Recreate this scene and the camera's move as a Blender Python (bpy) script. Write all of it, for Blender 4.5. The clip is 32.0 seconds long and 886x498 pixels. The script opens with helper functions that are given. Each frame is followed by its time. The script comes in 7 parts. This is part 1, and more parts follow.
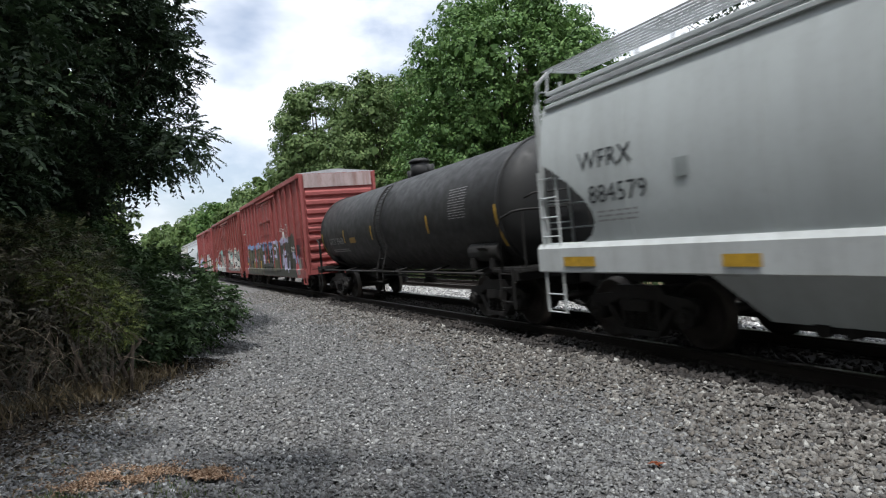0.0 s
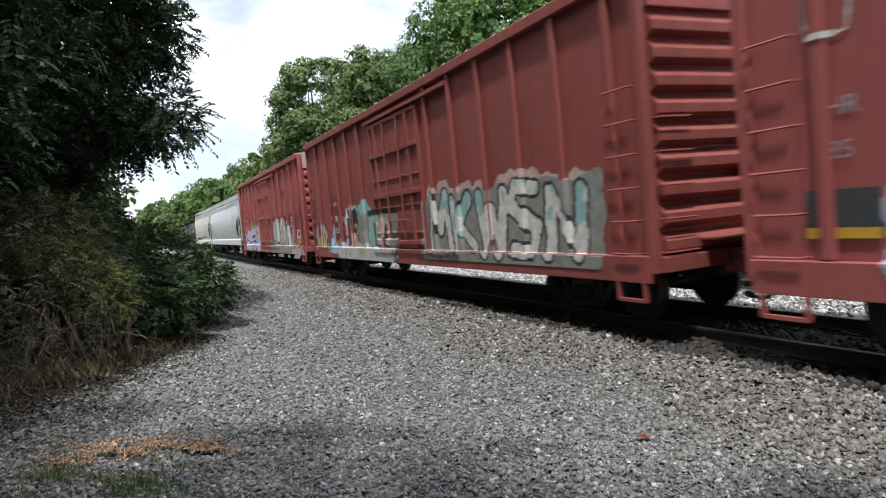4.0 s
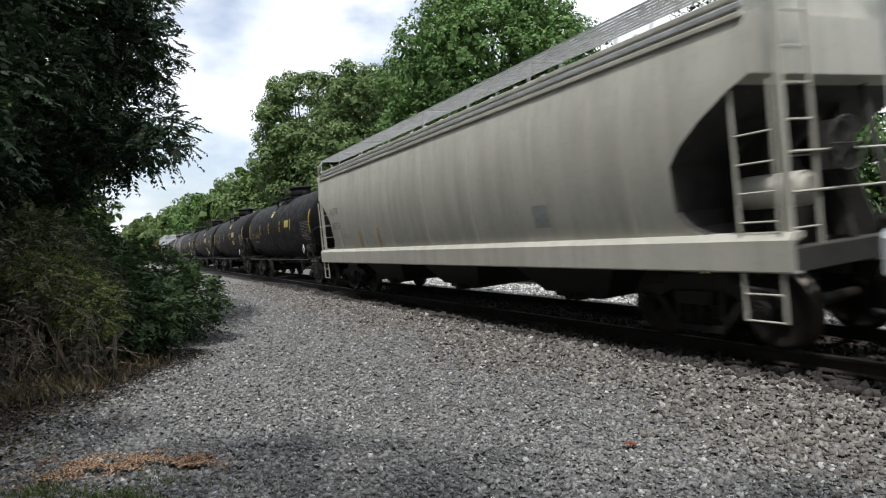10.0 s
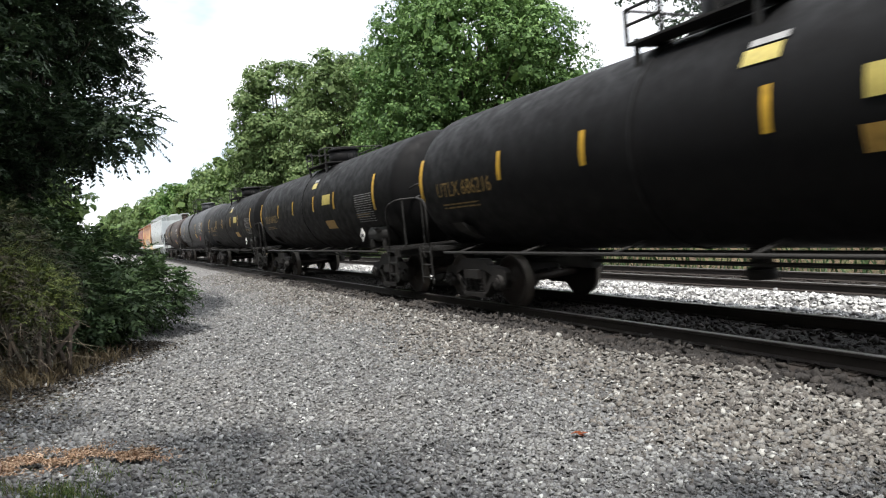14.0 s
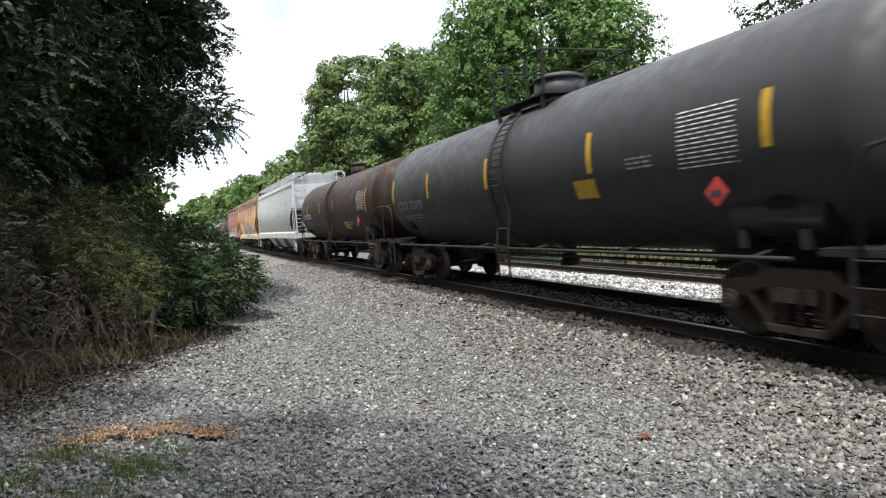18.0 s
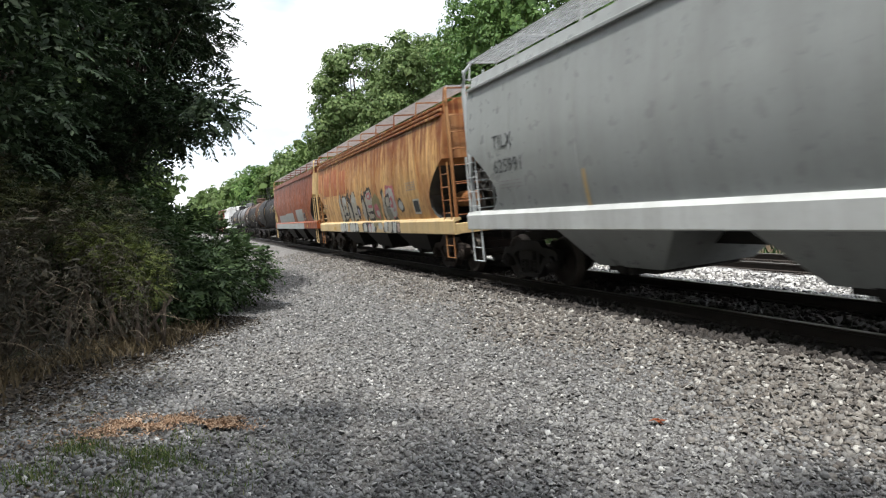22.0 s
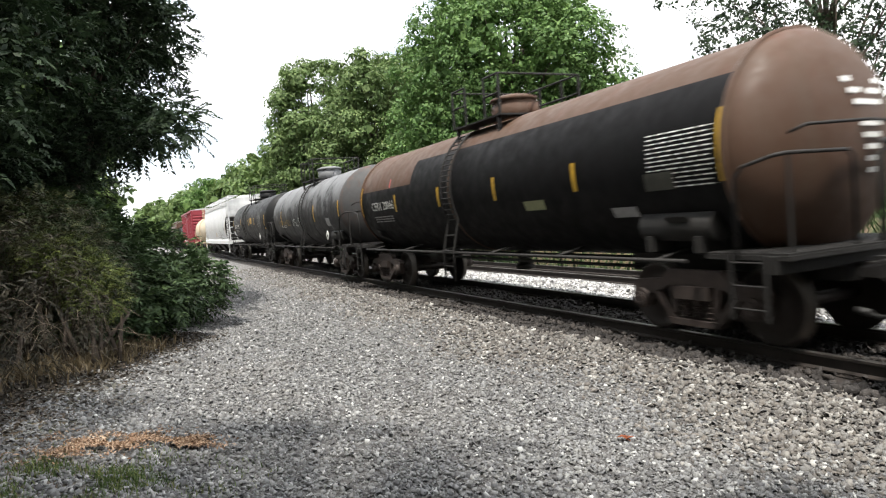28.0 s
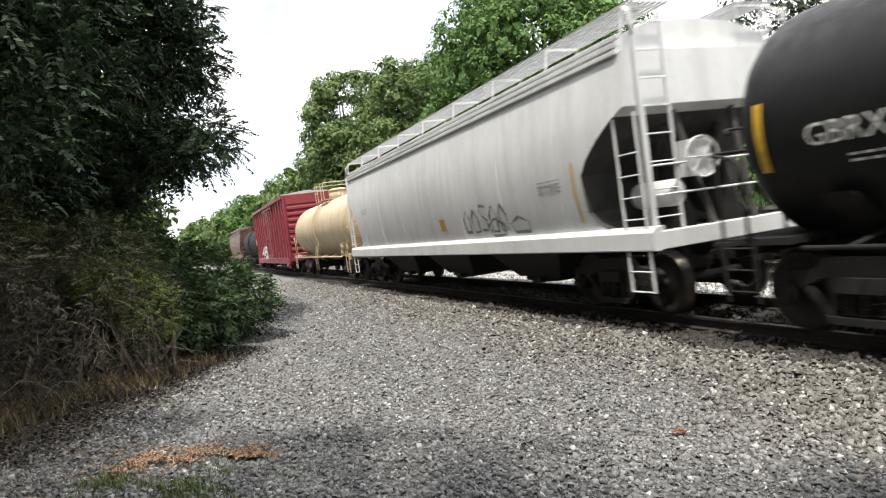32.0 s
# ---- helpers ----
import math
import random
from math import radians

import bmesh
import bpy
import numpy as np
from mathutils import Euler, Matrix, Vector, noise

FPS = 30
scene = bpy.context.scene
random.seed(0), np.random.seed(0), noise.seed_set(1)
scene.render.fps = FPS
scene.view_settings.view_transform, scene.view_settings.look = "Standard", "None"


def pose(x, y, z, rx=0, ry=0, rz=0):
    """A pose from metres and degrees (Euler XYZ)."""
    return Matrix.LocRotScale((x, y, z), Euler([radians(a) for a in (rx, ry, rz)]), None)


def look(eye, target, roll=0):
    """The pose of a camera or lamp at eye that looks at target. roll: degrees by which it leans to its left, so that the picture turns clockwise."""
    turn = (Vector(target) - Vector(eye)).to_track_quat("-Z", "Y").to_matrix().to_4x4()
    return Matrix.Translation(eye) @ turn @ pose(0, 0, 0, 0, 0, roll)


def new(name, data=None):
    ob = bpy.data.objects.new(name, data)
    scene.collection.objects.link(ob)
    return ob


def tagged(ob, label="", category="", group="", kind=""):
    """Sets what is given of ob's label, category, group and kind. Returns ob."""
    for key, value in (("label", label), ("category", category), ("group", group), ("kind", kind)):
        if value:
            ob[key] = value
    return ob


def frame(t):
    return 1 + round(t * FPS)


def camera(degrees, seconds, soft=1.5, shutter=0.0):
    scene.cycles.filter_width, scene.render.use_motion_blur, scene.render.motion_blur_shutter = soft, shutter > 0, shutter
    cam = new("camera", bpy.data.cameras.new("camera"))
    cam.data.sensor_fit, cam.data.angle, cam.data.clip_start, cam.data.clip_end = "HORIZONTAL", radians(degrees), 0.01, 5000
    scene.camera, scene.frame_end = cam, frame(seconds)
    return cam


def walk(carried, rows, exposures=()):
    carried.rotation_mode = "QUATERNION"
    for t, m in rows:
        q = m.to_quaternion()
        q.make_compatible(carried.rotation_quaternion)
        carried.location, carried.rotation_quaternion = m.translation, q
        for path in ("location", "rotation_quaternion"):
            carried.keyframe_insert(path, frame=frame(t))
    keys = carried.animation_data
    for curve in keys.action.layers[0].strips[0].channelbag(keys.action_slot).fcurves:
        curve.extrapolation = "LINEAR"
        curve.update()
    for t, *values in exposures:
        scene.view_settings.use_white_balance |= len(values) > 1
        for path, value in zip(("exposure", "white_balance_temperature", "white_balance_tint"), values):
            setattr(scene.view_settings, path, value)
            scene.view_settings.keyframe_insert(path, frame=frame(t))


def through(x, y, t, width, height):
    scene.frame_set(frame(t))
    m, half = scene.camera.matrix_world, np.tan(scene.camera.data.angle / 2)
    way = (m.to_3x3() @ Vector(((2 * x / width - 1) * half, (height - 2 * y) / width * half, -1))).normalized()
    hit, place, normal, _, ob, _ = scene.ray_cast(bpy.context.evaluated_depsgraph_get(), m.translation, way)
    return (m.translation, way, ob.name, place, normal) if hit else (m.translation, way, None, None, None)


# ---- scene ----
# ---- camera and its path ----
cam = camera(68.2, 32.0, soft=1.15, shutter=0.3)
PATH = [
    (0, (0.058, 0.040, 1.661), (-0.083, 10.039, 1.732), -2.25),
    (0.5, (0.062, 0.036, 1.669), (-0.178, 10.033, 1.723), -2.08),
    (1, (0.062, -0.001, 1.673), (-0.229, 9.995, 1.707), -2.29),
    (1.5, (0.052, -0.010, 1.671), (-0.242, 9.986, 1.697), -2.17),
    (2, (0.013, -0.034, 1.676), (-0.290, 9.961, 1.683), -1.85),
    (2.5, (-0.023, -0.061, 1.679), (-0.002, 9.938, 1.537), -1.88),
    (3, (0.007, -0.058, 1.680), (0.136, 9.939, 1.447), -1.99),
    (3.5, (0.063, -0.016, 1.666), (-0.059, 9.980, 1.410), -2.00),
    (5.5, (0.123, 0.020, 1.651), (0.117, 10.013, 1.291), -2.60),
    (6, (0.150, 0.035, 1.628), (0.143, 10.031, 1.359), -2.04),
    (6.5, (0.152, 0.007, 1.637), (0.308, 10.002, 1.374), -1.99),
    (7, (0.145, 0.004, 1.654), (0.458, 9.996, 1.378), -2.02),
    (7.5, (0.149, 0.004, 1.646), (0.201, 10.003, 1.504), -1.88),
    (8, (0.125, -0.030, 1.647), (0.169, 9.970, 1.552), -2.11),
    (8.5, (0.115, -0.044, 1.650), (0.309, 9.954, 1.583), -2.25),
    (9, (0.135, -0.047, 1.646), (0.374, 9.950, 1.571), -2.44),
    (9.5, (0.125, -0.048, 1.651), (0.270, 9.951, 1.555), -2.60),
    (10, (0.110, -0.041, 1.647), (0.188, 9.958, 1.547), -2.69),
    (10.5, (0.108, -0.050, 1.645), (0.137, 9.949, 1.538), -2.71),
    (11, (0.102, -0.057, 1.638), (0.091, 9.942, 1.489), -2.64),
    (11.5, (0.120, -0.055, 1.642), (0.134, 9.943, 1.442), -2.61),
    (12, (0.223, -0.045, 1.647), (0.336, 9.952, 1.412), -3.01),
    (12.5, (0.325, -0.029, 1.644), (0.585, 9.964, 1.378), -2.54),
    (13, (0.368, -0.005, 1.642), (0.670, 9.986, 1.375), -2.81),
    (13.5, (0.372, -0.003, 1.640), (0.707, 9.988, 1.375), -2.88),
    (14, (0.379, -0.001, 1.632), (0.711, 9.990, 1.369), -2.87),
    (14.5, (0.381, -0.003, 1.631), (0.574, 9.992, 1.355), -3.12),
    (15, (0.374, 0.006, 1.631), (0.151, 10.000, 1.358), -2.92),
    (15.5, (0.379, 0.020, 1.622), (0.002, 10.008, 1.320), -2.89),
    (17.5, (0.362, -0.004, 1.619), (-0.256, 9.971, 1.286), -1.69),
    (18, (0.356, -0.023, 1.623), (-0.297, 9.952, 1.329), -1.38),
    (18.5, (0.351, -0.030, 1.625), (-0.308, 9.945, 1.368), -1.56),
    (19, (0.368, -0.036, 1.628), (-0.298, 9.939, 1.394), -1.88),
    (19.5, (0.371, -0.031, 1.623), (-0.295, 9.944, 1.401), -2.07),
    (20, (0.365, -0.030, 1.619), (-0.278, 9.947, 1.392), -2.30),
    (20.5, (0.377, -0.020, 1.619), (-0.260, 9.957, 1.374), -2.74),
    (21, (0.364, -0.013, 1.614), (-0.004, 9.976, 1.325), -3.23),
    (21.5, (0.348, -0.015, 1.610), (-0.338, 9.952, 1.189), -2.65),
    (22, (0.356, -0.004, 1.627), (-0.447, 9.952, 1.144), -2.42),
    (22.5, (0.272, -0.014, 1.636), (-0.409, 9.949, 1.102), -2.21),
    (23, (0.201, -0.021, 1.638), (-0.446, 9.949, 1.208), -2.08),
    (23.5, (0.209, -0.010, 1.636), (-0.202, 9.977, 1.337), -1.47),
    (24, (0.191, -0.010, 1.637), (-0.141, 9.981, 1.384), -0.90),
    (24.5, (0.199, -0.026, 1.634), (-0.089, 9.968, 1.412), -0.65),
    (25, (0.202, -0.043, 1.629), (-0.040, 9.952, 1.428), -0.79),
    (25.5, (0.197, -0.064, 1.632), (0.113, 9.934, 1.439), -0.56),
    (27.5, (0.169, -0.081, 1.642), (0.216, 9.916, 1.429), -0.96),
    (28, (0.180, -0.080, 1.641), (0.106, 9.917, 1.403), -1.35),
    (28.5, (0.192, -0.068, 1.631), (0.068, 9.927, 1.372), -1.96),
    (29, (0.165, -0.065, 1.620), (-0.408, 9.915, 1.362), -2.88),
    (29.5, (0.164, -0.058, 1.614), (-0.515, 9.915, 1.331), -3.44),
    (30, (0.155, -0.065, 1.618), (-0.610, 9.901, 1.307), -4.42),
    (30.5, (0.162, -0.066, 1.624), (-0.573, 9.902, 1.335), -5.09),
    (31, (0.171, -0.065, 1.623), (-0.522, 9.908, 1.391), -5.32),
    (31.5, (0.174, -0.071, 1.628), (-0.516, 9.903, 1.426), -4.90),
    (32, (0.164, -0.094, 1.638), (-0.495, 9.883, 1.480), -4.65),
]
EXPOSURES = [(0, 0.40, 6050, 10), (3, 0.68, 6150, 10), (6, 0.80, 6200, 10), (8, 0.68, 6200, 10), (10, 0.48, 6200, 10), (13, 1.02, 6300, 10), (18, 1.02, 6350, 10), (24, 0.96, 6400, 10), (28, 1.24, 6500, 10), (32, 1.14, 6600, 10)]
walk(cam, [(t, look(eye, aim, roll)) for t, eye, aim, roll in PATH], EXPOSURES)

# ---- world and sun ----
SUN_TRAVEL = Vector((0.094, 0.363, -0.927)).normalized()
world = bpy.data.worlds.new("sky")
scene.world = world
world.use_nodes = True
wn, wl = world.node_tree.nodes, world.node_tree.links
wn.clear()
w_out, w_bg = wn.new("ShaderNodeOutputWorld"), wn.new("ShaderNodeBackground")
w_sky, w_mix = wn.new("ShaderNodeTexSky"), wn.new("ShaderNodeMix")
w_sky.sky_type, w_sky.sun_disc = "NISHITA", False
w_sky.sun_elevation = math.asin(-SUN_TRAVEL.z)
w_sky.sun_rotation = math.atan2(-SUN_TRAVEL.x, -SUN_TRAVEL.y)
w_sky.air_density, w_sky.dust_density = 1.0, 1.5
w_co, w_map = wn.new("ShaderNodeTexCoord"), wn.new("ShaderNodeMapping")
w_map.inputs["Scale"].default_value = (1.0, 1.0, 1.9)
w_map.inputs["Location"].default_value = (0.35, 0.1, 0.0)
w_noise, w_ramp = wn.new("ShaderNodeTexNoise"), wn.new("ShaderNodeValToRGB")
w_noise.inputs["Scale"].default_value = 2.6
w_noise.inputs["Detail"].default_value = 7.0
w_noise.inputs["Roughness"].default_value = 0.55
w_ramp.color_ramp.elements[0].position, w_ramp.color_ramp.elements[0].color = 0.37, (0.36, 0.36, 0.36, 1)
w_ramp.color_ramp.elements[1].position = 0.50
w_n2, w_r2 = wn.new("ShaderNodeTexNoise"), wn.new("ShaderNodeValToRGB")
w_n2.inputs["Scale"].default_value = 3.6
w_n2.inputs["Detail"].default_value = 5.0
w_r2.color_ramp.elements[0].position, w_r2.color_ramp.elements[0].color = 0.35, (0.80, 0.82, 0.85, 1)
w_r2.color_ramp.elements[1].position, w_r2.color_ramp.elements[1].color = 0.62, (1.0, 1.0, 1.0, 1)
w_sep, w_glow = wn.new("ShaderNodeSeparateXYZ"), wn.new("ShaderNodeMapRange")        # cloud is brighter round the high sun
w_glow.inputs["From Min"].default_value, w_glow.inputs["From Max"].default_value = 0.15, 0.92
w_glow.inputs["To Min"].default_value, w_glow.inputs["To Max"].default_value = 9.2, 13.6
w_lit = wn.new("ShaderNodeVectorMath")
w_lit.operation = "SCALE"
w_far, w_gap = wn.new("ShaderNodeVectorMath"), wn.new("ShaderNodeMapRange")         # a gap of blue between the clouds
w_far.operation = "DISTANCE"
w_far.inputs[1].default_value = (-0.290, 0.903, 0.317)
w_gap.inputs["From Min"].default_value, w_gap.inputs["From Max"].default_value = -0.02, 0.13
w_gap.inputs["To Min"].default_value = 0.30
w_wisp, w_cover, w_fac = wn.new("ShaderNodeMath"), wn.new("ShaderNodeMath"), wn.new("ShaderNodeMath")
w_wisp.operation, w_cover.operation, w_fac.operation = "MULTIPLY_ADD", "ADD", "MULTIPLY"
w_wisp.inputs[1].default_value, w_wisp.inputs[2].default_value = 3.2, -1.45
w_cover.use_clamp = True
w_mix.data_type = "RGBA"
wl.new(w_co.outputs["Generated"], w_map.inputs["Vector"])
wl.new(w_map.outputs["Vector"], w_noise.inputs["Vector"])
wl.new(w_map.outputs["Vector"], w_n2.inputs["Vector"])
wl.new(w_noise.outputs["Fac"], w_ramp.inputs["Fac"])
wl.new(w_n2.outputs["Fac"], w_r2.inputs["Fac"])
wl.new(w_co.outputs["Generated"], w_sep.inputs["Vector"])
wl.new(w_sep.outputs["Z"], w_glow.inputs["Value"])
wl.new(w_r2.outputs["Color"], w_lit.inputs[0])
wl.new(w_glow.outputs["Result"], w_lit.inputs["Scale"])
wl.new(w_co.outputs["Generated"], w_far.inputs[0])
wl.new(w_far.outputs["Value"], w_gap.inputs["Value"])
wl.new(w_n2.outputs["Fac"], w_wisp.inputs[0])
wl.new(w_gap.outputs["Result"], w_cover.inputs[0])
wl.new(w_wisp.outputs["Value"], w_cover.inputs[1])
wl.new(w_ramp.outputs["Color"], w_fac.inputs[0])
wl.new(w_cover.outputs["Value"], w_fac.inputs[1])
wl.new(w_fac.outputs["Value"], w_mix.inputs["Factor"])
wl.new(w_sky.outputs["Color"], w_mix.inputs["A"])
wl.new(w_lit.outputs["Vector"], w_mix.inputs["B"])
wl.new(w_mix.outputs["Result"], w_bg.inputs["Color"])
w_bg.inputs["Strength"].default_value = 0.10
wl.new(w_bg.outputs["Background"], w_out.inputs["Surface"])

sun_data = bpy.data.lights.new("sun", "SUN")
sun_data.energy, sun_data.angle, sun_data.color = 2.9, radians(2.5), (1.0, 0.95, 0.87)
sun = new("sun", sun_data)
sun.matrix_world = look(-SUN_TRAVEL * 60, (0, 0, 0))

# ---- helpers for meshes ----
RNG = np.random.RandomState(7)


def mesh_np(name, verts, faces, mats, index=None, smooth=False):
    """A mesh from arrays: verts (n, 3), faces (m, 3 or 4)."""
    verts, faces = np.asarray(verts, np.float32), np.asarray(faces, np.int32)
    k = faces.shape[1]
    me = bpy.data.meshes.new(name)
    me.vertices.add(len(verts))
    me.vertices.foreach_set("co", verts.ravel())
    me.loops.add(faces.size)
    me.loops.foreach_set("vertex_index", faces.ravel())
    me.polygons.add(len(faces))
    me.polygons.foreach_set("loop_start", np.arange(0, faces.size, k, dtype=np.int32))
    if index is not None:
        me.polygons.foreach_set("material_index", np.asarray(index, np.int32))
    if smooth:
        me.polygons.foreach_set("use_smooth", np.ones(len(faces), bool))
    for m in mats:
        me.materials.append(m)
    me.update(calc_edges=True)
    return me


def box(bm, x0, x1, y0, y1, z0, z1):
    vs = [bm.verts.new(p) for p in ((x0, y0, z0), (x1, y0, z0), (x1, y1, z0), (x0, y1, z0), (x0, y0, z1), (x1, y0, z1), (x1, y1, z1), (x0, y1, z1))]
    for f in ((0, 3, 2, 1), (4, 5, 6, 7), (0, 1, 5, 4), (1, 2, 6, 5), (2, 3, 7, 6), (3, 0, 4, 7)):
        bm.faces.new([vs[i] for i in f])
    return vs


def rod(bm, p, q, r, n=8, r2=None):
    """A round bar from p to q."""
    p, q = Vector(p), Vector(q)
    turn = (q - p).to_track_quat("Z", "Y").to_matrix()
    r2 = r if r2 is None else r2
    a, b = [], []
    for i in range(n):
        c = Vector((math.cos(2 * math.pi * i / n), math.sin(2 * math.pi * i / n), 0))
        a.append(bm.verts.new(p + turn @ (c * r)))
        b.append(bm.verts.new(q + turn @ (c * r2)))
    for i in range(n):
        f = bm.faces.new((a[i], a[(i + 1) % n], b[(i + 1) % n], b[i]))
        f.smooth = n > 6
    bm.faces.new(a[::-1])
    bm.faces.new(b)


def rods(bm, pts, r, n=6):
    """One bent round bar through all the points."""
    pts = [Vector(p) for p in pts]
    if len(pts) < 2:
        return
    rings = []
    for i, p in enumerate(pts):
        d = pts[min(i + 1, len(pts) - 1)] - pts[max(i - 1, 0)]
        turn = d.to_track_quat("Z", "Y").to_matrix()
        ring = [p + turn @ Vector((math.cos(2 * math.pi * k / n) * r, math.sin(2 * math.pi * k / n) * r, 0)) for k in range(n)]
        if rings:
            last = [v.co - pts[i - 1] for v in rings[-1]]
            o = max(range(n), key=lambda q: sum(last[k].dot(ring[(k + q) % n] - p) for k in range(n)))
            ring = ring[o:] + ring[:o]
        rings.append([bm.verts.new(v) for v in ring])
    for a, b in zip(rings, rings[1:]):
        for k in range(n):
            f = bm.faces.new((a[k], a[(k + 1) % n], b[(k + 1) % n], b[k]))
            f.smooth = n > 5
    bm.faces.new(rings[0][::-1])
    bm.faces.new(rings[-1])


def plate(bm, outline, axis, lo, hi):
    """A flat outline (list of 2D points) given thickness along an axis ('x' or 'y' or 'z')."""
    def place(p, h):
        return {"x": (h, p[0], p[1]), "y": (p[0], h, p[1]), "z": (p[0], p[1], h)}[axis]
    a = [bm.verts.new(place(p, lo)) for p in outline]
    b = [bm.verts.new(place(p, hi)) for p in outline]
    n = len(a)
    bm.faces.new(a)
    bm.faces.new(b[::-1])
    for i in range(n):
        bm.faces.new((a[i], b[i], b[(i + 1) % n], a[(i + 1) % n]))


def lathe(bm, profile, axis="y", n=24, smooth=True):
    """A profile of (along, radius) turned round an axis."""
    rings = []
    for h, r in profile:
        ring = []
        for i in range(n):
            c, s = math.cos(2 * math.pi * i / n) * r, math.sin(2 * math.pi * i / n) * r
            ring.append(bm.verts.new({"x": (h, c, s), "y": (c, h, s), "z": (c, s, h)}[axis]))
        rings.append(ring)
    for a, b in zip(rings, rings[1:]):
        for i in range(n):
            f = bm.faces.new((a[i], a[(i + 1) % n], b[(i + 1) % n], b[i]))
            f.smooth = smooth
    bm.faces.new(rings[0][::-1])
    bm.faces.new(rings[-1])


def made(name, bm, mats, bevel=0.0):
    bmesh.ops.recalc_face_normals(bm, faces=bm.faces)
    if bevel:
        bmesh.ops.bevel(bm, geom=list(bm.edges), offset=bevel, segments=1, affect="EDGES", profile=0.5)
    me = bpy.data.meshes.new(name)
    bm.to_mesh(me)
    bm.free()
    for m in mats if isinstance(mats, (list, tuple)) else [mats]:
        me.materials.append(m)
    return me


def part(name, data, material, parent, label="", at=None, bevel=0.0):
    """Links a bmesh or a ready mesh as one mesh object under a thing or a part."""
    me = made(name, data, material, bevel) if isinstance(data, bmesh.types.BMesh) else data
    ob = new(name, me)
    ob.parent = parent
    if at is not None:
        ob.matrix_basis = at
    if label:
        ob["label"] = label
    return ob


MESHES = {}


def shared(key, build):
    """One mesh for all the alike parts."""
    if key not in MESHES:
        MESHES[key] = build()
    return MESHES[key]


# ---- materials ----
class Nodes:
    def __init__(self, name):
        self.m = bpy.data.materials.new(name)
        self.m.use_nodes = True
        self.n, self.l = self.m.node_tree.nodes, self.m.node_tree.links
        self.b = self.n["Principled BSDF"]

    def set(self, node, **values):
        for key, v in values.items():
            node.inputs[key.replace("_", " ")].default_value = v
        return node

    def coords(self, scale=(1, 1, 1), shift=(0, 0, 0), kind="Object"):
        c, m = self.n.new("ShaderNodeTexCoord"), self.n.new("ShaderNodeMapping")
        m.inputs["Scale"].default_value, m.inputs["Location"].default_value = scale, shift
        self.l.new(c.outputs[kind], m.inputs["Vector"])
        return m.outputs["Vector"]

    def noise(self, vector, scale, detail=4.0, rough=0.6):
        t = self.set(self.n.new("ShaderNodeTexNoise"), Scale=scale, Detail=detail, Roughness=rough)
        self.l.new(vector, t.inputs["Vector"])
        return t.outputs["Fac"]

    def ramp(self, fac, *stops):
        r = self.n.new("ShaderNodeValToRGB")
        e = r.color_ramp.elements
        while len(e) < len(stops):
            e.new(0.5)
        for k, (p, c) in zip(e, stops):
            k.position, k.color = p, (*c, 1) if isinstance(c, tuple) else (c, c, c, 1)
        self.l.new(fac, r.inputs["Fac"])
        return r.outputs["Color"]

    def mix(self, fac, a, b, blend="MIX"):
        m = self.n.new("ShaderNodeMix")
        m.data_type, m.blend_type = "RGBA", blend
        for key, v in (("Factor", fac), ("A", a), ("B", b)):
            if isinstance(v, (int, float)):
                m.inputs[key].default_value = v
            elif isinstance(v, tuple):
                m.inputs[key].default_value = (*v, 1)
            else:
                self.l.new(v, m.inputs[key])
        return m.outputs["Result"]

    def math(self, op, a, b):
        m = self.n.new("ShaderNodeMath")
        m.operation = op
        for i, v in enumerate((a, b)):
            if isinstance(v, (int, float)):
                m.inputs[i].default_value = v
            else:
                self.l.new(v, m.inputs[i])
        return m.outputs["Value"]

    def bump(self, height, strength=0.3, distance=0.02):
        b = self.set(self.n.new("ShaderNodeBump"), Strength=strength, Distance=distance)
        self.l.new(height, b.inputs["Height"])
        self.l.new(b.outputs["Normal"], self.b.inputs["Normal"])

    def done(self, color, rough=0.6, metal=0.0):
        for key, v in (("Base Color", color), ("Roughness", rough), ("Metallic", metal)):
            if isinstance(v, (int, float)):
                self.b.inputs[key].default_value = v
            elif isinstance(v, tuple):
                self.b.inputs[key].default_value = (*v, 1)
            else:
                self.l.new(v, self.b.inputs[key])
        return self.m


def plain(name, color, rough=0.6, metal=0.0, vary=0.25, scale=6.0):
    """Paint or metal with mottling at two scales."""
    k = Nodes(name)
    v = k.coords()
    dark = tuple(c * (1 - vary) for c in color)
    lite = tuple(min(1.0, c * (1 + vary)) for c in color)
    c = k.ramp(k.noise(v, scale, 6), (0.3, dark), (0.7, lite))
    c = k.mix(k.ramp(k.noise(v, scale * 7, 3), (0.55, 0.0), (0.75, 0.35)), c, tuple(x * 0.6 for x in color))
    k.bump(k.noise(v, scale * 9, 3), 0.12, 0.01)
    return k.done(c, rough, metal)


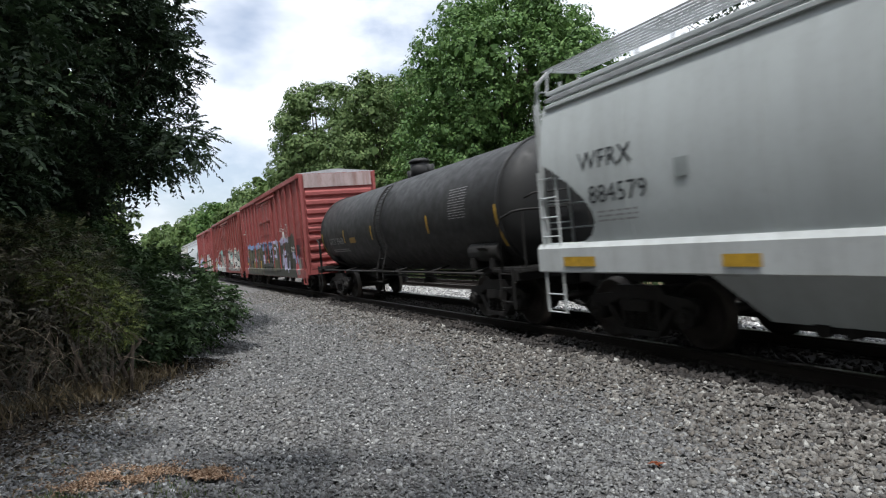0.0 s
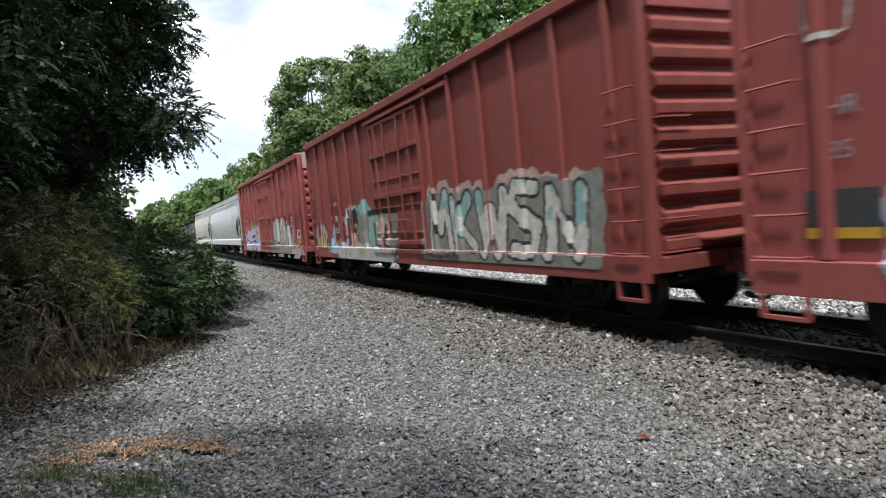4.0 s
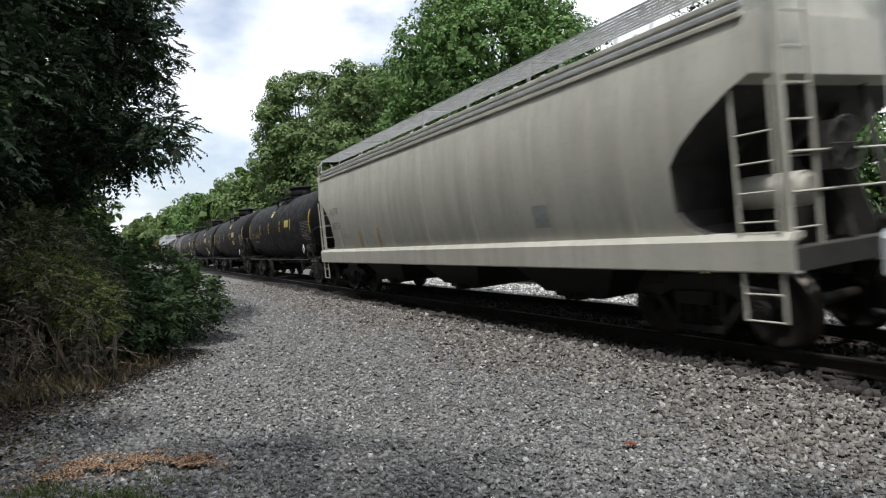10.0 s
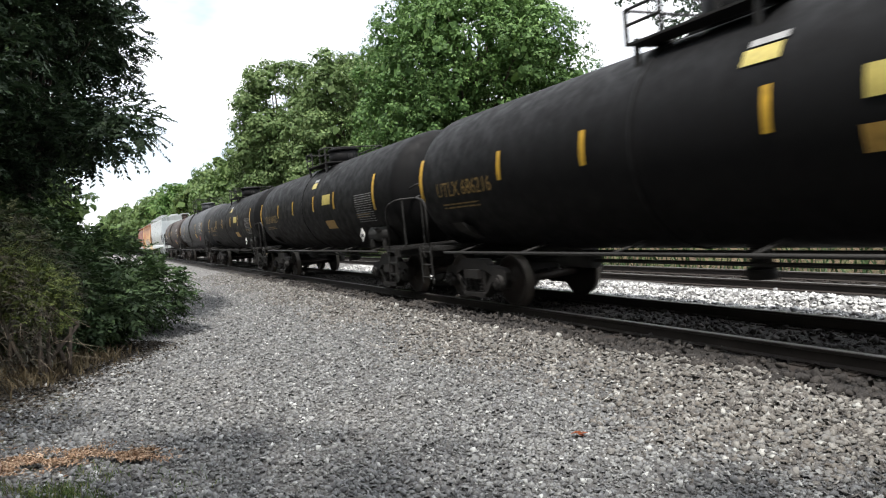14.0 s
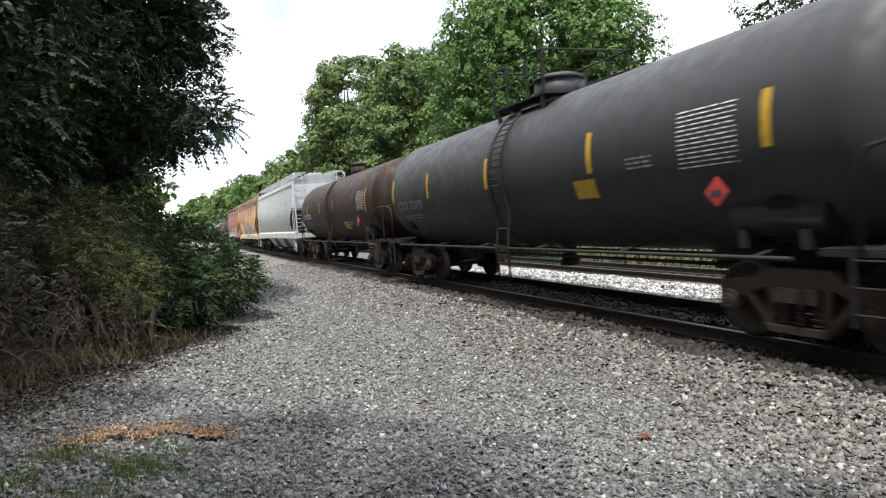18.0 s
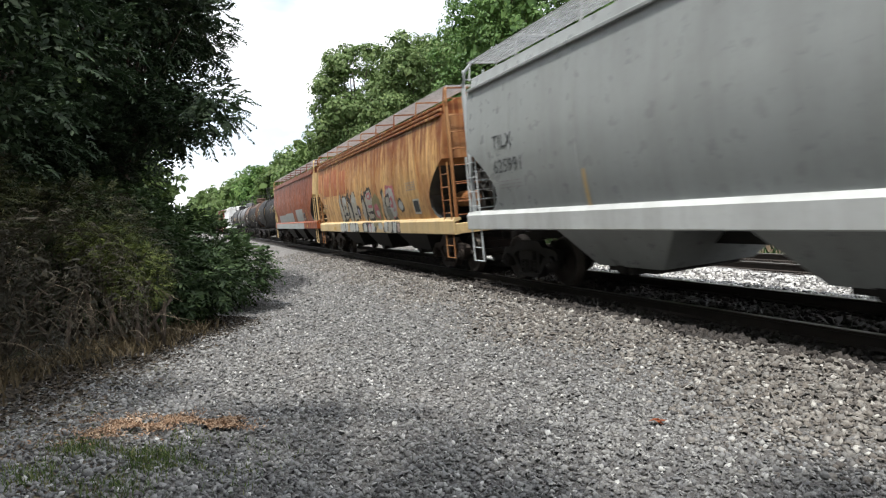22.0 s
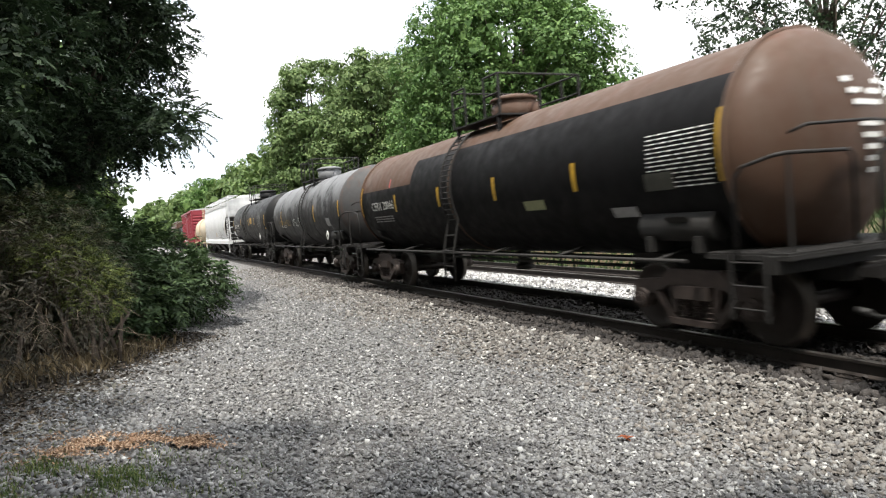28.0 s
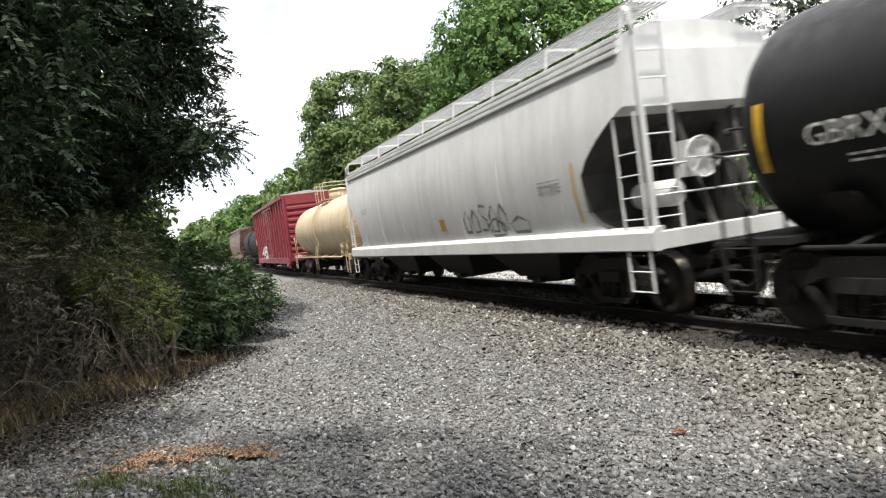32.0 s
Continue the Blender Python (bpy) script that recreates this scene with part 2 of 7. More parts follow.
def car_paint(name, color, dirt=(0.09, 0.075, 0.06), grime=0.35, rust=0.0, rough=0.5, shift=0.0, rust_color=(0.17, 0.055, 0.02), streak=2.2, gloss=0.0, cloud=None, drip=0.0, spec=0.3):
    """Weathered freight car paint: patches, streaks that run down, fine grain, rust blooms."""
    k = Nodes(name)
    run = k.coords((streak, streak, 0.22), (shift, shift * 0.7, 0))
    body = k.coords((1, 1, 1), (shift * 1.3, 0, shift))
    c = k.mix(k.ramp(k.noise(body, 0.55, 5), (0.35, 0.0), (0.7, 0.5)), color, tuple(x * 0.78 for x in color))
    c = k.mix(k.math("MULTIPLY", k.ramp(k.noise(run, 1.3, 6, 0.65), (0.42, 0.0), (0.75, 1.0)), grime), c, dirt)
    c = k.mix(k.math("MULTIPLY", k.ramp(k.noise(body, 9.0, 5, 0.7), (0.5, 0.0), (0.8, 1.0)), grime * 0.6), c, dirt)
    if cloud:
        v = k.n.new("ShaderNodeSeparateXYZ")
        k.l.new(k.coords(), v.inputs["Vector"])
        high = k.ramp(k.math("MULTIPLY", v.outputs["Z"], 0.25), (0.50, 0.0), (0.80, 0.32))
        puff = k.math("ADD", k.noise(k.coords((1.25, 1.25, 0.85), (shift, 0, 0)), 1.0, 9, 0.68), high)
        c = k.mix(k.ramp(puff, (0.62, 0.0), (0.66, 0.55), (0.80, 0.95)), c, cloud)
    if rust:
        patch = k.math("MULTIPLY", k.ramp(k.noise(run, 0.9, 7, 0.7), (0.62 - 0.3 * rust, 0.0), (0.82 - 0.3 * rust, 1.0)), min(1.0, 0.55 + rust * 0.5))
        c = k.mix(patch, c, rust_color)
        c = k.mix(k.math("MULTIPLY", k.ramp(k.noise(body, 3.1, 6, 0.7), (0.58 - 0.1 * rust, 0.0), (0.68, 0.8)), rust), c, tuple(x * 0.55 for x in rust_color))
    if drip:                                    # rust that runs down from the roof seam
        v = k.n.new("ShaderNodeSeparateXYZ")
        k.l.new(k.coords(), v.inputs["Vector"])
        high = k.ramp(k.math("MULTIPLY", v.outputs["Z"], 0.25), (0.42, 0.0), (0.94, 0.30))
        runs = k.math("ADD", k.noise(k.coords((3.4, 3.4, 0.10), (shift, 0, 0)), 1.6, 6, 0.7), high)
        c = k.mix(k.math("MULTIPLY", k.ramp(runs, (0.58, 0.0), (0.80, 1.0)), drip), c, tuple(x * 0.6 for x in rust_color))
    k.bump(k.noise(body, 1.4, 4), 0.12, 0.03)
    k.b.inputs["Specular IOR Level"].default_value = spec
    return k.done(c, k.ramp(k.noise(body, 4.0, 4), (0.3, max(0.05, rough - 0.12)), (0.7, min(1.0, rough + 0.15))), gloss)


M = {}
M["wheel"] = plain("wheel_steel", (0.030, 0.024, 0.021), 0.6, 0.5)
M["tread"] = plain("worn_tread", (0.09, 0.08, 0.07), 0.5, 0.7)
M["truck"] = plain("truck_iron", (0.015, 0.013, 0.012), 0.8, 0.1, 0.4)
M["truck_rust"] = plain("rusty_truck_iron", (0.034, 0.024, 0.020), 0.8, 0.1, 0.4)
# hopper ends: grime plus the shade under the end panel put into this colour
M["slope"] = plain("grimy_shaded_slope_sheet", (0.036, 0.035, 0.033), 0.8, 0, 0.4, 3)
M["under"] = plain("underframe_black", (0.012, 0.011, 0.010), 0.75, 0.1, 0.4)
M["grate"] = plain("galvanised_grating", (0.40, 0.41, 0.42), 0.55, 0.2)
M["yellow"] = plain("yellow_reflector", (0.50, 0.30, 0.025), 0.5, 0, 0.25, 12)
M["dull_amber"] = plain("dull_amber_lettering", (0.20, 0.13, 0.035), 0.6, 0, 0.3, 9)
M["lemon"] = plain("lemon_stencil", (0.46, 0.38, 0.10), 0.5, 0, 0.2, 12)
M["white"] = plain("white_stencil", (0.72, 0.72, 0.69), 0.6, 0, 0.12, 14)
M["ink"] = plain("black_stencil", (0.04, 0.045, 0.05), 0.6, 0, 0.2, 14)
M["grey_ink"] = plain("grey_stencil", (0.30, 0.30, 0.30), 0.6, 0, 0.2, 14)
M["faded_ink"] = plain("faded_stencil", (0.17, 0.17, 0.16), 0.6, 0, 0.3, 10)
M["amber"] = plain("amber_stencil", (0.42, 0.25, 0.05), 0.6, 0, 0.2, 14)
M["red"] = plain("red_placard", (0.45, 0.05, 0.05), 0.5)
M["rail"] = plain("rail_steel", (0.020, 0.015, 0.012), 0.85, 0.0)
M["railhead"] = plain("polished_railhead", (0.16, 0.15, 0.14), 0.38, 0.9)
M["tie"] = plain("creosoted_tie", (0.026, 0.020, 0.017), 0.85, 0, 0.5, 4)
M["hose"] = plain("rubber_hose", (0.02, 0.02, 0.02), 0.6)

# ---- the line of the track ----
ALONG, ACROSS = Vector((-0.42955, 0.90304, 0)), Vector((-0.90304, -0.42955, 0))
ORIGIN = Vector((5.896, 5.0, 0.0))
RAIL_Z, CANT = 0.3135, radians(3.38)
TRACK_2 = -5.0


def at(u, l, z=0.0):
    return ORIGIN + ALONG * u + ACROSS * l + Vector((0, 0, z))


LINE = Matrix(((ALONG.x, ACROSS.x, 0, ORIGIN.x), (ALONG.y, ACROSS.y, 0, ORIGIN.y), (0, 0, 1, 0), (0, 0, 0, 1)))


def smooth(a, b, x):
    k = np.clip((x - a) / (b - a), 0, 1)
    return k * k * (3 - 2 * k)


def ground_height(u, l):
    """Height of the ground by its place along and across the track."""
    l = np.asarray(l, float)
    u = np.asarray(u, float)
    top = 0.125 - 0.059 * np.clip(l, -1.6, 1.6)
    crest = 0.02 * smooth(0.9, 1.2, l) + 0.085 * smooth(1.2, 1.75, l)
    z = np.where(l > 1.75, 0.127 - 0.157 * smooth(1.75, 3.5, l) , top + np.where(l > 0.9, crest, 0))
    z = np.where(l > 3.5, -0.03 + 0.07 * smooth(3.5, 8.0, l), z)
    z = z + 0.12 * smooth(6.5, 9.0, l) + 0.5 * smooth(9.0, 14.0, l)
    z = np.where(l < -1.55, 0.22 - 0.16 * smooth(-1.55, -2.6, l) * 1.0, z)
    z = np.where(l < -2.6, 0.06 + 0.14 * smooth(-2.7, -3.4, l), z)
    z = np.where(l < -6.6, 0.20 - 0.35 * smooth(-6.6, -7.6, l) + 1.9 * smooth(-8.4, -11.5, l) + 1.2 * smooth(-13, -40, l), z)
    return z + 0.012 * np.sin(u * 1.7 + l * 2.1) + 0.01 * np.sin(u * 0.6 - l * 3.3)


def ground_material():
    k = Nodes("gravel_ground")
    v = k.coords()
    cell = k.n.new("ShaderNodeTexVoronoi")
    k.set(cell, Scale=34.0, Randomness=1.0)
    k.l.new(v, cell.inputs["Vector"])
    fine = k.n.new("ShaderNodeTexVoronoi")
    k.set(fine, Scale=70.0, Randomness=1.0)
    k.l.new(v, fine.inputs["Vector"])
    sep = k.n.new("ShaderNodeSeparateColor")
    k.l.new(cell.outputs["Color"], sep.inputs["Color"])
    stone = k.ramp(sep.outputs["Red"], (0.0, (0.075, 0.074, 0.074)), (0.45, (0.140, 0.137, 0.135)), (0.8, (0.190, 0.186, 0.181)), (1.0, (0.30, 0.295, 0.285)))
    dust = k.mix(k.ramp(k.noise(v, 0.5, 5), (0.4, 0.0), (0.65, 0.45)), stone, (0.165, 0.155, 0.145))
    brown = k.mix(k.ramp(k.noise(v, 1.7, 5), (0.58, 0.0), (0.74, 0.45)), dust, (0.12, 0.10, 0.085))
    xyz = k.n.new("ShaderNodeSeparateXYZ")
    k.l.new(v, xyz.inputs["Vector"])
    # gap shade painted under loose stones, dusty pale fines where the road is packed
    packed = k.ramp(k.math("DIVIDE", xyz.outputs["X"], 40.0), (0.10, 0.15), (0.34, 1.0))
    brown = k.mix(packed, k.mix(0.7, brown, (0.062, 0.059, 0.057)), brown)
    # earth and weeds on the banks
    wob = k.math("ADD", xyz.outputs["Y"], k.math("MULTIPLY", k.noise(v, 1.3, 4), 1.6))
    left = k.ramp(k.math("DIVIDE", wob, 20.0), (0.41, 0.0), (0.45, 1.0))
    right = k.ramp(k.math("DIVIDE", wob, -20.0), (0.37, 0.0), (0.40, 1.0))
    soil = k.ramp(k.noise(v, 2.2, 7, 0.7), (0.3, (0.05, 0.035, 0.022)), (0.5, (0.12, 0.085, 0.05)), (0.62, (0.06, 0.08, 0.025)), (0.8, (0.16, 0.12, 0.075)))
    # grimy track bed, the train's shade also painted into its colour
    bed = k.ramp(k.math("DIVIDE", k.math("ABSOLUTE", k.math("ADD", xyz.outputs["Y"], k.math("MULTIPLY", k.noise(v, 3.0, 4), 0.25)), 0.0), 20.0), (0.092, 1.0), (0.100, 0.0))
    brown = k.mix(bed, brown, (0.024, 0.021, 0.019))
    c = k.mix(left, brown, soil)
    c = k.mix(right, c, soil)
    k.bump(k.math("ADD", k.math("MULTIPLY", cell.outputs["Distance"], -1.0), k.math("MULTIPLY", fine.outputs["Distance"], -0.4)), 0.9, 0.03)
    return k.done(c, 0.9)


def stone_material(name, *stops):
    k = Nodes(name)
    g = k.n.new("ShaderNodeNewGeometry")
    c = k.ramp(g.outputs["Random Per Island"], *stops)
    v = k.coords()
    c = k.mix(k.ramp(k.noise(v, 45, 4), (0.45, 0.0), (0.7, 0.4)), c, (0.11, 0.10, 0.095))
    c = k.mix(k.ramp(k.noise(v, 0.9, 5), (0.55, 0.0), (0.72, 0.3)), c, (0.14, 0.118, 0.098))
    return k.done(c, 0.85)


M["ground"] = ground_material()
M["stone"] = stone_material("crushed_stone", (0.0, (0.072, 0.072, 0.072)), (0.2, (0.123, 0.124, 0.128)), (0.4, (0.161, 0.162, 0.156)), (0.6, (0.173, 0.177, 0.181)), (0.8, (0.213, 0.216, 0.209)), (0.95, (0.267, 0.271, 0.264)), (1.0, (0.480, 0.486, 0.470)))
M["brown_stone"] = stone_material("brown_grey_ballast", (0.0, (0.048, 0.044, 0.041)), (0.2, (0.098, 0.090, 0.081)), (0.4, (0.137, 0.123, 0.107)), (0.6, (0.146, 0.145, 0.139)), (0.8, (0.187, 0.175, 0.156)), (0.94, (0.253, 0.244, 0.226)), (1.0, (0.436, 0.435, 0.408)))
# dark from grime and from the train's shade put into the colour
M["grimy_shaded_stone"] = stone_material("grimy_shaded_ballast", (0.0, (0.012, 0.010, 0.009)), (0.6, (0.021, 0.018, 0.016)), (1.0, (0.040, 0.034, 0.030)))
M["pale_stone"] = stone_material("pale_ballast", (0.0, (0.16, 0.16, 0.16)), (0.5, (0.36, 0.36, 0.355)), (1.0, (0.66, 0.66, 0.64)))


def build_ground():
    us = np.concatenate([np.linspace(-2500, -60, 14), np.linspace(-50, -12, 20), np.arange(-11.6, 34, 0.4), np.linspace(34.5, 90, 60), np.linspace(100, 3000, 16)])
    ls = np.concatenate([np.linspace(-2500, -60, 12), np.linspace(-50, -14, 13), np.arange(-13, 16, 0.2), np.linspace(16.5, 50, 20), np.linspace(60, 2500, 12)])
    uu, ll = np.meshgrid(us, ls, indexing="ij")
    zz = ground_height(uu, ll)
    n, m = uu.shape
    i = np.arange(n * m).reshape(n, m)
    f = np.stack([i[:-1, :-1], i[1:, :-1], i[1:, 1:], i[:-1, 1:]], -1).reshape(-1, 4)
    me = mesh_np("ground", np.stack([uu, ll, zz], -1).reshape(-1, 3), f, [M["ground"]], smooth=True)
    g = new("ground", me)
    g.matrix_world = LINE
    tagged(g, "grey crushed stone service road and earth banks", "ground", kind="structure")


def scatter_stones(name, u, l, size, mat, label, lift=0.0, flat=0.4):
    """Angular stones, each a small skewed block of its own, as one loose layer."""
    n = len(u)
    base = np.array([(-1, -1, -1), (1, -1, -1), (1, 1, -1), (-1, 1, -1), (-1, -1, 1), (1, -1, 1), (1, 1, 1), (-1, 1, 1)], float)
    face = np.array([(4, 5, 6, 7), (0, 1, 5, 4), (1, 2, 6, 5), (2, 3, 7, 6), (3, 0, 4, 7)])
    s = size[:, None] * RNG.uniform(0.55, 1.2, (n, 3)) * (1, 1, flat)
    p = base[None] * s[:, None, :] * RNG.uniform(0.66, 1.05, (n, 8, 1)) + RNG.normal(0, 0.17, (n, 8, 3)) * size[:, None, None]
    a = RNG.uniform(0, 2 * np.pi, n)
    b, c = RNG.normal(0, 0.55, n), RNG.normal(0, 0.55, n)
    ca, sa, cb, sb, cc, sc = (k[:, None] for k in (np.cos(a), np.sin(a), np.cos(b), np.sin(b), np.cos(c), np.sin(c)))
    x, y, z = p[..., 0], p[..., 1], p[..., 2]
    y, z = cb * y - sb * z, sb * y + cb * z
    x, z = cc * x + sc * z, -sc * x + cc * z
    x, y = ca * x - sa * y, sa * x + ca * y
    z = z + (ground_height(u, l) + lift + size * RNG.uniform(-0.1, 0.9, n))[:, None]
    v = np.stack([x + u[:, None], y + l[:, None], z], -1).reshape(-1, 3)
    f = (face[None] + 8 * np.arange(n)[:, None, None]).reshape(-1, 4)
    ob = new(name, mesh_np(name, v, f, [mat]))
    ob.matrix_world = LINE
    return tagged(ob, label, "gravel", kind="stuff")


def build_stones():
    # stones lie thick near the lookout on the road and thin out along it, where the road is packed
    n = 400000
    u, l = RNG.uniform(-4.5, 32, n), RNG.uniform(1.6, 9.1, n)
    x = ORIGIN.x + ALONG.x * u + ACROSS.x * l
    y = ORIGIN.y + ALONG.y * u + ACROSS.y * l
    want = np.minimum(1.0, (5.0 / np.maximum(y, 1.0)) ** 1.5)
    keep = (y > 2.6) & (np.abs(x) < 0.78 * y + 0.4) & (RNG.uniform(0, 1, n) < want)
    u, l, y = u[keep], l[keep], y[keep]
    keep = l > 1.78 + 0.12 * np.sin(u * 2.1) + RNG.normal(0, 0.07, len(u))
    u, l, y = u[keep], l[keep], y[keep]
    edge = 3.0 + 0.3 * np.sin(u * 1.3) + RNG.normal(0, 0.35, len(u))
    for shoulder in (False, True):
        k = (l < edge) if shoulder else (l >= edge)
        size = (0.012 + 0.017 * RNG.uniform(0, 1, k.sum()) ** 1.5) if shoulder else (0.009 + 0.013 * RNG.uniform(0, 1, k.sum()) ** 1.6)
        size = size * np.minimum(1.35, np.maximum(1.0, (y[k] / 6.0) ** 0.35))
        if shoulder:
            scatter_stones("ballast", u[k], l[k], size, M["brown_stone"], "coarse brownish grey ballast stones on the track shoulder", flat=0.45)
        else:
            scatter_stones("gravel", u[k], l[k], size, M["stone"], "loose grey crushed stone on the service road", flat=0.40)
    n = 15000
    u = 2 + 26 * RNG.uniform(0, 1, n) ** 1.3
    l = RNG.uniform(-3.7, -1.3, n)
    scatter_stones("ballast", u, l, RNG.uniform(0.022, 0.045, n), M["pale_stone"], "pale ballast stones between the two tracks", flat=0.5)
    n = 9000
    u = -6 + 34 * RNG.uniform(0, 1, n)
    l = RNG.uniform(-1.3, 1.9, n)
    scatter_stones("ballast", u, l, RNG.uniform(0.02, 0.045, n), M["grimy_shaded_stone"], "grimy ballast stones between the rails, coloured dark for the train's shade", flat=0.75)


def rail_mesh(u0, u1):
    """A rail of its real section: foot, web and head."""
    sec = [(-0.07, 0), (0.07, 0), (0.07, 0.012), (0.012, 0.03), (0.010, 0.125), (0.036, 0.138), (0.036, 0.165), (0.028, 0.172), (-0.028, 0.172), (-0.036, 0.165), (-0.036, 0.138), (-0.010, 0.125), (-0.012, 0.03), (-0.07, 0.012)]
    bm = bmesh.new()
    a = [bm.verts.new((u0, y, z)) for y, z in sec]
    b = [bm.verts.new((u1, y, z)) for y, z in sec]
    n = len(sec)
    for i in range(n):
        f = bm.faces.new((a[i], b[i], b[(i + 1) % n], a[(i + 1) % n]))
        f.material_index = 1 if i in (6, 7, 8) else 0
    bm.faces.new(a[::-1])
    bm.faces.new(b)
    return made("rail", bm, [M["rail"], M["railhead"]])


def build_track(l0, z0, cant, label, u_near, u_far):
    """Two rails, ties, tie plates: a thing with its pieces."""
    track = new("railway_track")
    track.matrix_world = LINE @ pose(0, l0, z0, -math.degrees(cant))
    tagged(track, label, "railway track", kind="structure")
    rail = rail_mesh(-400, 900)
    for s in (-1, 1):
        part("rail", rail, None, track, "steel rail with a polished head", pose(0, s * 0.7535, -0.172))

    def tie():
        bm = bmesh.new()
        box(bm, -0.115, 0.115, -1.30, 1.30, -0.35, -0.185)
        return made("tie", bm, M["tie"], 0.012)

    def tie_plate():
        bm = bmesh.new()
        box(bm, -0.09, 0.09, -0.17, 0.17, -0.185, -0.170)
        for sx in (-0.05, 0.05):
            for sy in (-0.095, 0.095):
                rod(bm, (sx, sy, -0.172), (sx, sy, -0.145), 0.016, 6)
        return made("tie_plate", bm, M["rail"])

    u = u_near
    while u < u_far:
        t = part("tie", shared("tie", tie), None, track, at=pose(u, RNG.uniform(-0.03, 0.03), RNG.uniform(-0.006, 0.0), 0, 0, RNG.uniform(-1.2, 1.2)))
        if u < 16:
            for s in (-1, 1):
                part("tie_plate", shared("tie_plate", tie_plate), None, t, at=pose(0, s * 0.7535, 0))
        u += 0.53


build_ground()
build_track(0, RAIL_Z, CANT, "busy main track with dark creosoted ties", -9, 62)
build_track(TRACK_2, RAIL_Z + 0.09, CANT * 0.6, "second track beyond the train with rusty rails", -2, 62)
build_stones()

# ---- running gear, shared by all cars ----
WHEEL_R = 0.457
CARS = []          # (thing, middle along the train, wheelsets)


def wheelset_mesh():
    bm = bmesh.new()
    rod(bm, (0, -1.05, 0), (0, 1.05, 0), 0.075, 10)
    for s in (-1, 1):
        prof = [(0.68, 0.10), (0.68, 0.36), (0.665, 0.40), (0.665, 0.485), (0.695, 0.485), (0.71, WHEEL_R), (0.80, WHEEL_R - 0.006), (0.81, WHEEL_R - 0.02), (0.80, 0.40), (0.765, 0.36), (0.735, 0.20), (0.80, 0.15), (0.80, 0.09)]
        lathe(bm, [(s * h, r) for h, r in prof], "y", 28)
    for f in bm.faces:
        c = f.calc_center_median()
        if abs(math.hypot(c.x, c.z) - WHEEL_R) < 0.02 and 0.69 < abs(c.y) < 0.81:
            f.material_index = 1
    return made("wheelset", bm, [M["wheel"], M["tread"]])


def side_frame_mesh(mat):
    bm = bmesh.new()
    y0, y1 = 0.93, 1.06
    top = [(-1.08, 0.62), (-0.98, 0.70), (-0.55, 0.74), (-0.42, 0.86), (0.42, 0.86), (0.55, 0.74), (0.98, 0.70), (1.08, 0.62), (1.06, 0.50), (0.72, 0.53), (0.40, 0.66), (-0.40, 0.66), (-0.72, 0.53), (-1.06, 0.50)]
    plate(bm, top, "y", y0, y1)
    for s in (-1, 1):
        plate(bm, [(s * 0.70, 0.54), (s * 0.58, 0.56), (s * 0.30, 0.24), (s * 0.42, 0.24)], "y", y0, y1)
        plate(bm, [(s * 0.40, 0.66), (s * 0.30, 0.66), (s * 0.29, 0.30), (s * 0.37, 0.30)], "y", y0 + 0.01, y1 - 0.01)
        # journal and bearing cap
        rod(bm, (s * 0.89, y0 - 0.02, WHEEL_R), (s * 0.89, y1 + 0.07, WHEEL_R), 0.135, 14)
        rod(bm, (s * 0.89, y1 + 0.07, WHEEL_R), (s * 0.89, y1 + 0.10, WHEEL_R), 0.09, 10)
        for a in range(3):
            dx, dz = 0.055 * math.cos(a * 2.09 + 0.4), 0.055 * math.sin(a * 2.09 + 0.4)
            rod(bm, (s * 0.89 + dx, y1 + 0.09, WHEEL_R + dz), (s * 0.89 + dx, y1 + 0.12, WHEEL_R + dz), 0.017, 6)
    plate(bm, [(-0.42, 0.24), (0.42, 0.24), (0.36, 0.16), (-0.36, 0.16)], "y", y0 - 0.03, y1 + 0.03)
    for i in (-1, 0, 1):      # springs
        x = i * 0.2
        for j in range(5):
            z = 0.26 + j * 0.066
            lathe_at(bm, x, (y0 + y1) / 2, z, 0.075, 0.02)
    return made("side_frame", bm, mat)


def lathe_at(bm, x, y, z, r, h):
    rod(bm, (x, y, z), (x, y, z + h), r, 9)
    rod(bm, (x, y, z + h), (x, y, z + h + 0.046), r * 0.78, 9)


def bolster_mesh(mat):
    bm = bmesh.new()
    box(bm, -0.26, 0.26, -1.12, 1.12, 0.50, 0.66)
    box(bm, -0.20, 0.20, -0.45, 0.45, 0.66, 0.78)
    for s in (-1, 1):
        box(bm, s * 0.30 - 0.05, s * 0.30 + 0.05, -0.75, 0.75, 0.30, 0.42)      # brake beams
        for y in (-0.72, 0.72):
            box(bm, s * 0.42 - 0.04, s * 0.42 + 0.06, y - 0.06, y + 0.06, 0.24, 0.60)
    return made("bolster", bm, mat)


def truck(thing, x, mat_key="truck"):
    mat = M[mat_key]
    t = part("truck", shared(("bolster", mat_key), lambda: bolster_mesh(mat)), None, thing, "black cast iron truck", pose(x, 0, 0))
    side = shared(("side", mat_key), lambda: side_frame_mesh(mat))
    part("side_frame", side, None, t)
    part("side_frame", side, None, t, at=pose(0, 0, 0, 0, 0, 180))
    sets = []
    for s in (-1, 1):
        sets.append((part("wheelset", shared("wheelset", wheelset_mesh), None, t, "steel wheels with bright treads", pose(s * 0.89, 0, WHEEL_R)), s * 0.89))
    return sets


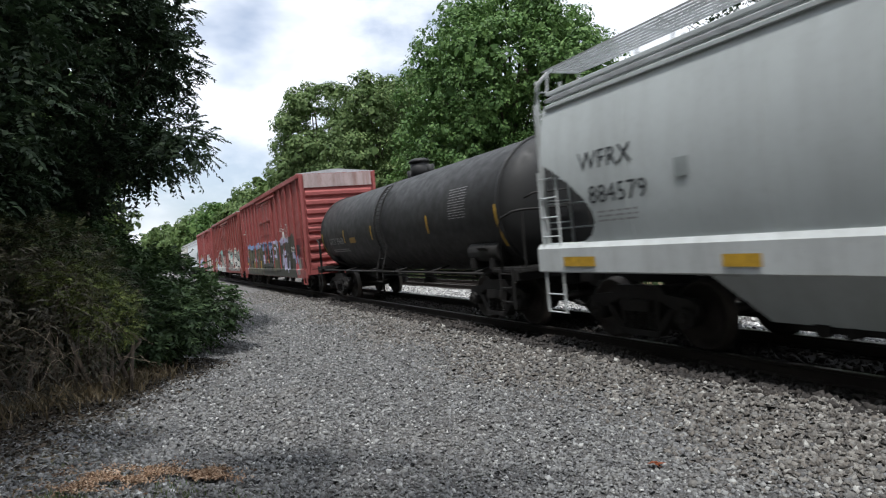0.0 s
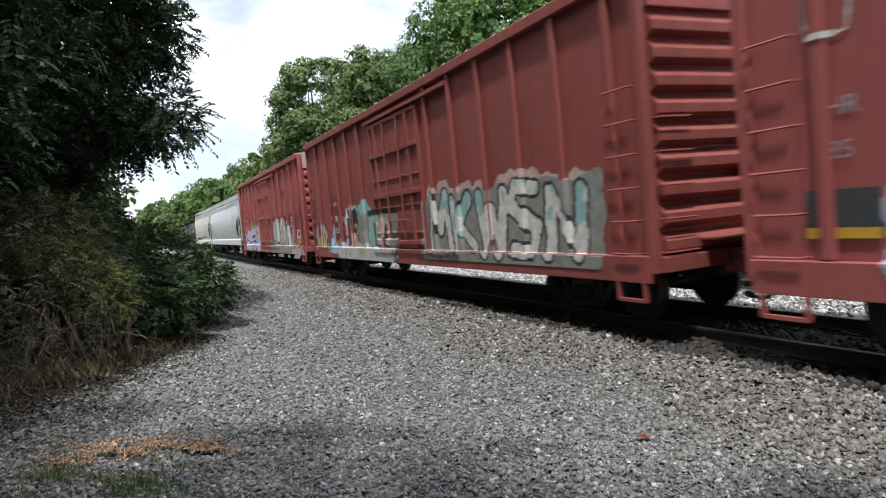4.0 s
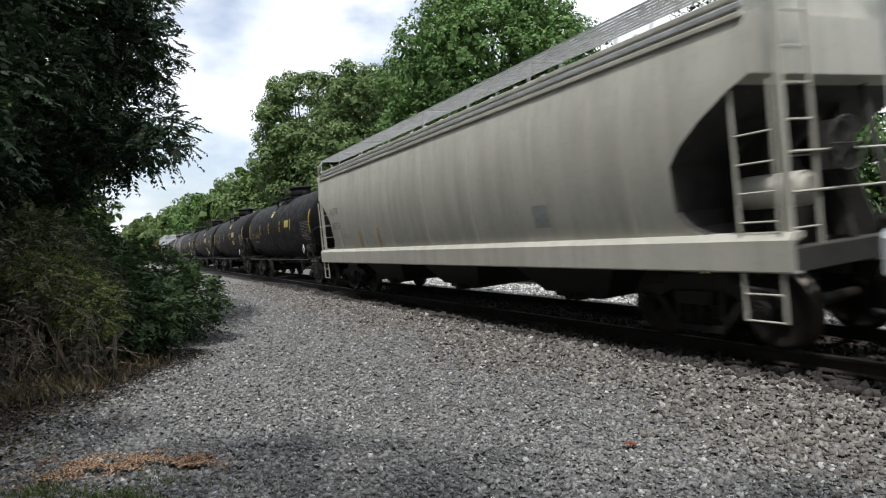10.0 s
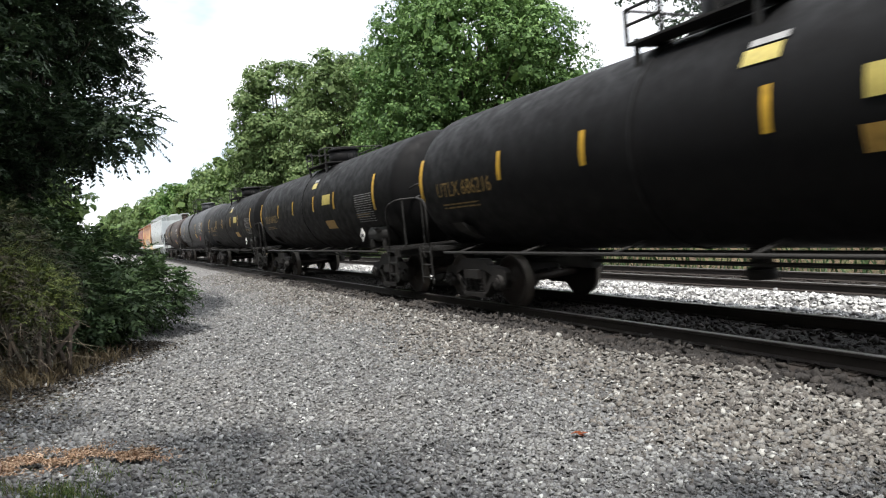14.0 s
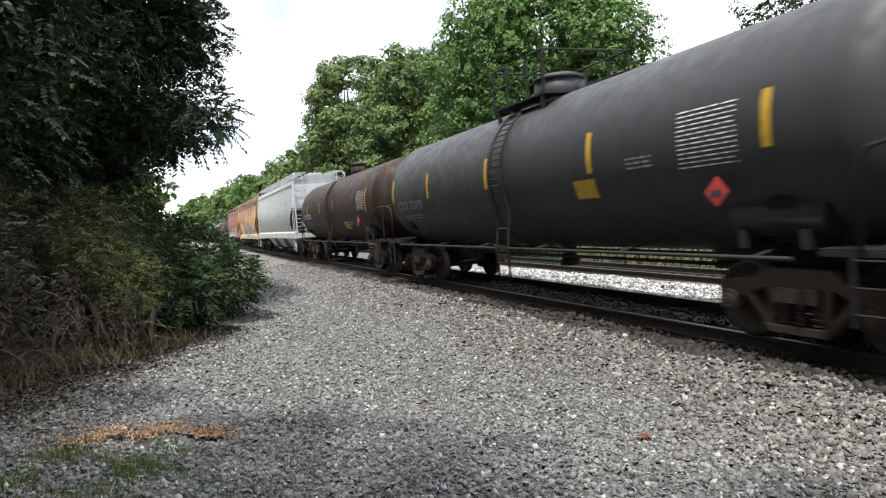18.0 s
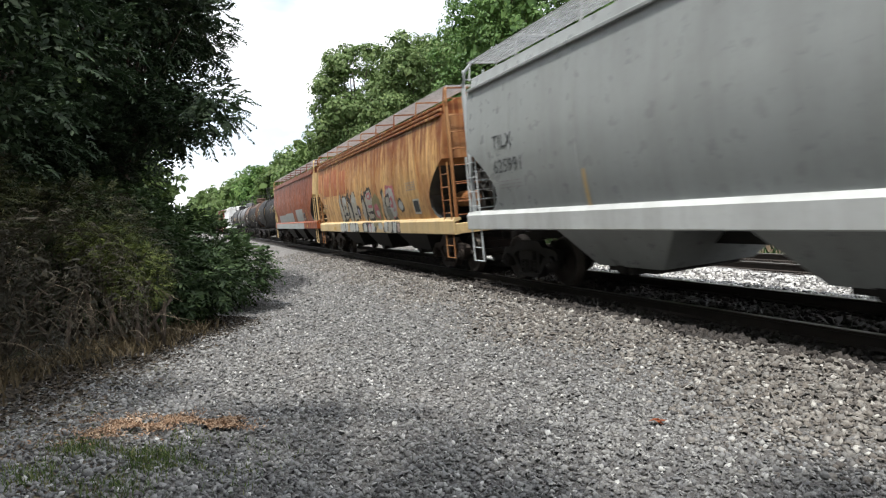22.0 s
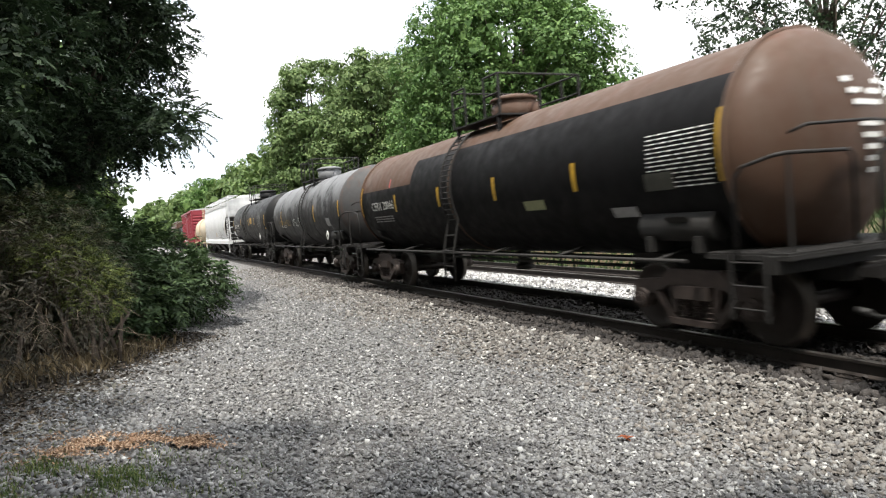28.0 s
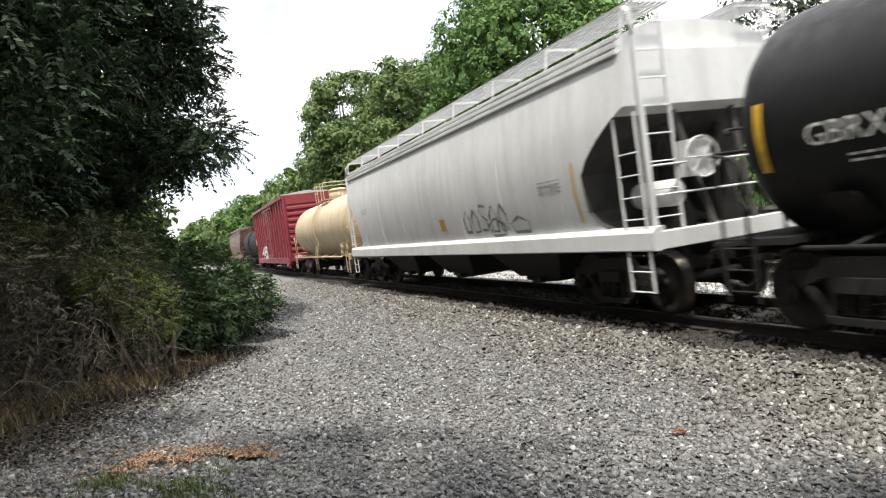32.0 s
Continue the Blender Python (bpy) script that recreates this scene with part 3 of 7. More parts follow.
def coupler_mesh():
    bm = bmesh.new()
    box(bm, -0.75, 0.0, -0.09, 0.09, 0.74, 0.92)
    plate(bm, [(-0.02, -0.14), (0.16, -0.20), (0.30, -0.10), (0.30, 0.02), (0.20, 0.06), (0.30, 0.12), (0.26, 0.20), (0.10, 0.20), (-0.02, 0.13)], "z", 0.70, 0.96)
    rods(bm, [(0.02, 0.2, 0.96), (0.02, 0.55, 0.98), (0.02, 1.1, 0.98), (0.02, 1.18, 0.86)], 0.014)
    return made("coupler", bm, M["truck"], 0.008)


def hose_mesh():
    bm = bmesh.new()
    pts = [(-0.2, 0.28, 0.80)]
    for i in range(9):
        a = i / 8
        pts.append((-0.15 + 0.62 * a, 0.28 + 0.05 * math.sin(a * 3.1), 0.78 - 0.42 * math.sin(a * math.pi * 0.62)))
    rods(bm, pts, 0.026, 7)
    rod(bm, pts[-1], (pts[-1][0] + 0.14, pts[-1][1], pts[-1][2] + 0.02), 0.045, 8)
    return made("air_hose", bm, M["hose"])


def running_gear(thing, length, centre, mat_key="truck"):
    sets = []
    for s in (-1, 1):
        sets += truck(thing, s * centre, mat_key)
    for turn in (0, 180):
        m = pose(0, 0, 0, 0, 0, turn) @ pose(length / 2 - 0.15, 0, 0)
        part("coupler", shared("coupler", coupler_mesh), None, thing, "rusty knuckle coupler with lift bar", m)
        part("air_hose", shared("hose", hose_mesh), None, thing, "black rubber air hose", m)
    return sets


# ---- lettering and painted marks ----
def text_mesh(words, size):
    """Stencil letters as flat mesh, x to the right and y up, in the middle of the origin."""
    key = ("text", words)
    if key not in MESHES:
        c = bpy.data.curves.new("lettering", "FONT")
        c.body, c.size, c.extrude, c.resolution_u = words, 1.0, 0.0, 2
        ob = bpy.data.objects.new("lettering", c)
        scene.collection.objects.link(ob)
        me = bpy.data.meshes.new_from_object(ob.evaluated_get(bpy.context.evaluated_depsgraph_get()))
        bpy.data.objects.remove(ob)
        co = np.array([v.co[:] for v in me.vertices])
        MESHES[key] = co, [tuple(p.vertices) for p in me.polygons]
    co, faces = MESHES[key]
    co = (co - (co.max(0) + co.min(0)) / 2) * size
    return co, faces


def letters(words, size, wide, x, z, surface, mat, parent, label="stencilled lettering"):
    """Lettering laid on a side: surface(z) gives how far out the side stands at that height."""
    co, faces = text_mesh(words, size)
    v = [(x - p[0] * wide, surface(z + p[1]) + 0.009, z + p[1]) for p in co]
    me = bpy.data.meshes.new("lettering")
    me.from_pydata(v, [], [f for f in faces])
    me.materials.append(mat)
    return part("lettering", me, None, parent, label)


def bars(rows, x, z, w, surface, mat, parent, label="small unreadable stencil lines", pitch=0.062, h=0.026):
    """Lines of writing too small to read, as plain bars."""
    bm = bmesh.new()
    for i in range(rows if rows < 5 else int(rows * 1.5)):
        zz = z - i * (pitch if rows < 5 else 0.055)
        s = x + w / 2
        while s > x - w / 2:
            d = RNG.uniform(0.08, 0.22) * max(1.0, w)
            e = max(s - d, x - w / 2)
            vs = [bm.verts.new((a, surface(b) + 0.009, b)) for a, b in ((s, zz), (e, zz), (e, zz + (h if rows < 5 else 0.015)), (s, zz + (h if rows < 5 else 0.015)))]
            bm.faces.new(vs)
            s = e - 0.05
    return tagged(part("lettering", bm, mat, parent, label), kind="stuff")


def patch(name, x, z, w, h, surface, mat, parent, label="", steps=4, frame_mat=None):
    """A painted or stuck-on rectangle that follows the side."""
    bm = bmesh.new()
    grid = []
    for i in range(steps + 1):
        zz = z - h / 2 + h * i / steps
        grid.append([bm.verts.new((x + s * w / 2, surface(zz) + 0.008 + 0.012 / (1 + 8 * w * h), zz)) for s in (-1, 1)])
    for a, b in zip(grid, grid[1:]):
        bm.faces.new((a[0], a[1], b[1], b[0]))
    return part(name, bm, mat, parent, label)


def diamond(x, z, r, surface, mat, parent, label):
    bm = bmesh.new()
    plate(bm, [(x - r, z), (x, z + r), (x + r, z), (x, z - r)], "y", surface(z) + 0.02, surface(z) + 0.03)
    d = part("placard", bm, mat, parent, label)
    bm = bmesh.new()
    plate(bm, [(x - r * .5, z + .02), (x + r * .5, z + .02), (x + r * .5, z - .05), (x - r * .5, z - .05)], "y", surface(z) + 0.031, surface(z) + 0.034)
    part("placard_band", bm, M["ink"], d)


# ---- spray paint: letters swept out by rounded strokes ----
GLYPHS = {
    "S": [(.9, .9, .3, .95), (.3, .95, .1, .7), (.1, .7, .85, .4), (.85, .4, .7, .08), (.7, .08, .1, .1)],
    "E": [(.2, .1, .2, .9), (.2, .9, .9, .9), (.2, .5, .75, .5), (.2, .1, .9, .1)],
    "T": [(.05, .9, .95, .9), (.5, .9, .5, .05)],
    "R": [(.15, .05, .15, .95), (.15, .95, .8, .85), (.8, .85, .75, .5), (.75, .5, .2, .48), (.4, .48, .9, .05)],
    "O": [(.5, .95, .1, .6), (.1, .6, .2, .1), (.2, .1, .8, .1), (.8, .1, .9, .6), (.9, .6, .5, .95)],
    "Y": [(.1, .95, .5, .5), (.9, .95, .5, .5), (.5, .5, .45, .02)],
    "M": [(.05, .05, .2, .95), (.2, .95, .5, .4), (.5, .4, .8, .95), (.8, .95, .95, .05)],
    "W": [(.05, .95, .25, .05), (.25, .05, .5, .7), (.5, .7, .75, .05), (.75, .05, .95, .95)],
    "N": [(.1, .05, .15, .95), (.15, .95, .85, .05), (.85, .05, .9, .95)],
    "K": [(.15, .05, .15, .95), (.85, .95, .2, .45), (.3, .5, .9, .05)],
    "A": [(.05, .05, .5, .95), (.5, .95, .95, .05), (.25, .38, .75, .38)],
    "H": [(.12, .05, .12, .95), (.88, .05, .88, .95), (.12, .5, .88, .5)],
}


def spray(parent, word, x_start, x_end, z0, z1, surface, colors, weight=0.14, outline=0.05, cell=0.025, seed=1, label="spray-painted graffiti letters"):
    """Graffiti as a layer of paint: colours = (fill, second fill, outline, glow or None). The word runs from x_start down to x_end."""
    rng = np.random.RandomState(seed)
    step = (x_end - x_start) / len(word)
    strokes = []
    for i, ch in enumerate(word):
        lean, hi, lo = rng.uniform(-0.12, 0.12), rng.uniform(0.88, 1.08), rng.uniform(-0.06, 0.08)
        for a, b, c, d in GLYPHS[ch]:
            strokes.append([x_start + step * (i + 0.06 + a * 0.92 + lean * b), z0 + (z1 - z0) * (lo + b * (hi - lo)), x_start + step * (i + 0.06 + c * 0.92 + lean * d), z0 + (z1 - z0) * (lo + d * (hi - lo))])
    xa, xb = min(x_start, x_end) - 0.45, max(x_start, x_end) + 0.45
    gx, gz = np.arange(xa, xb, cell), np.arange(z0 - 0.25, z1 + 0.3, cell)
    xx, zz = np.meshgrid(gx + cell / 2, gz + cell / 2, indexing="ij")
    dist = np.full(xx.shape, 9.0)
    for k, (ax, az, bx, bz) in enumerate(strokes):
        vx, vz = bx - ax, bz - az
        s = np.clip(((xx - ax) * vx + (zz - az) * vz) / (vx * vx + vz * vz + 1e-9), 0, 1)
        dist = np.minimum(dist, np.hypot(xx - ax - s * vx, zz - az - s * vz) * (1.0 + 0.18 * np.sin(k * 2.3)))
    dist += 0.015 * np.sin(xx * 9 + seed) * np.sin(zz * 11)
    kind = np.full(xx.shape, -1)
    rough = np.sin(xx * 7.3 + seed) * np.sin(zz * 9.1 + seed * 2) + 0.6 * np.sin(xx * 17 + zz * 5 + seed)
    reach = dist + 0.03 * rough
    if colors[3] is not None:
        kind[(reach < weight + outline + 0.13) & (zz > z0 + (z1 - z0) * 0.45 + 0.2 * np.sin(xx * 2.3))] = 3
    if len(colors) > 4:                        # a painted ground behind the letters
        kind[(reach < weight + outline + 0.30) & (zz < z1 + 0.02 + 0.06 * np.sin(xx * 4.7)) & (zz > z0 - 0.12)] = 4
    kind[dist < weight + outline] = 2
    fade = (zz - z0) / (z1 - z0) + 0.28 * rough + 0.35 * np.sin(xx * 1.7 + seed)
    kind[dist < weight] = np.where(fade[dist < weight] > 0.85, 1, 0)
    ii, jj = np.nonzero(kind >= 0)
    n = len(ii)
    corner = np.array([(0, 0), (1, 0), (1, 1), (0, 1)])
    vx = gx[0] + (ii[:, None] + corner[None, :, 0]) * cell
    vz = gz[0] + (jj[:, None] + corner[None, :, 1]) * cell
    vy = np.vectorize(lambda x, z: surface(z, x))(vx, vz) + 0.006
    v = np.stack([vx, vy, vz], -1).reshape(-1, 3)
    return part("graffiti", mesh_np("graffiti", v, np.arange(4 * n).reshape(n, 4), [c or colors[0] for c in colors], kind[ii, jj]), None, parent, label)


def mural(parent, shapes, surface, cell=0.03, seed=1, low=0.685, label="spray-painted graffiti piece in several colours"):
    """Graffiti laid down in overlapping soft-edged areas: shapes = (x0, x1, z0, z1, paint, squareness), the later ones on top."""
    xa, xb = min(min(q[0], q[1]) for q in shapes) - 0.15, max(max(q[0], q[1]) for q in shapes) + 0.15
    za, zb = max(low, min(q[2] for q in shapes) - 0.1), max(q[3] for q in shapes) + 0.15
    gx, gz = np.arange(xa, xb, cell), np.arange(za, zb, cell)
    xx, zz = np.meshgrid(gx + cell / 2, gz + cell / 2, indexing="ij")
    kind = np.full(xx.shape, -1)
    paints = []
    rng = np.random.RandomState(seed)
    for x0, x1, z0, z1, paint, square in shapes:
        if paint not in paints:
            paints.append(paint)
        lean, ph = rng.uniform(-0.12, 0.12), rng.uniform(0, 6.3)
        w, h = abs(x1 - x0) / 2, (z1 - z0) / 2
        px, pz = (xx - (x0 + x1) / 2 - lean * (zz - (z0 + z1) / 2)) / w, (zz - (z0 + z1) / 2) / h
        wob = 0.05 * np.sin(xx * 8.3 + ph) * np.sin(zz * 9.7 + ph * 2) + 0.03 * np.sin(xx * 21 + ph) * np.cos(zz * 17 - ph) + 0.04 * np.sin(xx * 3.1 + ph)
        inside = (np.abs(px) ** square + np.abs(pz) ** square) ** (1.0 / square) + wob / max(0.25, min(w, h)) < 1.0
        kind[inside] = paints.index(paint)
    ii, jj = np.nonzero(kind >= 0)
    n = len(ii)
    corner = np.array([(0, 0), (1, 0), (1, 1), (0, 1)])
    vx = gx[0] + (ii[:, None] + corner[None, :, 0]) * cell
    vz = gz[0] + (jj[:, None] + corner[None, :, 1]) * cell
    vy = np.vectorize(lambda x, z: surface(z, x))(vx, vz) + 0.006
    v = np.stack([vx, vy, vz], -1).reshape(-1, 3)
    return part("graffiti", mesh_np("graffiti", v, np.arange(4 * n).reshape(n, 4), paints, kind[ii, jj]), None, parent, label)


def ladder(bm, x, y, z0, z1, width, rungs, axis="x", r=0.012):
    """Two stiles and round rungs; axis: the way in which the rungs run."""
    d = Vector((width, 0, 0)) if axis == "x" else Vector((0, width, 0))
    a, b = Vector((x, y, z0)), Vector((x, y, z1))
    for o in (-d / 2, d / 2):
        p, q = a + o, b + o
        box(bm, p.x - 0.016, p.x + 0.016, p.y - 0.016, p.y + 0.016, z0, z1)
    for i in range(rungs):
        z = z0 + (z1 - z0) * (i + 0.5) / rungs
        c = Vector((x, y, z))
        rod(bm, c - d / 2, c + d / 2, r, 6)


def new_car(name, label, category, u):
    t = new(name)
    tagged(t, label, category, "cars of the passing freight train")
    return t


# ---- covered hopper car ----
def hopper(name, label, gap_0, gap_1, body, sill, roof_mat, end_mat=None, sill_z=(1.02, 1.40), eave=3.65, bays=3, marks=(), rust_trucks=False, ribs=True, bay_mat=None, cut=2.76, beam=None):
    length = gap_1 - gap_0
    t = new_car(name, label, "hopper car", 0)
    end_mat = end_mat or body
    half = length / 2 - 0.42                       # end of the side sill
    s0, s1 = sill_z
    lx = half - 0.12
    prof = [(s1 - 0.04, 1.44), (s1 + 0.22, 1.49), (1.9, 1.54), (2.45, 1.575), (2.9, 1.56), (3.3, 1.51), (eave, 1.45)]

    def surface(z, x=0):
        return 1.44 + 0.135 * max(0.0, 1 - ((z - 2.5) / 1.15) ** 2)

    def reach(z):
        return float(np.interp(z, [1.2, s1, s1 + 0.1, s1 + 0.28, cut - 0.81, cut - 0.61, cut - 0.36, cut - 0.14, cut, 9], [lx - 0.9, lx - 0.98, lx - 1.22, lx - 1.36, lx - 1.34, lx - 1.18, lx - 0.86, lx - 0.50, lx - 0.20, lx - 0.20]))
    zs = sorted({p[0] for p in prof} | {s1, s1 + 0.05, s1 + 0.1, s1 + 0.28, cut - 0.81, cut - 0.7, cut - 0.61, cut - 0.48, cut - 0.36, cut - 0.25, cut - 0.14, cut - 0.08, cut})
    bm = bmesh.new()
    rings = []
    for z in zs:
        w, e = surface(z), reach(z)
        ring = [bm.verts.new((x, w, z)) for x in np.linspace(-e, e, 9)] + [bm.verts.new((x, -w, z)) for x in np.linspace(e, -e, 9)]
        rings.append(ring)
    for a, b in zip(rings, rings[1:]):
        n = len(a)
        for i in range(n):
            f = bm.faces.new((a[i], a[(i + 1) % n], b[(i + 1) % n], b[i]))
            f.smooth = i not in (8, 17)
    bm.faces.new(rings[-1])
    bm.faces.new(rings[0][::-1])
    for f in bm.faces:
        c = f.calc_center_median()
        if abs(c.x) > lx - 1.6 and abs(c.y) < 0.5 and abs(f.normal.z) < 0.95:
            # below the cut the darkened colour stands in for shade
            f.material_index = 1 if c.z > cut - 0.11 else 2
    for e in bm.edges:                            # crisp corners between sides and ends
        if len({f.smooth for f in e.link_faces}) > 1:
            e.smooth = False
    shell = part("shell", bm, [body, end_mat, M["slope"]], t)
    # weld seams on the sides
    for i in range(1, 8):
        x = -lx + 2 * lx * i / 8
        bm = bmesh.new()
        rods(bm, [(x, surface(z) + 0.002, z) for z in np.linspace(s1 + 0.05, eave - 0.05, 7) if abs(x) < reach(z)], 0.007, 4)
        part("weld_seam", bm, body, t)
    # roof: eave rails, sloped roof sheet, hatches, running boards
    for i, (dz, dy) in enumerate(((-0.03, 0.05), (0.08, 0.02), (0.19, -0.02))):
        for s in (-1, 1):
            if i != 0 and not ribs:
                continue
            bm = bmesh.new()
            y = s * (1.44 + dy)
            box(bm, -lx + 0.30, lx - 0.30, min(y, y - s * 0.07), max(y, y - s * 0.07), eave + dz, eave + dz + 0.06)
            part("eave_rail", bm, body if i != 1 else roof_mat, t, "ribbed steel eave rail", bevel=0.008)
    bm = bmesh.new()
    arch = [(-1.43, eave - 0.02), (-1.38, eave + 0.24), (-0.8, eave + 0.42), (0, eave + 0.48), (0.8, eave + 0.42), (1.38, eave + 0.24), (1.43, eave - 0.02)]
    plate(bm, arch, "x", -lx + 0.38, lx - 0.38)
    part("roof", bm, body, t)
    nh = 4
    for i in range(nh):
        x = -lx + 2 * lx * (i + 0.5) / nh
        bm = bmesh.new()
        box(bm, x - 1.25, x + 1.25, -0.33, 0.33, eave + 0.42, eave + 0.62)
        for k in (-0.9, 0, 0.9):
            box(bm, x + k - 0.03, x + k + 0.03, -0.38, 0.38, eave + 0.57, eave + 0.65)
        part("hatch_cover", bm, roof_mat, t, bevel=0.02)
    for s in (-1, 1):
        bm = bmesh.new()
        y = s * 0.98
        for k in range(8):
            yy = y + (k - 3.5) * 0.097
            box(bm, -lx + 0.1, lx - 0.1, yy - 0.007, yy + 0.007, eave + 0.605, eave + 0.63)
        n = int(2 * lx / 0.11)
        for k in range(n):
            x = -lx + 0.15 + k * (2 * lx - 0.3) / (n - 1)
            box(bm, x - 0.006, x + 0.006, y - 0.345, y + 0.345, eave + 0.612, eave + 0.628)
        part("running_board", bm, M["grate"], t, "galvanised grating running board")
    for i in range(9):
        x = -lx + 0.25 + (2 * lx - 0.5) * i / 8
        for s in (-1, 1):
            bm = bmesh.new()
            rods(bm, [(x, s * 1.38, eave + 0.22), (x, s * 1.33, eave + 0.59), (x, s * 0.72, eave + 0.59), (x, s * 0.75, eave + 0.42)], 0.022, 5)
            part("bracket", bm, roof_mat, t)
    # side sills
    for s in (-1, 1):
        bm = bmesh.new()
        plate(bm, [(s * 1.36, s1 + 0.01), (s * 1.50, s1), (s * 1.555, s1 - 0.07), (s * 1.555, s0 + 0.02), (s * 1.53, s0), (s * 1.42, s0), (s * 1.42, s0 + 0.03), (s * 1.51, s0 + 0.03), (s * 1.51, s1 - 0.09), (s * 1.36, s1 - 0.05)], "x", -half, half)
        part("side_sill", bm, sill, t)
    bm = bmesh.new()
    box(bm, -half + 0.3, half - 0.3, -0.22, 0.22, 0.80, 1.05)
    part("centre_sill", bm, M["under"], t)
    # discharge bays
    for i in range(bays):
        x = (i - (bays - 1) / 2) * (2 * lx - 4.6) / bays
        w = (2 * lx - 4.9) / bays / 2
        bm = bmesh.new()
        a = [bm.verts.new(p) for p in ((x - 0.9 * w, -1.38, s1 - 0.06), (x + 0.9 * w, -1.38, s1 - 0.06), (x + 0.9 * w, 1.38, s1 - 0.06), (x - 0.9 * w, 1.38, s1 - 0.06))]
        b = [bm.verts.new(p) for p in ((x - 0.8, -0.85, 0.47), (x + 0.8, -0.85, 0.47), (x + 0.8, 0.85, 0.47), (x - 0.8, 0.85, 0.47))]
        for k in range(4):
            bm.faces.new((a[k], a[(k + 1) % 4], b[(k + 1) % 4], b[k]))
        bm.faces.new(a)
        bm.faces.new(b[::-1])
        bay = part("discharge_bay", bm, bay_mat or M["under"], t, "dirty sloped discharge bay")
        bm = bmesh.new()
        box(bm, x - 0.6, x + 0.6, -0.80, 0.80, 0.39, 0.48)
        rod(bm, (x - 0.15, -0.95, 0.42), (x - 0.15, 0.95, 0.42), 0.06, 10)
        rod(bm, (x + 0.2, 0.70, 0.45), (x + 0.2, 0.86, 0.45), 0.11, 12)
        part("outlet_gate", bm, M["truck"], bay, "dark outlet gate")
    # ends: platform, posts, ladders, slanted braces, brake wheel
    for s in (-1, 1):
        bm = bmesh.new()
        box(bm, min(s * half, s * (half - 0.22)), max(s * half, s * (half - 0.22)), -1.50, 1.50, s0 + 0.01, s0 + 0.25)
        part("end_sill", bm, beam or sill, t, bevel=0.01)
        for y in (-1, 1):
            bm = bmesh.new()
            x = s * (half - 0.10)
            box(bm, x - 0.032, x + 0.032, y * 1.42 - 0.03, y * 1.42 + 0.03, s0 + 0.2, eave + 0.12)
            rods(bm, [(x, y * 1.42, eave + 0.1), (x - s * 0.06, y * 1.38, eave + 0.45), (x - s * 0.3, y * 1.28, eave + 0.62)], 0.03, 6)
            post = part("corner_post", bm, end_mat, t)
            bm = bmesh.new()
            ladder(bm, x - s * 0.02, y * 1.16, s0 + 0.25, eave + 0.5, 0.46, 8, "y")
            part("end_ladder", bm, end_mat, t, "painted steel end ladder")
            bm = bmesh.new()
            xl = x - s * 0.27
            box(bm, xl - 0.245, xl - 0.217, y * 1.52 - 0.014, y * 1.52 + 0.014, 0.45, cut - 0.1)
            side = part("side_ladder", bm, end_mat, t, "steel side ladder with stirrup step")
            bm = bmesh.new()
            box(bm, xl + 0.217, xl + 0.245, y * 1.52 - 0.014, y * 1.52 + 0.014, 0.45, cut - 0.1)
            part("stile", bm, end_mat, side)
            for z in (0.46, 0.74, s1 + 0.12, s1 + 0.42, s1 + 0.72, s1 + 1.02):
                bm = bmesh.new()
                rod(bm, (xl - 0.22, y * 1.52, z), (xl + 0.22, y * 1.52, z), 0.012, 6)
                part("rung", bm, end_mat, side)
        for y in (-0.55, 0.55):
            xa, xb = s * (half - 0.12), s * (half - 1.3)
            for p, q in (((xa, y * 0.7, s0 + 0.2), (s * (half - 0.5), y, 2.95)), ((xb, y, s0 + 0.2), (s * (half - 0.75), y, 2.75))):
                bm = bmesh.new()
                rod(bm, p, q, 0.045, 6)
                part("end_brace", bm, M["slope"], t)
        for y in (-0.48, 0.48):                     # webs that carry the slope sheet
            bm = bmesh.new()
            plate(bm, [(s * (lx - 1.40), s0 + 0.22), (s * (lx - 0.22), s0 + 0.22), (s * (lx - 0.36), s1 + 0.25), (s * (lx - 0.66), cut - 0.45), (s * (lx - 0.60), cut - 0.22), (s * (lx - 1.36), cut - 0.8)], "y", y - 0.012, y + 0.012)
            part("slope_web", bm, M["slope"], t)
        for z in (1.75, 2.15):
            bm = bmesh.new()
            rod(bm, (s * (half - 0.1), -1.35, z), (s * (half - 0.1), 1.35, z), 0.018, 6)
            part("grab_bar", bm, end_mat, t)
    bm = bmesh.new()
    x = -half + 0.02
    for k in range(16):
        a0, a1 = 2 * math.pi * k / 16, 2 * math.pi * (k + 1) / 16
        rod(bm, (x, 0.55 + 0.28 * math.cos(a0), 2.2 + 0.28 * math.sin(a0)), (x, 0.55 + 0.28 * math.cos(a1), 2.2 + 0.28 * math.sin(a1)), 0.016, 5)
    for k in range(4):
        a0 = math.pi * k / 4
        rod(bm, (x, 0.55 - 0.28 * math.cos(a0), 2.2 - 0.28 * math.sin(a0)), (x, 0.55 + 0.28 * math.cos(a0), 2.2 + 0.28 * math.sin(a0)), 0.010, 5)
    box(bm, x + 0.03, x + 0.25, 0.35, 0.75, 1.95, 2.45)
    rod(bm, (x + 0.2, 0.55, 2.2), (x + 0.2, 0.2, 1.1), 0.014, 5)
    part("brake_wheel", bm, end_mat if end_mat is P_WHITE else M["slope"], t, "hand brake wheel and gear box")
    bm = bmesh.new()
    rod(bm, (lx - 1.0, -0.55, s1 + 0.12), (lx - 1.0, 0.35, s1 + 0.12), 0.2, 14)
    part("air_reservoir", bm, end_mat, t)
    bm = bmesh.new()
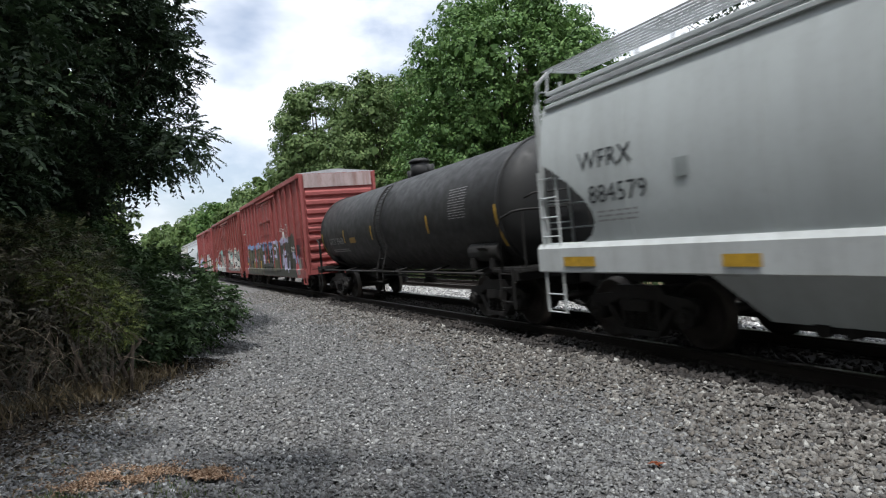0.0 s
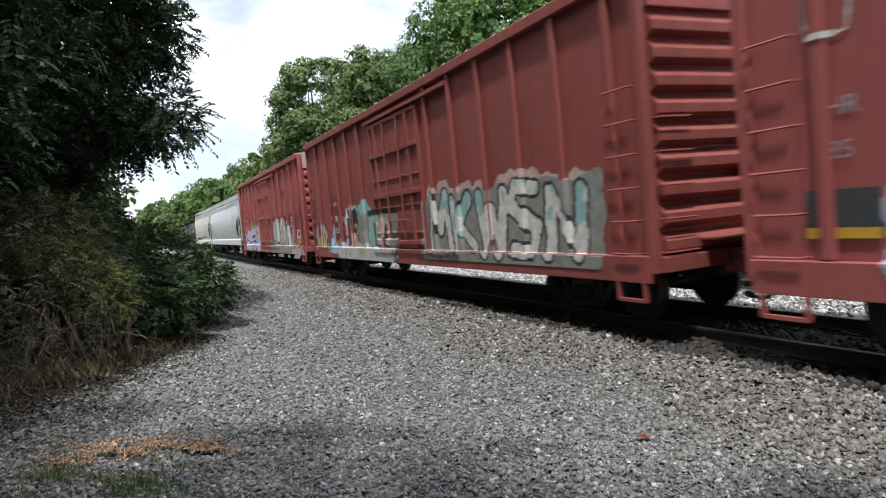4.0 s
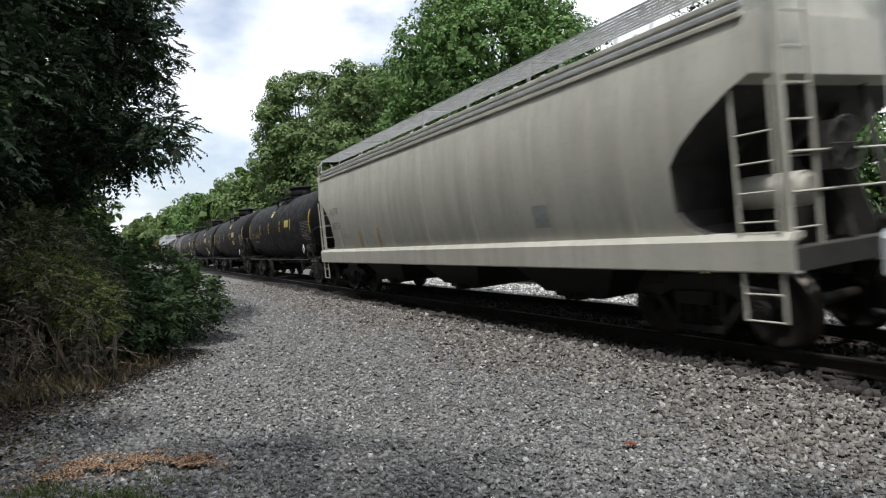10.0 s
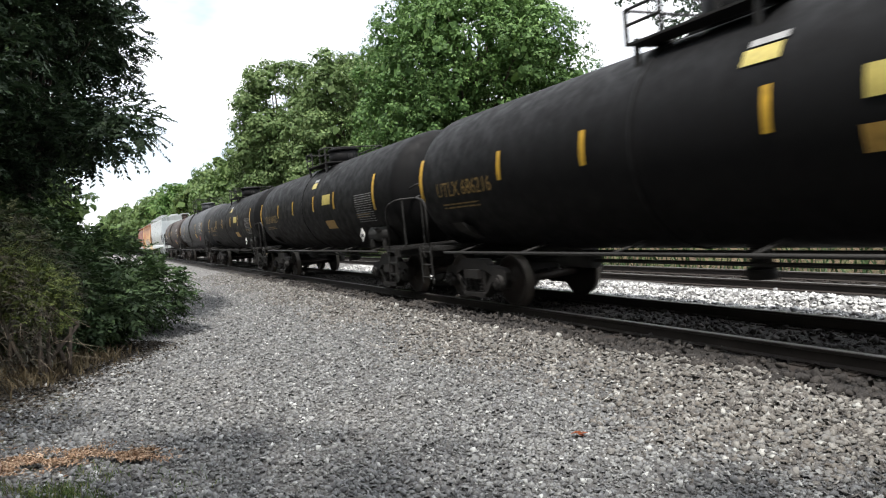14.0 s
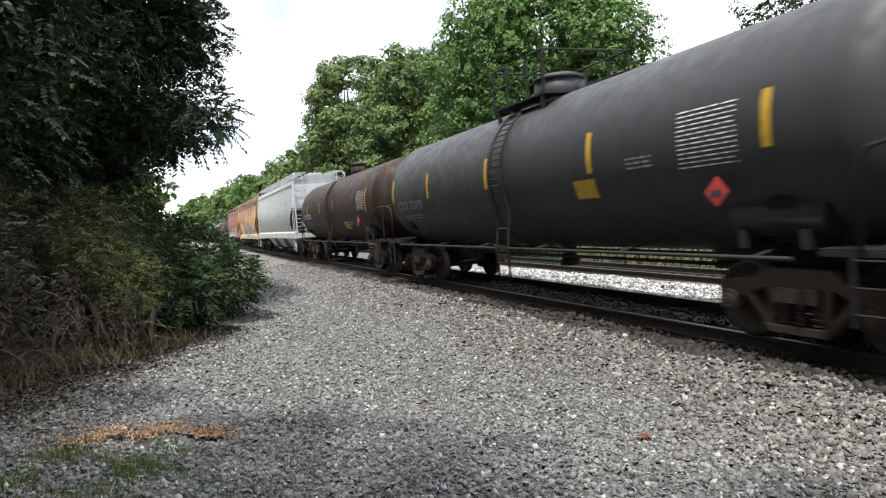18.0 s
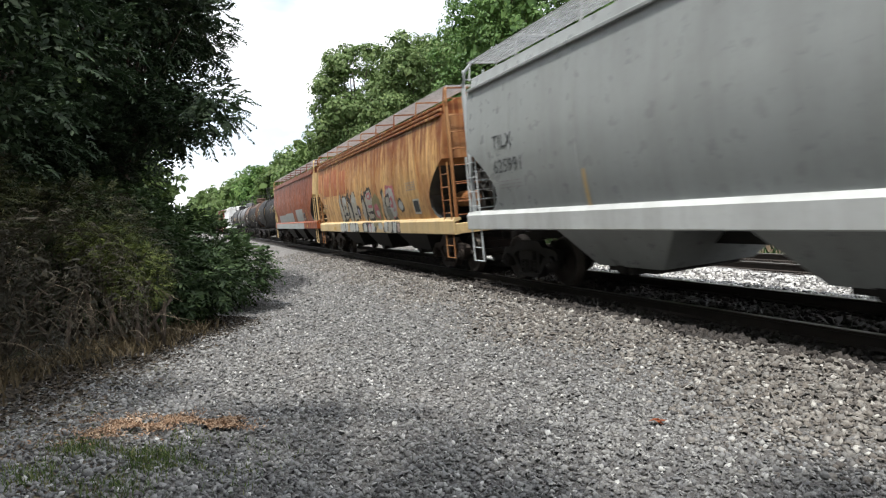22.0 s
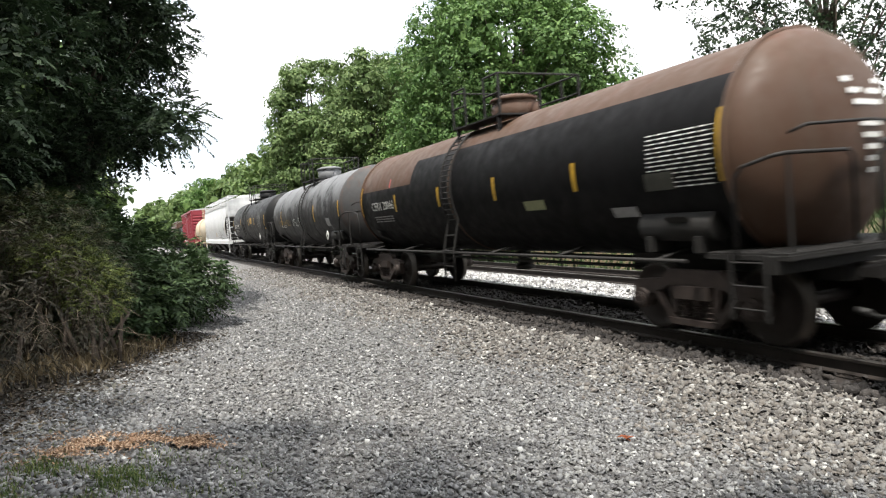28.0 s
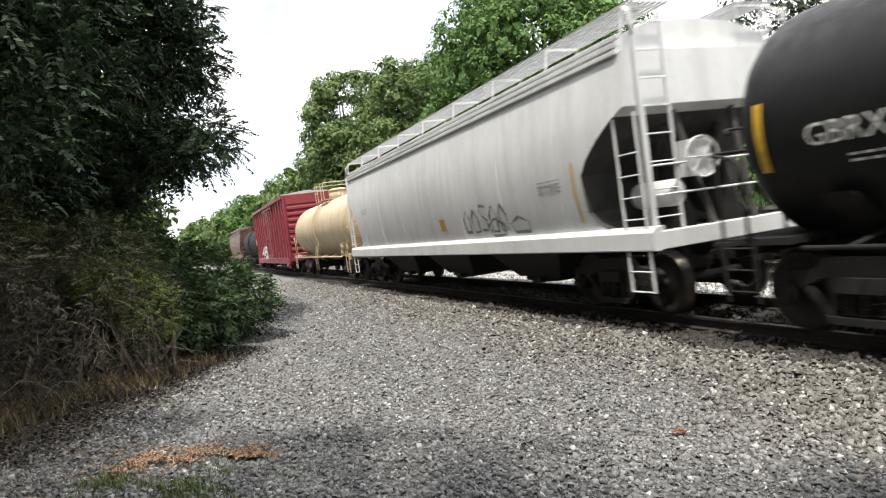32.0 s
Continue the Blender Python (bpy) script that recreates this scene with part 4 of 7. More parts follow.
    lathe(bm, [(-lx + 0.12, 0.12), (-lx + 0.17, 0.19), (-lx + 0.90, 0.19), (-lx + 0.96, 0.10)], "x", 16)
    for v in bm.verts:
        v.co.y += 0.85
        v.co.z += s1 + 0.42
    part("air_reservoir", bm, end_mat, t)
    for kind, *a in marks:
        if kind == "text":
            letters(a[0], a[1], a[2], a[3], a[4], surface, a[5], t)
        elif kind == "bars":
            bars(a[0], a[1], a[2], a[3], surface, a[4], t)
        elif kind == "patch":
            patch("painted_patch", a[0], a[1], a[2], a[3], surface, a[4], t, a[5])
        elif kind == "sill":
            patch("reflector", a[0], (s0 + s1) / 2 - 0.05, a[1], a[2], lambda z, x=0: 1.556, a[3], t, "reflective strip on the sill", 1)
        elif kind == "spray":
            spray(t, *a[:5], surface, *a[5:])
        elif kind == "mural":
            mural(t, a[0], lambda z, x=0: 1.556 if z < s1 - 0.03 else surface(z), 0.025, a[1], s0 + 0.01, a[2])
    sets = running_gear(t, length, length / 2 - 2.1, "truck_rust" if rust_trucks else "truck")
    CARS.append((t, (gap_0 + gap_1) / 2, sets))
    return t


def slat_mesh(mat):
    bm = bmesh.new()
    box(bm, -0.03, 0.03, -1.40, 1.40, 1.104, 1.125)
    return made("slat", bm, mat)


def rung_mesh(mat):
    bm = bmesh.new()
    rod(bm, (-0.23, 0, 0), (0.23, 0, 0), 0.015, 5)
    return made("rung", bm, mat)


# ---- tank car ----
def tank(name, label, gap_0, gap_1, body, radius=1.42, rail_mat=None, head=None, band=None, marks=(), rust_trucks=False, saddle=None, ring=False, bands=False, bottom=0.94, platform=True, rail_h=0.72, inset=0.55, ladder_x=0.0, dish=None):
    length = gap_1 - gap_0
    t = new_car(name, label, "tank car", 0)
    zc = bottom + radius
    half = length / 2 - inset
    hl = dish or radius * 0.46                           # depth of the heads
    rail_mat = rail_mat or M["under"]

    def surface(z, x=0):
        return math.sqrt(max(0.02, radius ** 2 - (z - zc) ** 2))
    bm = bmesh.new()
    pr = [(-half + hl - hl * math.sin(a), radius * math.cos(a)) for a in np.linspace(math.pi / 2 * 0.985, 0, 9)]
    pr += [(x, radius) for x in np.linspace(-half + hl, half - hl, 8)[1:-1]]
    pr += [(half - hl + hl * math.sin(a), radius * math.cos(a)) for a in np.linspace(0, math.pi / 2 * 0.985, 9)]
    lathe(bm, pr, "x", 56)
    for v in bm.verts:
        v.co.z += zc
    mats = [body, head or body, band or body]
    for f in bm.faces:
        c = f.calc_center_median()
        if abs(c.x) > half - hl + 0.01:
            f.material_index = 1
        elif band is not None and c.z < zc + radius * (0.25 if c.x > 3.2 else 0.60) and abs(c.x) < half - hl - 0.05:
            f.material_index = 2
    part("tank_shell", bm, mats, t)
    for x in ((([-half + hl, half - hl] if ring else []) + list(np.linspace(-half + hl, half - hl, 7)[1:-1] if bands else [0.62]))):
        wide = 0.035 if ring and abs(abs(x) - half + hl) < 0.01 else 0.012
        bm = bmesh.new()
        lathe(bm, [(x - 0.03, radius), (x - 0.03, radius + wide), (x + 0.03, radius + wide), (x + 0.03, radius)], "x", 56)
        for v in bm.verts:
            v.co.z += zc
        part("jacket_band", bm, body, t)
    # saddles and stub sills
    for s in (-1, 1):
        xc = s * (length / 2 - 2.0)
        bm = bmesh.new()
        plate(bm, [(-1.30, zc - 0.75), (-1.15, zc - 0.92), (-0.35, 0.98), (0.35, 0.98), (1.15, zc - 0.92), (1.30, zc - 0.75), (1.05, zc - radius * 0.62), (0, 1.0), (-1.05, zc - radius * 0.62)], "x", xc - 0.18, xc + 0.18)
        part("saddle", bm, saddle or rail_mat, t)
        bm = bmesh.new()
        xa, xb = s * (length / 2 - 3.9), s * (length / 2 - 0.55)
        box(bm, min(xa, xb), max(xa, xb), -0.33, 0.33, 0.72, 1.06)
        xe = s * (length / 2 - 0.62)
        box(bm, xe - 0.10, xe + 0.10, -1.42, 1.42, 0.90, 1.10)
        part("stub_sill", bm, rail_mat, t, bevel=0.01)
        xp = s * (length / 2 - 0.95)
        bm = bmesh.new()
        box(bm, xp - 0.55, xp + 0.5, -1.40, 1.40, 1.05, 1.10)
        deck = part("end_platform", bm, rail_mat, t, "steel end platform")
        for k in range(9):
            part("slat", shared(("slat", rail_mat.name), lambda: slat_mesh(rail_mat)), None, deck, at=pose(xp - 0.5 + k * 0.12, 0, 0))
        for y in (-1, 1):
            bm = bmesh.new()
            xe2 = s * (length / 2 - 0.47)
            xi = s * (length / 2 - 1.0)
            rods(bm, [(xi, y * 1.42, 1.1), (xi, y * 1.42, 1.92), (xi + s * 0.1, y * 1.41, 2.04), (xe2 - s * 0.08, y * 1.38, 2.12), (xe2, y * 1.28, 2.14), (xe2, y * 0.3, 2.15), (xe2, y * 0.22, 2.08), (xe2, y * 0.22, 1.1)], 0.022, 7)
            rod(bm, (xe2, y * 1.25, 1.1), (xe2, y * 1.25, 2.14), 0.02, 6)
            part("handrail", bm, rail_mat, t, "bent pipe handrail")
            bm = bmesh.new()
            ladder(bm, s * (length / 2 - 0.86), y * 1.44, 0.40, 1.15, 0.44, 3, "x")
            part("step", bm, rail_mat, t, "stirrup step")
        bm = bmesh.new()
        rods(bm, [(s * (half - 0.02), -1.1, 2.35), (s * (half + 0.12), -1.0, 2.42), (s * (half + 0.14), 0, 2.46), (s * (half + 0.12), 1.0, 2.42), (s * (half - 0.02), 1.1, 2.35)], 0.02, 6)
        part("grab_rail", bm, rail_mat, t)
    bm = bmesh.new()
    rod(bm, (-length / 2 + 1.5, 1.05, 1.42), (-length / 2 + 2.7, 1.05, 1.42), 0.2, 14)
    for x in (1.7, 2.5):
        box(bm, -length / 2 + x - 0.04, -length / 2 + x + 0.04, 0.82, 1.28, 1.1, 1.3)
    part("brake_reservoir", bm, saddle or rail_mat, t, "air brake reservoir on the end platform")
    for y in (-1, 1):                             # running rail along the side
        bm = bmesh.new()
        rods(bm, [(-length / 2 + 1.7, y * 1.46, 1.02), (length / 2 - 1.7, y * 1.46, 1.02)], 0.026, 7)
        for x in np.linspace(-length / 2 + 2.2, length / 2 - 2.2, 6):
            rods(bm, [(x, y * 1.46, 1.02), (x, y * 0.9, 1.12)], 0.02, 6)
        part("side_rail", bm, rail_mat, t, "long pipe rail beside the tank")
    bm = bmesh.new()                              # pipes and brake rigging under the belly
    rods(bm, [(-length / 2 + 3, 0.35, 0.78), (length / 2 - 3, 0.35, 0.78)], 0.03, 6)
    rods(bm, [(-length / 2 + 3, -0.35, 0.84), (length / 2 - 3, -0.35, 0.84)], 0.025, 6)
    rod(bm, (length / 2 - 4.6, 0.35, 0.8), (length / 2 - 3.8, 0.35, 0.8), 0.14, 12)
    rod(bm, (0, 0, 0.66), (0, 0, 1.1), 0.14, 12)
    rod(bm, (0, 0, 0.56), (0, 0, 0.68), 0.19, 12)
    part("belly_piping", bm, M["under"], t, "pipes, brake rod and outlet valve")
    # dome platform on top
    top = zc + radius
    bm = bmesh.new()
    dome_r = 0.46 if platform else 0.27
    rod(bm, (0, 0, top - 0.1), (0, 0, top + 0.36), dome_r, 20)
    lathe(bm, [(top + 0.36, dome_r + 0.03), (top + 0.42, dome_r + 0.03), (top + 0.48, dome_r * 0.7), (top + 0.50, dome_r * 0.2)], "z", 20)
    for x in (-0.72, 0.70):
        rod(bm, (x, 0, top - 0.1), (x, 0, top + 0.22), 0.11, 10)
    part("dome", bm, body, t, "manway dome and valves")
    if platform:
        bm = bmesh.new()
        for y in (-0.72, 0.72):
            box(bm, -1.0, 1.0, y - 0.2, y + 0.2, top - 0.06, top - 0.03)
        for x in (-0.85, 0.85):
            box(bm, x - 0.15, x + 0.15, -0.52, 0.52, top - 0.055, top - 0.025)
        for x in (-0.85, 0.85):
            for y in (-0.88, 0.88):
                box(bm, x - 0.03, x + 0.03, y - 0.03, y + 0.03, zc + math.sqrt(radius ** 2 - 0.88 ** 2) - 0.03, top)
        part("platform", bm, rail_mat, t, "steel walkway round the dome")
    for y in (-0.92, 0.92) if platform else ():
        for x in (-0.97, -0.40, 0.40, 0.97):
            bm = bmesh.new()
            box(bm, x - 0.035, x + 0.035, y - 0.012, y + 0.012, top - 0.06, top + rail_h)
            part("rail_post", bm, rail_mat, t)
        for xa, xb in ((-0.97, -0.40), (0.40, 0.97)) if y > 0 else ((-0.97, 0.97),):
            for z in (rail_h * 0.5, rail_h):
                bm = bmesh.new()
                rod(bm, (xa, y, top + z), (xb, y, top + z), 0.02, 6)
                part("platform_rail", bm, rail_mat, t, "safety railing of the dome platform")
    for x in (-0.97, 0.97) if platform else ():
        bm = bmesh.new()
        rod(bm, (x, -0.92, top + rail_h), (x, 0.92, top + rail_h), 0.02, 6)
        part("platform_rail", bm, rail_mat, t, "safety railing of the dome platform")
    for y in (1, -1) if ladder_x is not None else ():                             # side ladder, curved with the shell
        bm = bmesh.new()
        pts = [(y * (radius + 0.10) * math.sin(a), zc + (radius + 0.10) * math.cos(a)) for a in np.linspace(0.72, 2.0, 9)]
        pts += [(y * 1.47, 1.05), (y * 1.47, 0.42)]
        rods(bm, [(ladder_x + 0.23, p[0], p[1]) for p in pts], 0.024, 6)
        rail = part("side_ladder", bm, rail_mat, t, "ladder curved round the tank")
        bm = bmesh.new()
        rods(bm, [(ladder_x - 0.23, p[0], p[1]) for p in pts], 0.024, 6)
        part("stile", bm, rail_mat, rail)
        for p, q in zip(pts, pts[1:]):
            for k in (0.0, 0.5):
                part("rung", shared(("rung", rail_mat.name), lambda: rung_mesh(rail_mat)), None, rail, at=pose(ladder_x, p[0] + (q[0] - p[0]) * k, p[1] + (q[1] - p[1]) * k))
    for kind, *a in marks:
        if kind == "text":
            letters(a[0], a[1], a[2], a[3], zc + a[4], surface, a[5], t)
        elif kind == "bars":
            bars(a[0], a[1], zc + a[2], a[3], surface, a[4], t)
        elif kind == "bar":
            patch("reflector", a[0], zc + a[1], a[2], a[3], surface, a[4] if len(a) > 4 else M["yellow"], t, "yellow reflective strip", 6)
        elif kind == "patch":
            patch("painted_patch", a[0], zc + a[1], a[2], a[3], surface, a[4], t, a[5], 6)
        elif kind == "diamond":
            diamond(a[0], a[1], 0.17, lambda z, x=0: 1.47, a[2], t, a[3])
        elif kind == "end_diamond":
            bm = bmesh.new()
            x = -max(length / 2 - 0.50, half - hl * 0.05)
            plate(bm, [(-0.55 - 0.16, 1.62), (-0.55, 1.78), (-0.55 + 0.16, 1.62), (-0.55, 1.46)], "x", x, x + 0.012)
            part("placard", bm, a[0], t, a[1])
            bm = bmesh.new()
            rod(bm, (x + 0.02, -0.55, 1.05), (x + 0.02, -0.55, 1.7), 0.015, 5)
            part("placard_post", bm, rail_mat, t)
        elif kind == "end_bars":
            bm = bmesh.new()
            for i in range(a[0]):
                z = zc + a[3] - 0.13 * i
                w = a[1] * (1 - 0.16 * i)
                yc = -0.25
                vs = []
                for yy, zz in ((yc - w / 2, z), (yc + w / 2, z), (yc + w / 2, z + 0.06), (yc - w / 2, z + 0.06)):
                    rr = min(0.99, math.hypot(yy, zz - zc) / radius)
                    vs.append(bm.verts.new((-half + hl - hl * math.sqrt(1 - rr * rr) - 0.02, yy, zz)))
                bm.faces.new(vs)
            tagged(part("lettering", bm, a[2], t, "stencil lines on the tank head"), kind="stuff")
        elif kind == "spray":
            spray(t, a[0], a[1], a[2], zc + a[3], zc + a[4], surface, *a[5:])
    sets = running_gear(t, length, length / 2 - 2.0, "truck_rust" if rust_trucks else "truck")
    CARS.append((t, (gap_0 + gap_1) / 2, sets))
    return t


# ---- box car ----
def boxcar(name, label, gap_0, gap_1, body, eave=4.66, end_top=None, sprays=(), marks=(), post_pitch=1.19, murals=()):
    length = gap_1 - gap_0
    t = new_car(name, label, "box car", 0)
    half = length / 2 - 0.75
    posts = [x for x in np.arange(-half + 0.55, half - 0.3, post_pitch)]
    door = (-1.65, 1.65)

    ribs = ((1.19, 0.05, 1.58), (1.42, 0.02, 1.55), (2.07, 0.018, 1.55), (2.37, 0.055, 1.59), (2.76, 0.022, 1.55), (3.42, 0.05, 1.585), (eave - 0.46, 0.045, 1.57))
    stiles = ((door[0] + 0.04, 0.04), (-1.0, 0.07), (1.2, 0.07), (door[1] - 0.04, 0.04))

    def surface(z, x=0):
        y = 1.50
        for p in posts:
            if abs(x - p) < 0.075 and not door[0] - 0.1 < p < door[1] + 0.1:
                y = 1.575
        if door[0] < x < door[1] and 1.02 < z < eave - 0.35:
            y = 1.53
            for rib, w, deep in ribs:
                if abs(z - rib) < w + 0.02:
                    y = max(y, deep + 0.004)
            for p, w in stiles:
                if abs(x - p) < w + 0.015:
                    y = max(y, 1.579)
        if z < 1.02:
            y = 1.585
        if abs(z - 0.97) < 0.055 and door[0] - 1.62 < x < door[1] + 0.22:
            y = 1.612
        return y
    bm = bmesh.new()
    box(bm, -half, half, -1.49, 1.49, 0.84, eave)
    part("body", bm, body, t)
    for s in (-1, 1):
        bm = bmesh.new()
        box(bm, -half, half, min(s * 1.488, s * 1.58), max(s * 1.488, s * 1.58), 0.67, 1.02)
        part("side_sill", bm, body, t, bevel=0.01)
        bm = bmesh.new()
        box(bm, -half, half, min(s * 1.488, s * 1.60), max(s * 1.488, s * 1.60), eave - 0.16, eave + 0.02)
        part("top_chord", bm, body, t, bevel=0.012)
        for p in posts:
            if door[0] - 0.1 < p < door[1] + 0.1:
                continue
            ob = part("side_post", shared(("post", eave, body.name), lambda: post_mesh(eave, body)), None, t, at=pose(p, 0, 0, 0, 0, 0 if s > 0 else 180))
        bm = bmesh.new()
        box(bm, door[0], door[1], min(s * 1.488, s * 1.525), max(s * 1.488, s * 1.525), 1.04, eave - 0.4)
        d = part("sliding_door", bm, body, t, "ribbed sliding door")
        for z, w, deep in ribs:
            bm = bmesh.new()
            box(bm, door[0] + 0.03, door[1] - 0.03, min(s * 1.52, s * deep), max(s * 1.52, s * deep), z - w, z + w)
            part("door_rib", bm, body, d, bevel=0.008)
        for x, w in stiles:
            bm = bmesh.new()
            box(bm, x - w, x + w, min(s * 1.52, s * 1.575), max(s * 1.52, s * 1.575), 1.06, eave - 0.42)
            part("door_stile", bm, body, d, bevel=0.008)
        bm = bmesh.new()
        for x in (-0.5, 0.45):
            rod(bm, (x, s * 1.60, 1.3), (x, s * 1.60, eave - 0.5), 0.022, 6)
        rod(bm, (-0.9, s * 1.62, 1.72), (0.5, s * 1.62, 1.72), 0.018, 6)
        part("lock_rod", bm, body, d, "vertical lock rods")
        for z in (0.97, eave - 0.32):
            bm = bmesh.new()
            box(bm, door[0] - 1.6, door[1] + 0.2, min(s * 1.5, s * 1.605), max(s * 1.5, s * 1.605), z - 0.04, z + 0.04)
            part("door_track", bm, body, t)
    # ends: deep horizontal corrugations
    for s in (-1, 1):
        n = 9
        bm = bmesh.new()
        for k in range(n):
            z0 = 0.98 + k * (eave - 1.58) / n
            h = (eave - 1.58) / n
            plate(bm, [(s * half, z0 + 0.02), (s * (half + 0.11), z0 + h * 0.28), (s * (half + 0.11), z0 + h * 0.62), (s * half, z0 + h * 0.93)], "y", -1.36, 1.36)
        part("end_ribs", bm, body, t, "deep corrugated end ribs", bevel=0.0)
        bm = bmesh.new()
        x = s * (half + 0.03)
        box(bm, x - 0.05, x + 0.05, -1.38, 1.38, eave - 0.55, eave - 0.03)
        part("end_panel", bm, end_top or body, t, "faded white panel at the top of the end" if end_top else "")
        for y in (-1, 1):
            bm = bmesh.new()
            box(bm, min(s * (half - 0.07), s * (half + 0.08)), max(s * (half - 0.07), s * (half + 0.08)), y * 1.50 - 0.06, y * 1.50 + 0.06, 0.79, eave)
            part("corner_post", bm, body, t, bevel=0.015)
            for k in range(6):
                part("grab_iron", shared(("grab", body.name), lambda: grab_mesh(body)), None, t, at=pose(s * (half - 0.36), y * 1.52, 1.05 + k * 0.42, 0, 0, 0 if y > 0 else 180))
            bm = bmesh.new()
            box(bm, s * (half - 0.36) - 0.26, s * (half - 0.36) + 0.26, y * 1.56 - 0.03, y * 1.56 + 0.03, 0.42, 0.46)
            for dx in (-0.25, 0.25):
                box(bm, s * (half - 0.36) + dx - 0.02, s * (half - 0.36) + dx + 0.02, y * 1.56 - 0.03, y * 1.56 + 0.03, 0.44, 0.85)
            part("step", bm, body, t, "stirrup step")
            for k in range(5):
                part("grab_iron", shared(("grab", body.name), lambda: grab_mesh(body)), None, t, at=pose(s * (half + 0.06), y * 1.14, 1.05 + k * 0.42, 0, 0, -90 * s))
        bm = bmesh.new()
        box(bm, min(s * half, s * (half + 0.16)), max(s * half, s * (half + 0.16)), -1.45, 1.45, 0.80, 1.0)
        box(bm, min(s * half, s * (half + 0.45)), max(s * half, s * (half + 0.45)), -0.28, 0.28, 0.68, 1.0)
        box(bm, min(s * (half + 0.1), s * (half + 0.42)), max(s * (half + 0.1), s * (half + 0.42)), -0.8, 0.8, 1.15, 1.19)
        part("end_sill", bm, body, t, "end sill with a step board", bevel=0.01)
    bm = bmesh.new()
    x = -half - 0.2
    for k in range(14):
        a0, a1 = 2 * math.pi * k / 14, 2 * math.pi * (k + 1) / 14
        rod(bm, (x - 0.1, -0.4 + 0.27 * math.cos(a0), 2.0 + 0.27 * math.sin(a0)), (x - 0.1, -0.4 + 0.27 * math.cos(a1), 2.0 + 0.27 * math.sin(a1)), 0.016, 5)
    box(bm, x - 0.05, x + 0.15, -0.6, -0.2, 1.75, 2.25)
    rod(bm, (x, -0.4, 1.8), (x, -0.4, 0.95), 0.014, 5)
    part("brake_wheel", bm, M["truck_rust"], t, "hand brake wheel and gear box")
    # roof with raised seams
    bm = bmesh.new()
    plate(bm, [(-1.56, eave - 0.02), (-1.56, eave + 0.02), (0, eave + 0.16), (1.56, eave + 0.02), (1.56, eave - 0.02)], "x", -half, half)
    for x in np.arange(-half + 0.4, half, 1.0):
        plate(bm, [(-1.55, eave + 0.02), (-1.55, eave + 0.06), (0, eave + 0.20), (1.55, eave + 0.06), (1.55, eave + 0.02), (0, eave + 0.16)], "x", x - 0.03, x + 0.03)
    part("roof", bm, M["grate"], t, "galvanised roof with raised seams")
    bm = bmesh.new()
    box(bm, -half + 0.2, half - 0.2, -0.2, 0.2, 0.6, 0.84)
    for x in (-2.2, 2.4):
        rod(bm, (x - 0.5, 0.6, 0.72), (x + 0.5, 0.6, 0.72), 0.18, 12)
    for x in np.arange(-half + 3.2, half - 3, 1.6):
        box(bm, x - 0.05, x + 0.05, -1.45, 1.45, 0.70, 0.84)
    part("underframe", bm, M["under"], t, "centre sill, cross bearers and air tank")
    for a in sprays:
        spray(t, *a[:5], surface, *a[5:])
    for shapes, seed, words in murals:
        mural(t, shapes, surface, 0.03, seed, 0.685, words)
    for kind, *a in marks:
        if kind == "text":
            letters(a[0], a[1], a[2], a[3], a[4], lambda z, x=0: 1.50, a[5], t)
        elif kind == "bars":
            bars(a[0], a[1], a[2], a[3], lambda z, x=0: 1.50, a[4], t)
        elif kind == "patch":
            patch("painted_patch", a[0], a[1], a[2], a[3], lambda z, x=0: 1.50, a[4], t, a[5], 1)
        elif kind == "panel":
            patch("repainted_panel", a[0], a[1], a[2], a[3], lambda z, x=0: 1.486, a[4], t, a[5], 1)
        elif kind == "frame":
            bm = bmesh.new()
            x, z, w, h = a[:4]
            for box_x, box_z, bw, bh in ((x - w / 2, z, 0.03, h), (x + w / 2, z, 0.03, h), (x, z - h / 2, w, 0.03), (x, z + h / 2, w, 0.03)):
                box(bm, box_x - bw / 2, box_x + bw / 2, 1.488, 1.535, box_z - bh / 2, box_z + bh / 2)
            part("panel_frame", bm, a[4], t, a[5])
    sets = running_gear(t, length, length / 2 - 2.75)
    CARS.append((t, (gap_0 + gap_1) / 2, sets))
    return t


def post_mesh(eave, body):
    bm = bmesh.new()
    box(bm, -0.07, 0.07, 1.488, 1.57, 1.02, eave - 0.16)
    return made("side_post", bm, body, 0.018)


def grab_mesh(body):
    bm = bmesh.new()
    rods(bm, [(-0.25, -0.02, 0), (-0.25, 0.10, 0), (0.25, 0.10, 0), (0.25, -0.02, 0)], 0.014, 5)
    return made("grab_iron", bm, body)

# ---- the train, front to rear ----
GAPS = [-10.6, 7.37, 22.70, 41.05, 59.75, 77.75, 96.33, 113.99, 129.20, 143.60, 158.35, 173.20, 189.25, 204.60, 222.92, 240.31, 257.60, 273.30, 288.45, 301.80, 315.94, 333.32, 347.23, 365.39, 380.0, 397.5]


def travelled(t):
    """How far the train has gone at t seconds."""
    k = t / 32
    return t * (9.3096 + 0.516 * k - 0.09 * k * k)


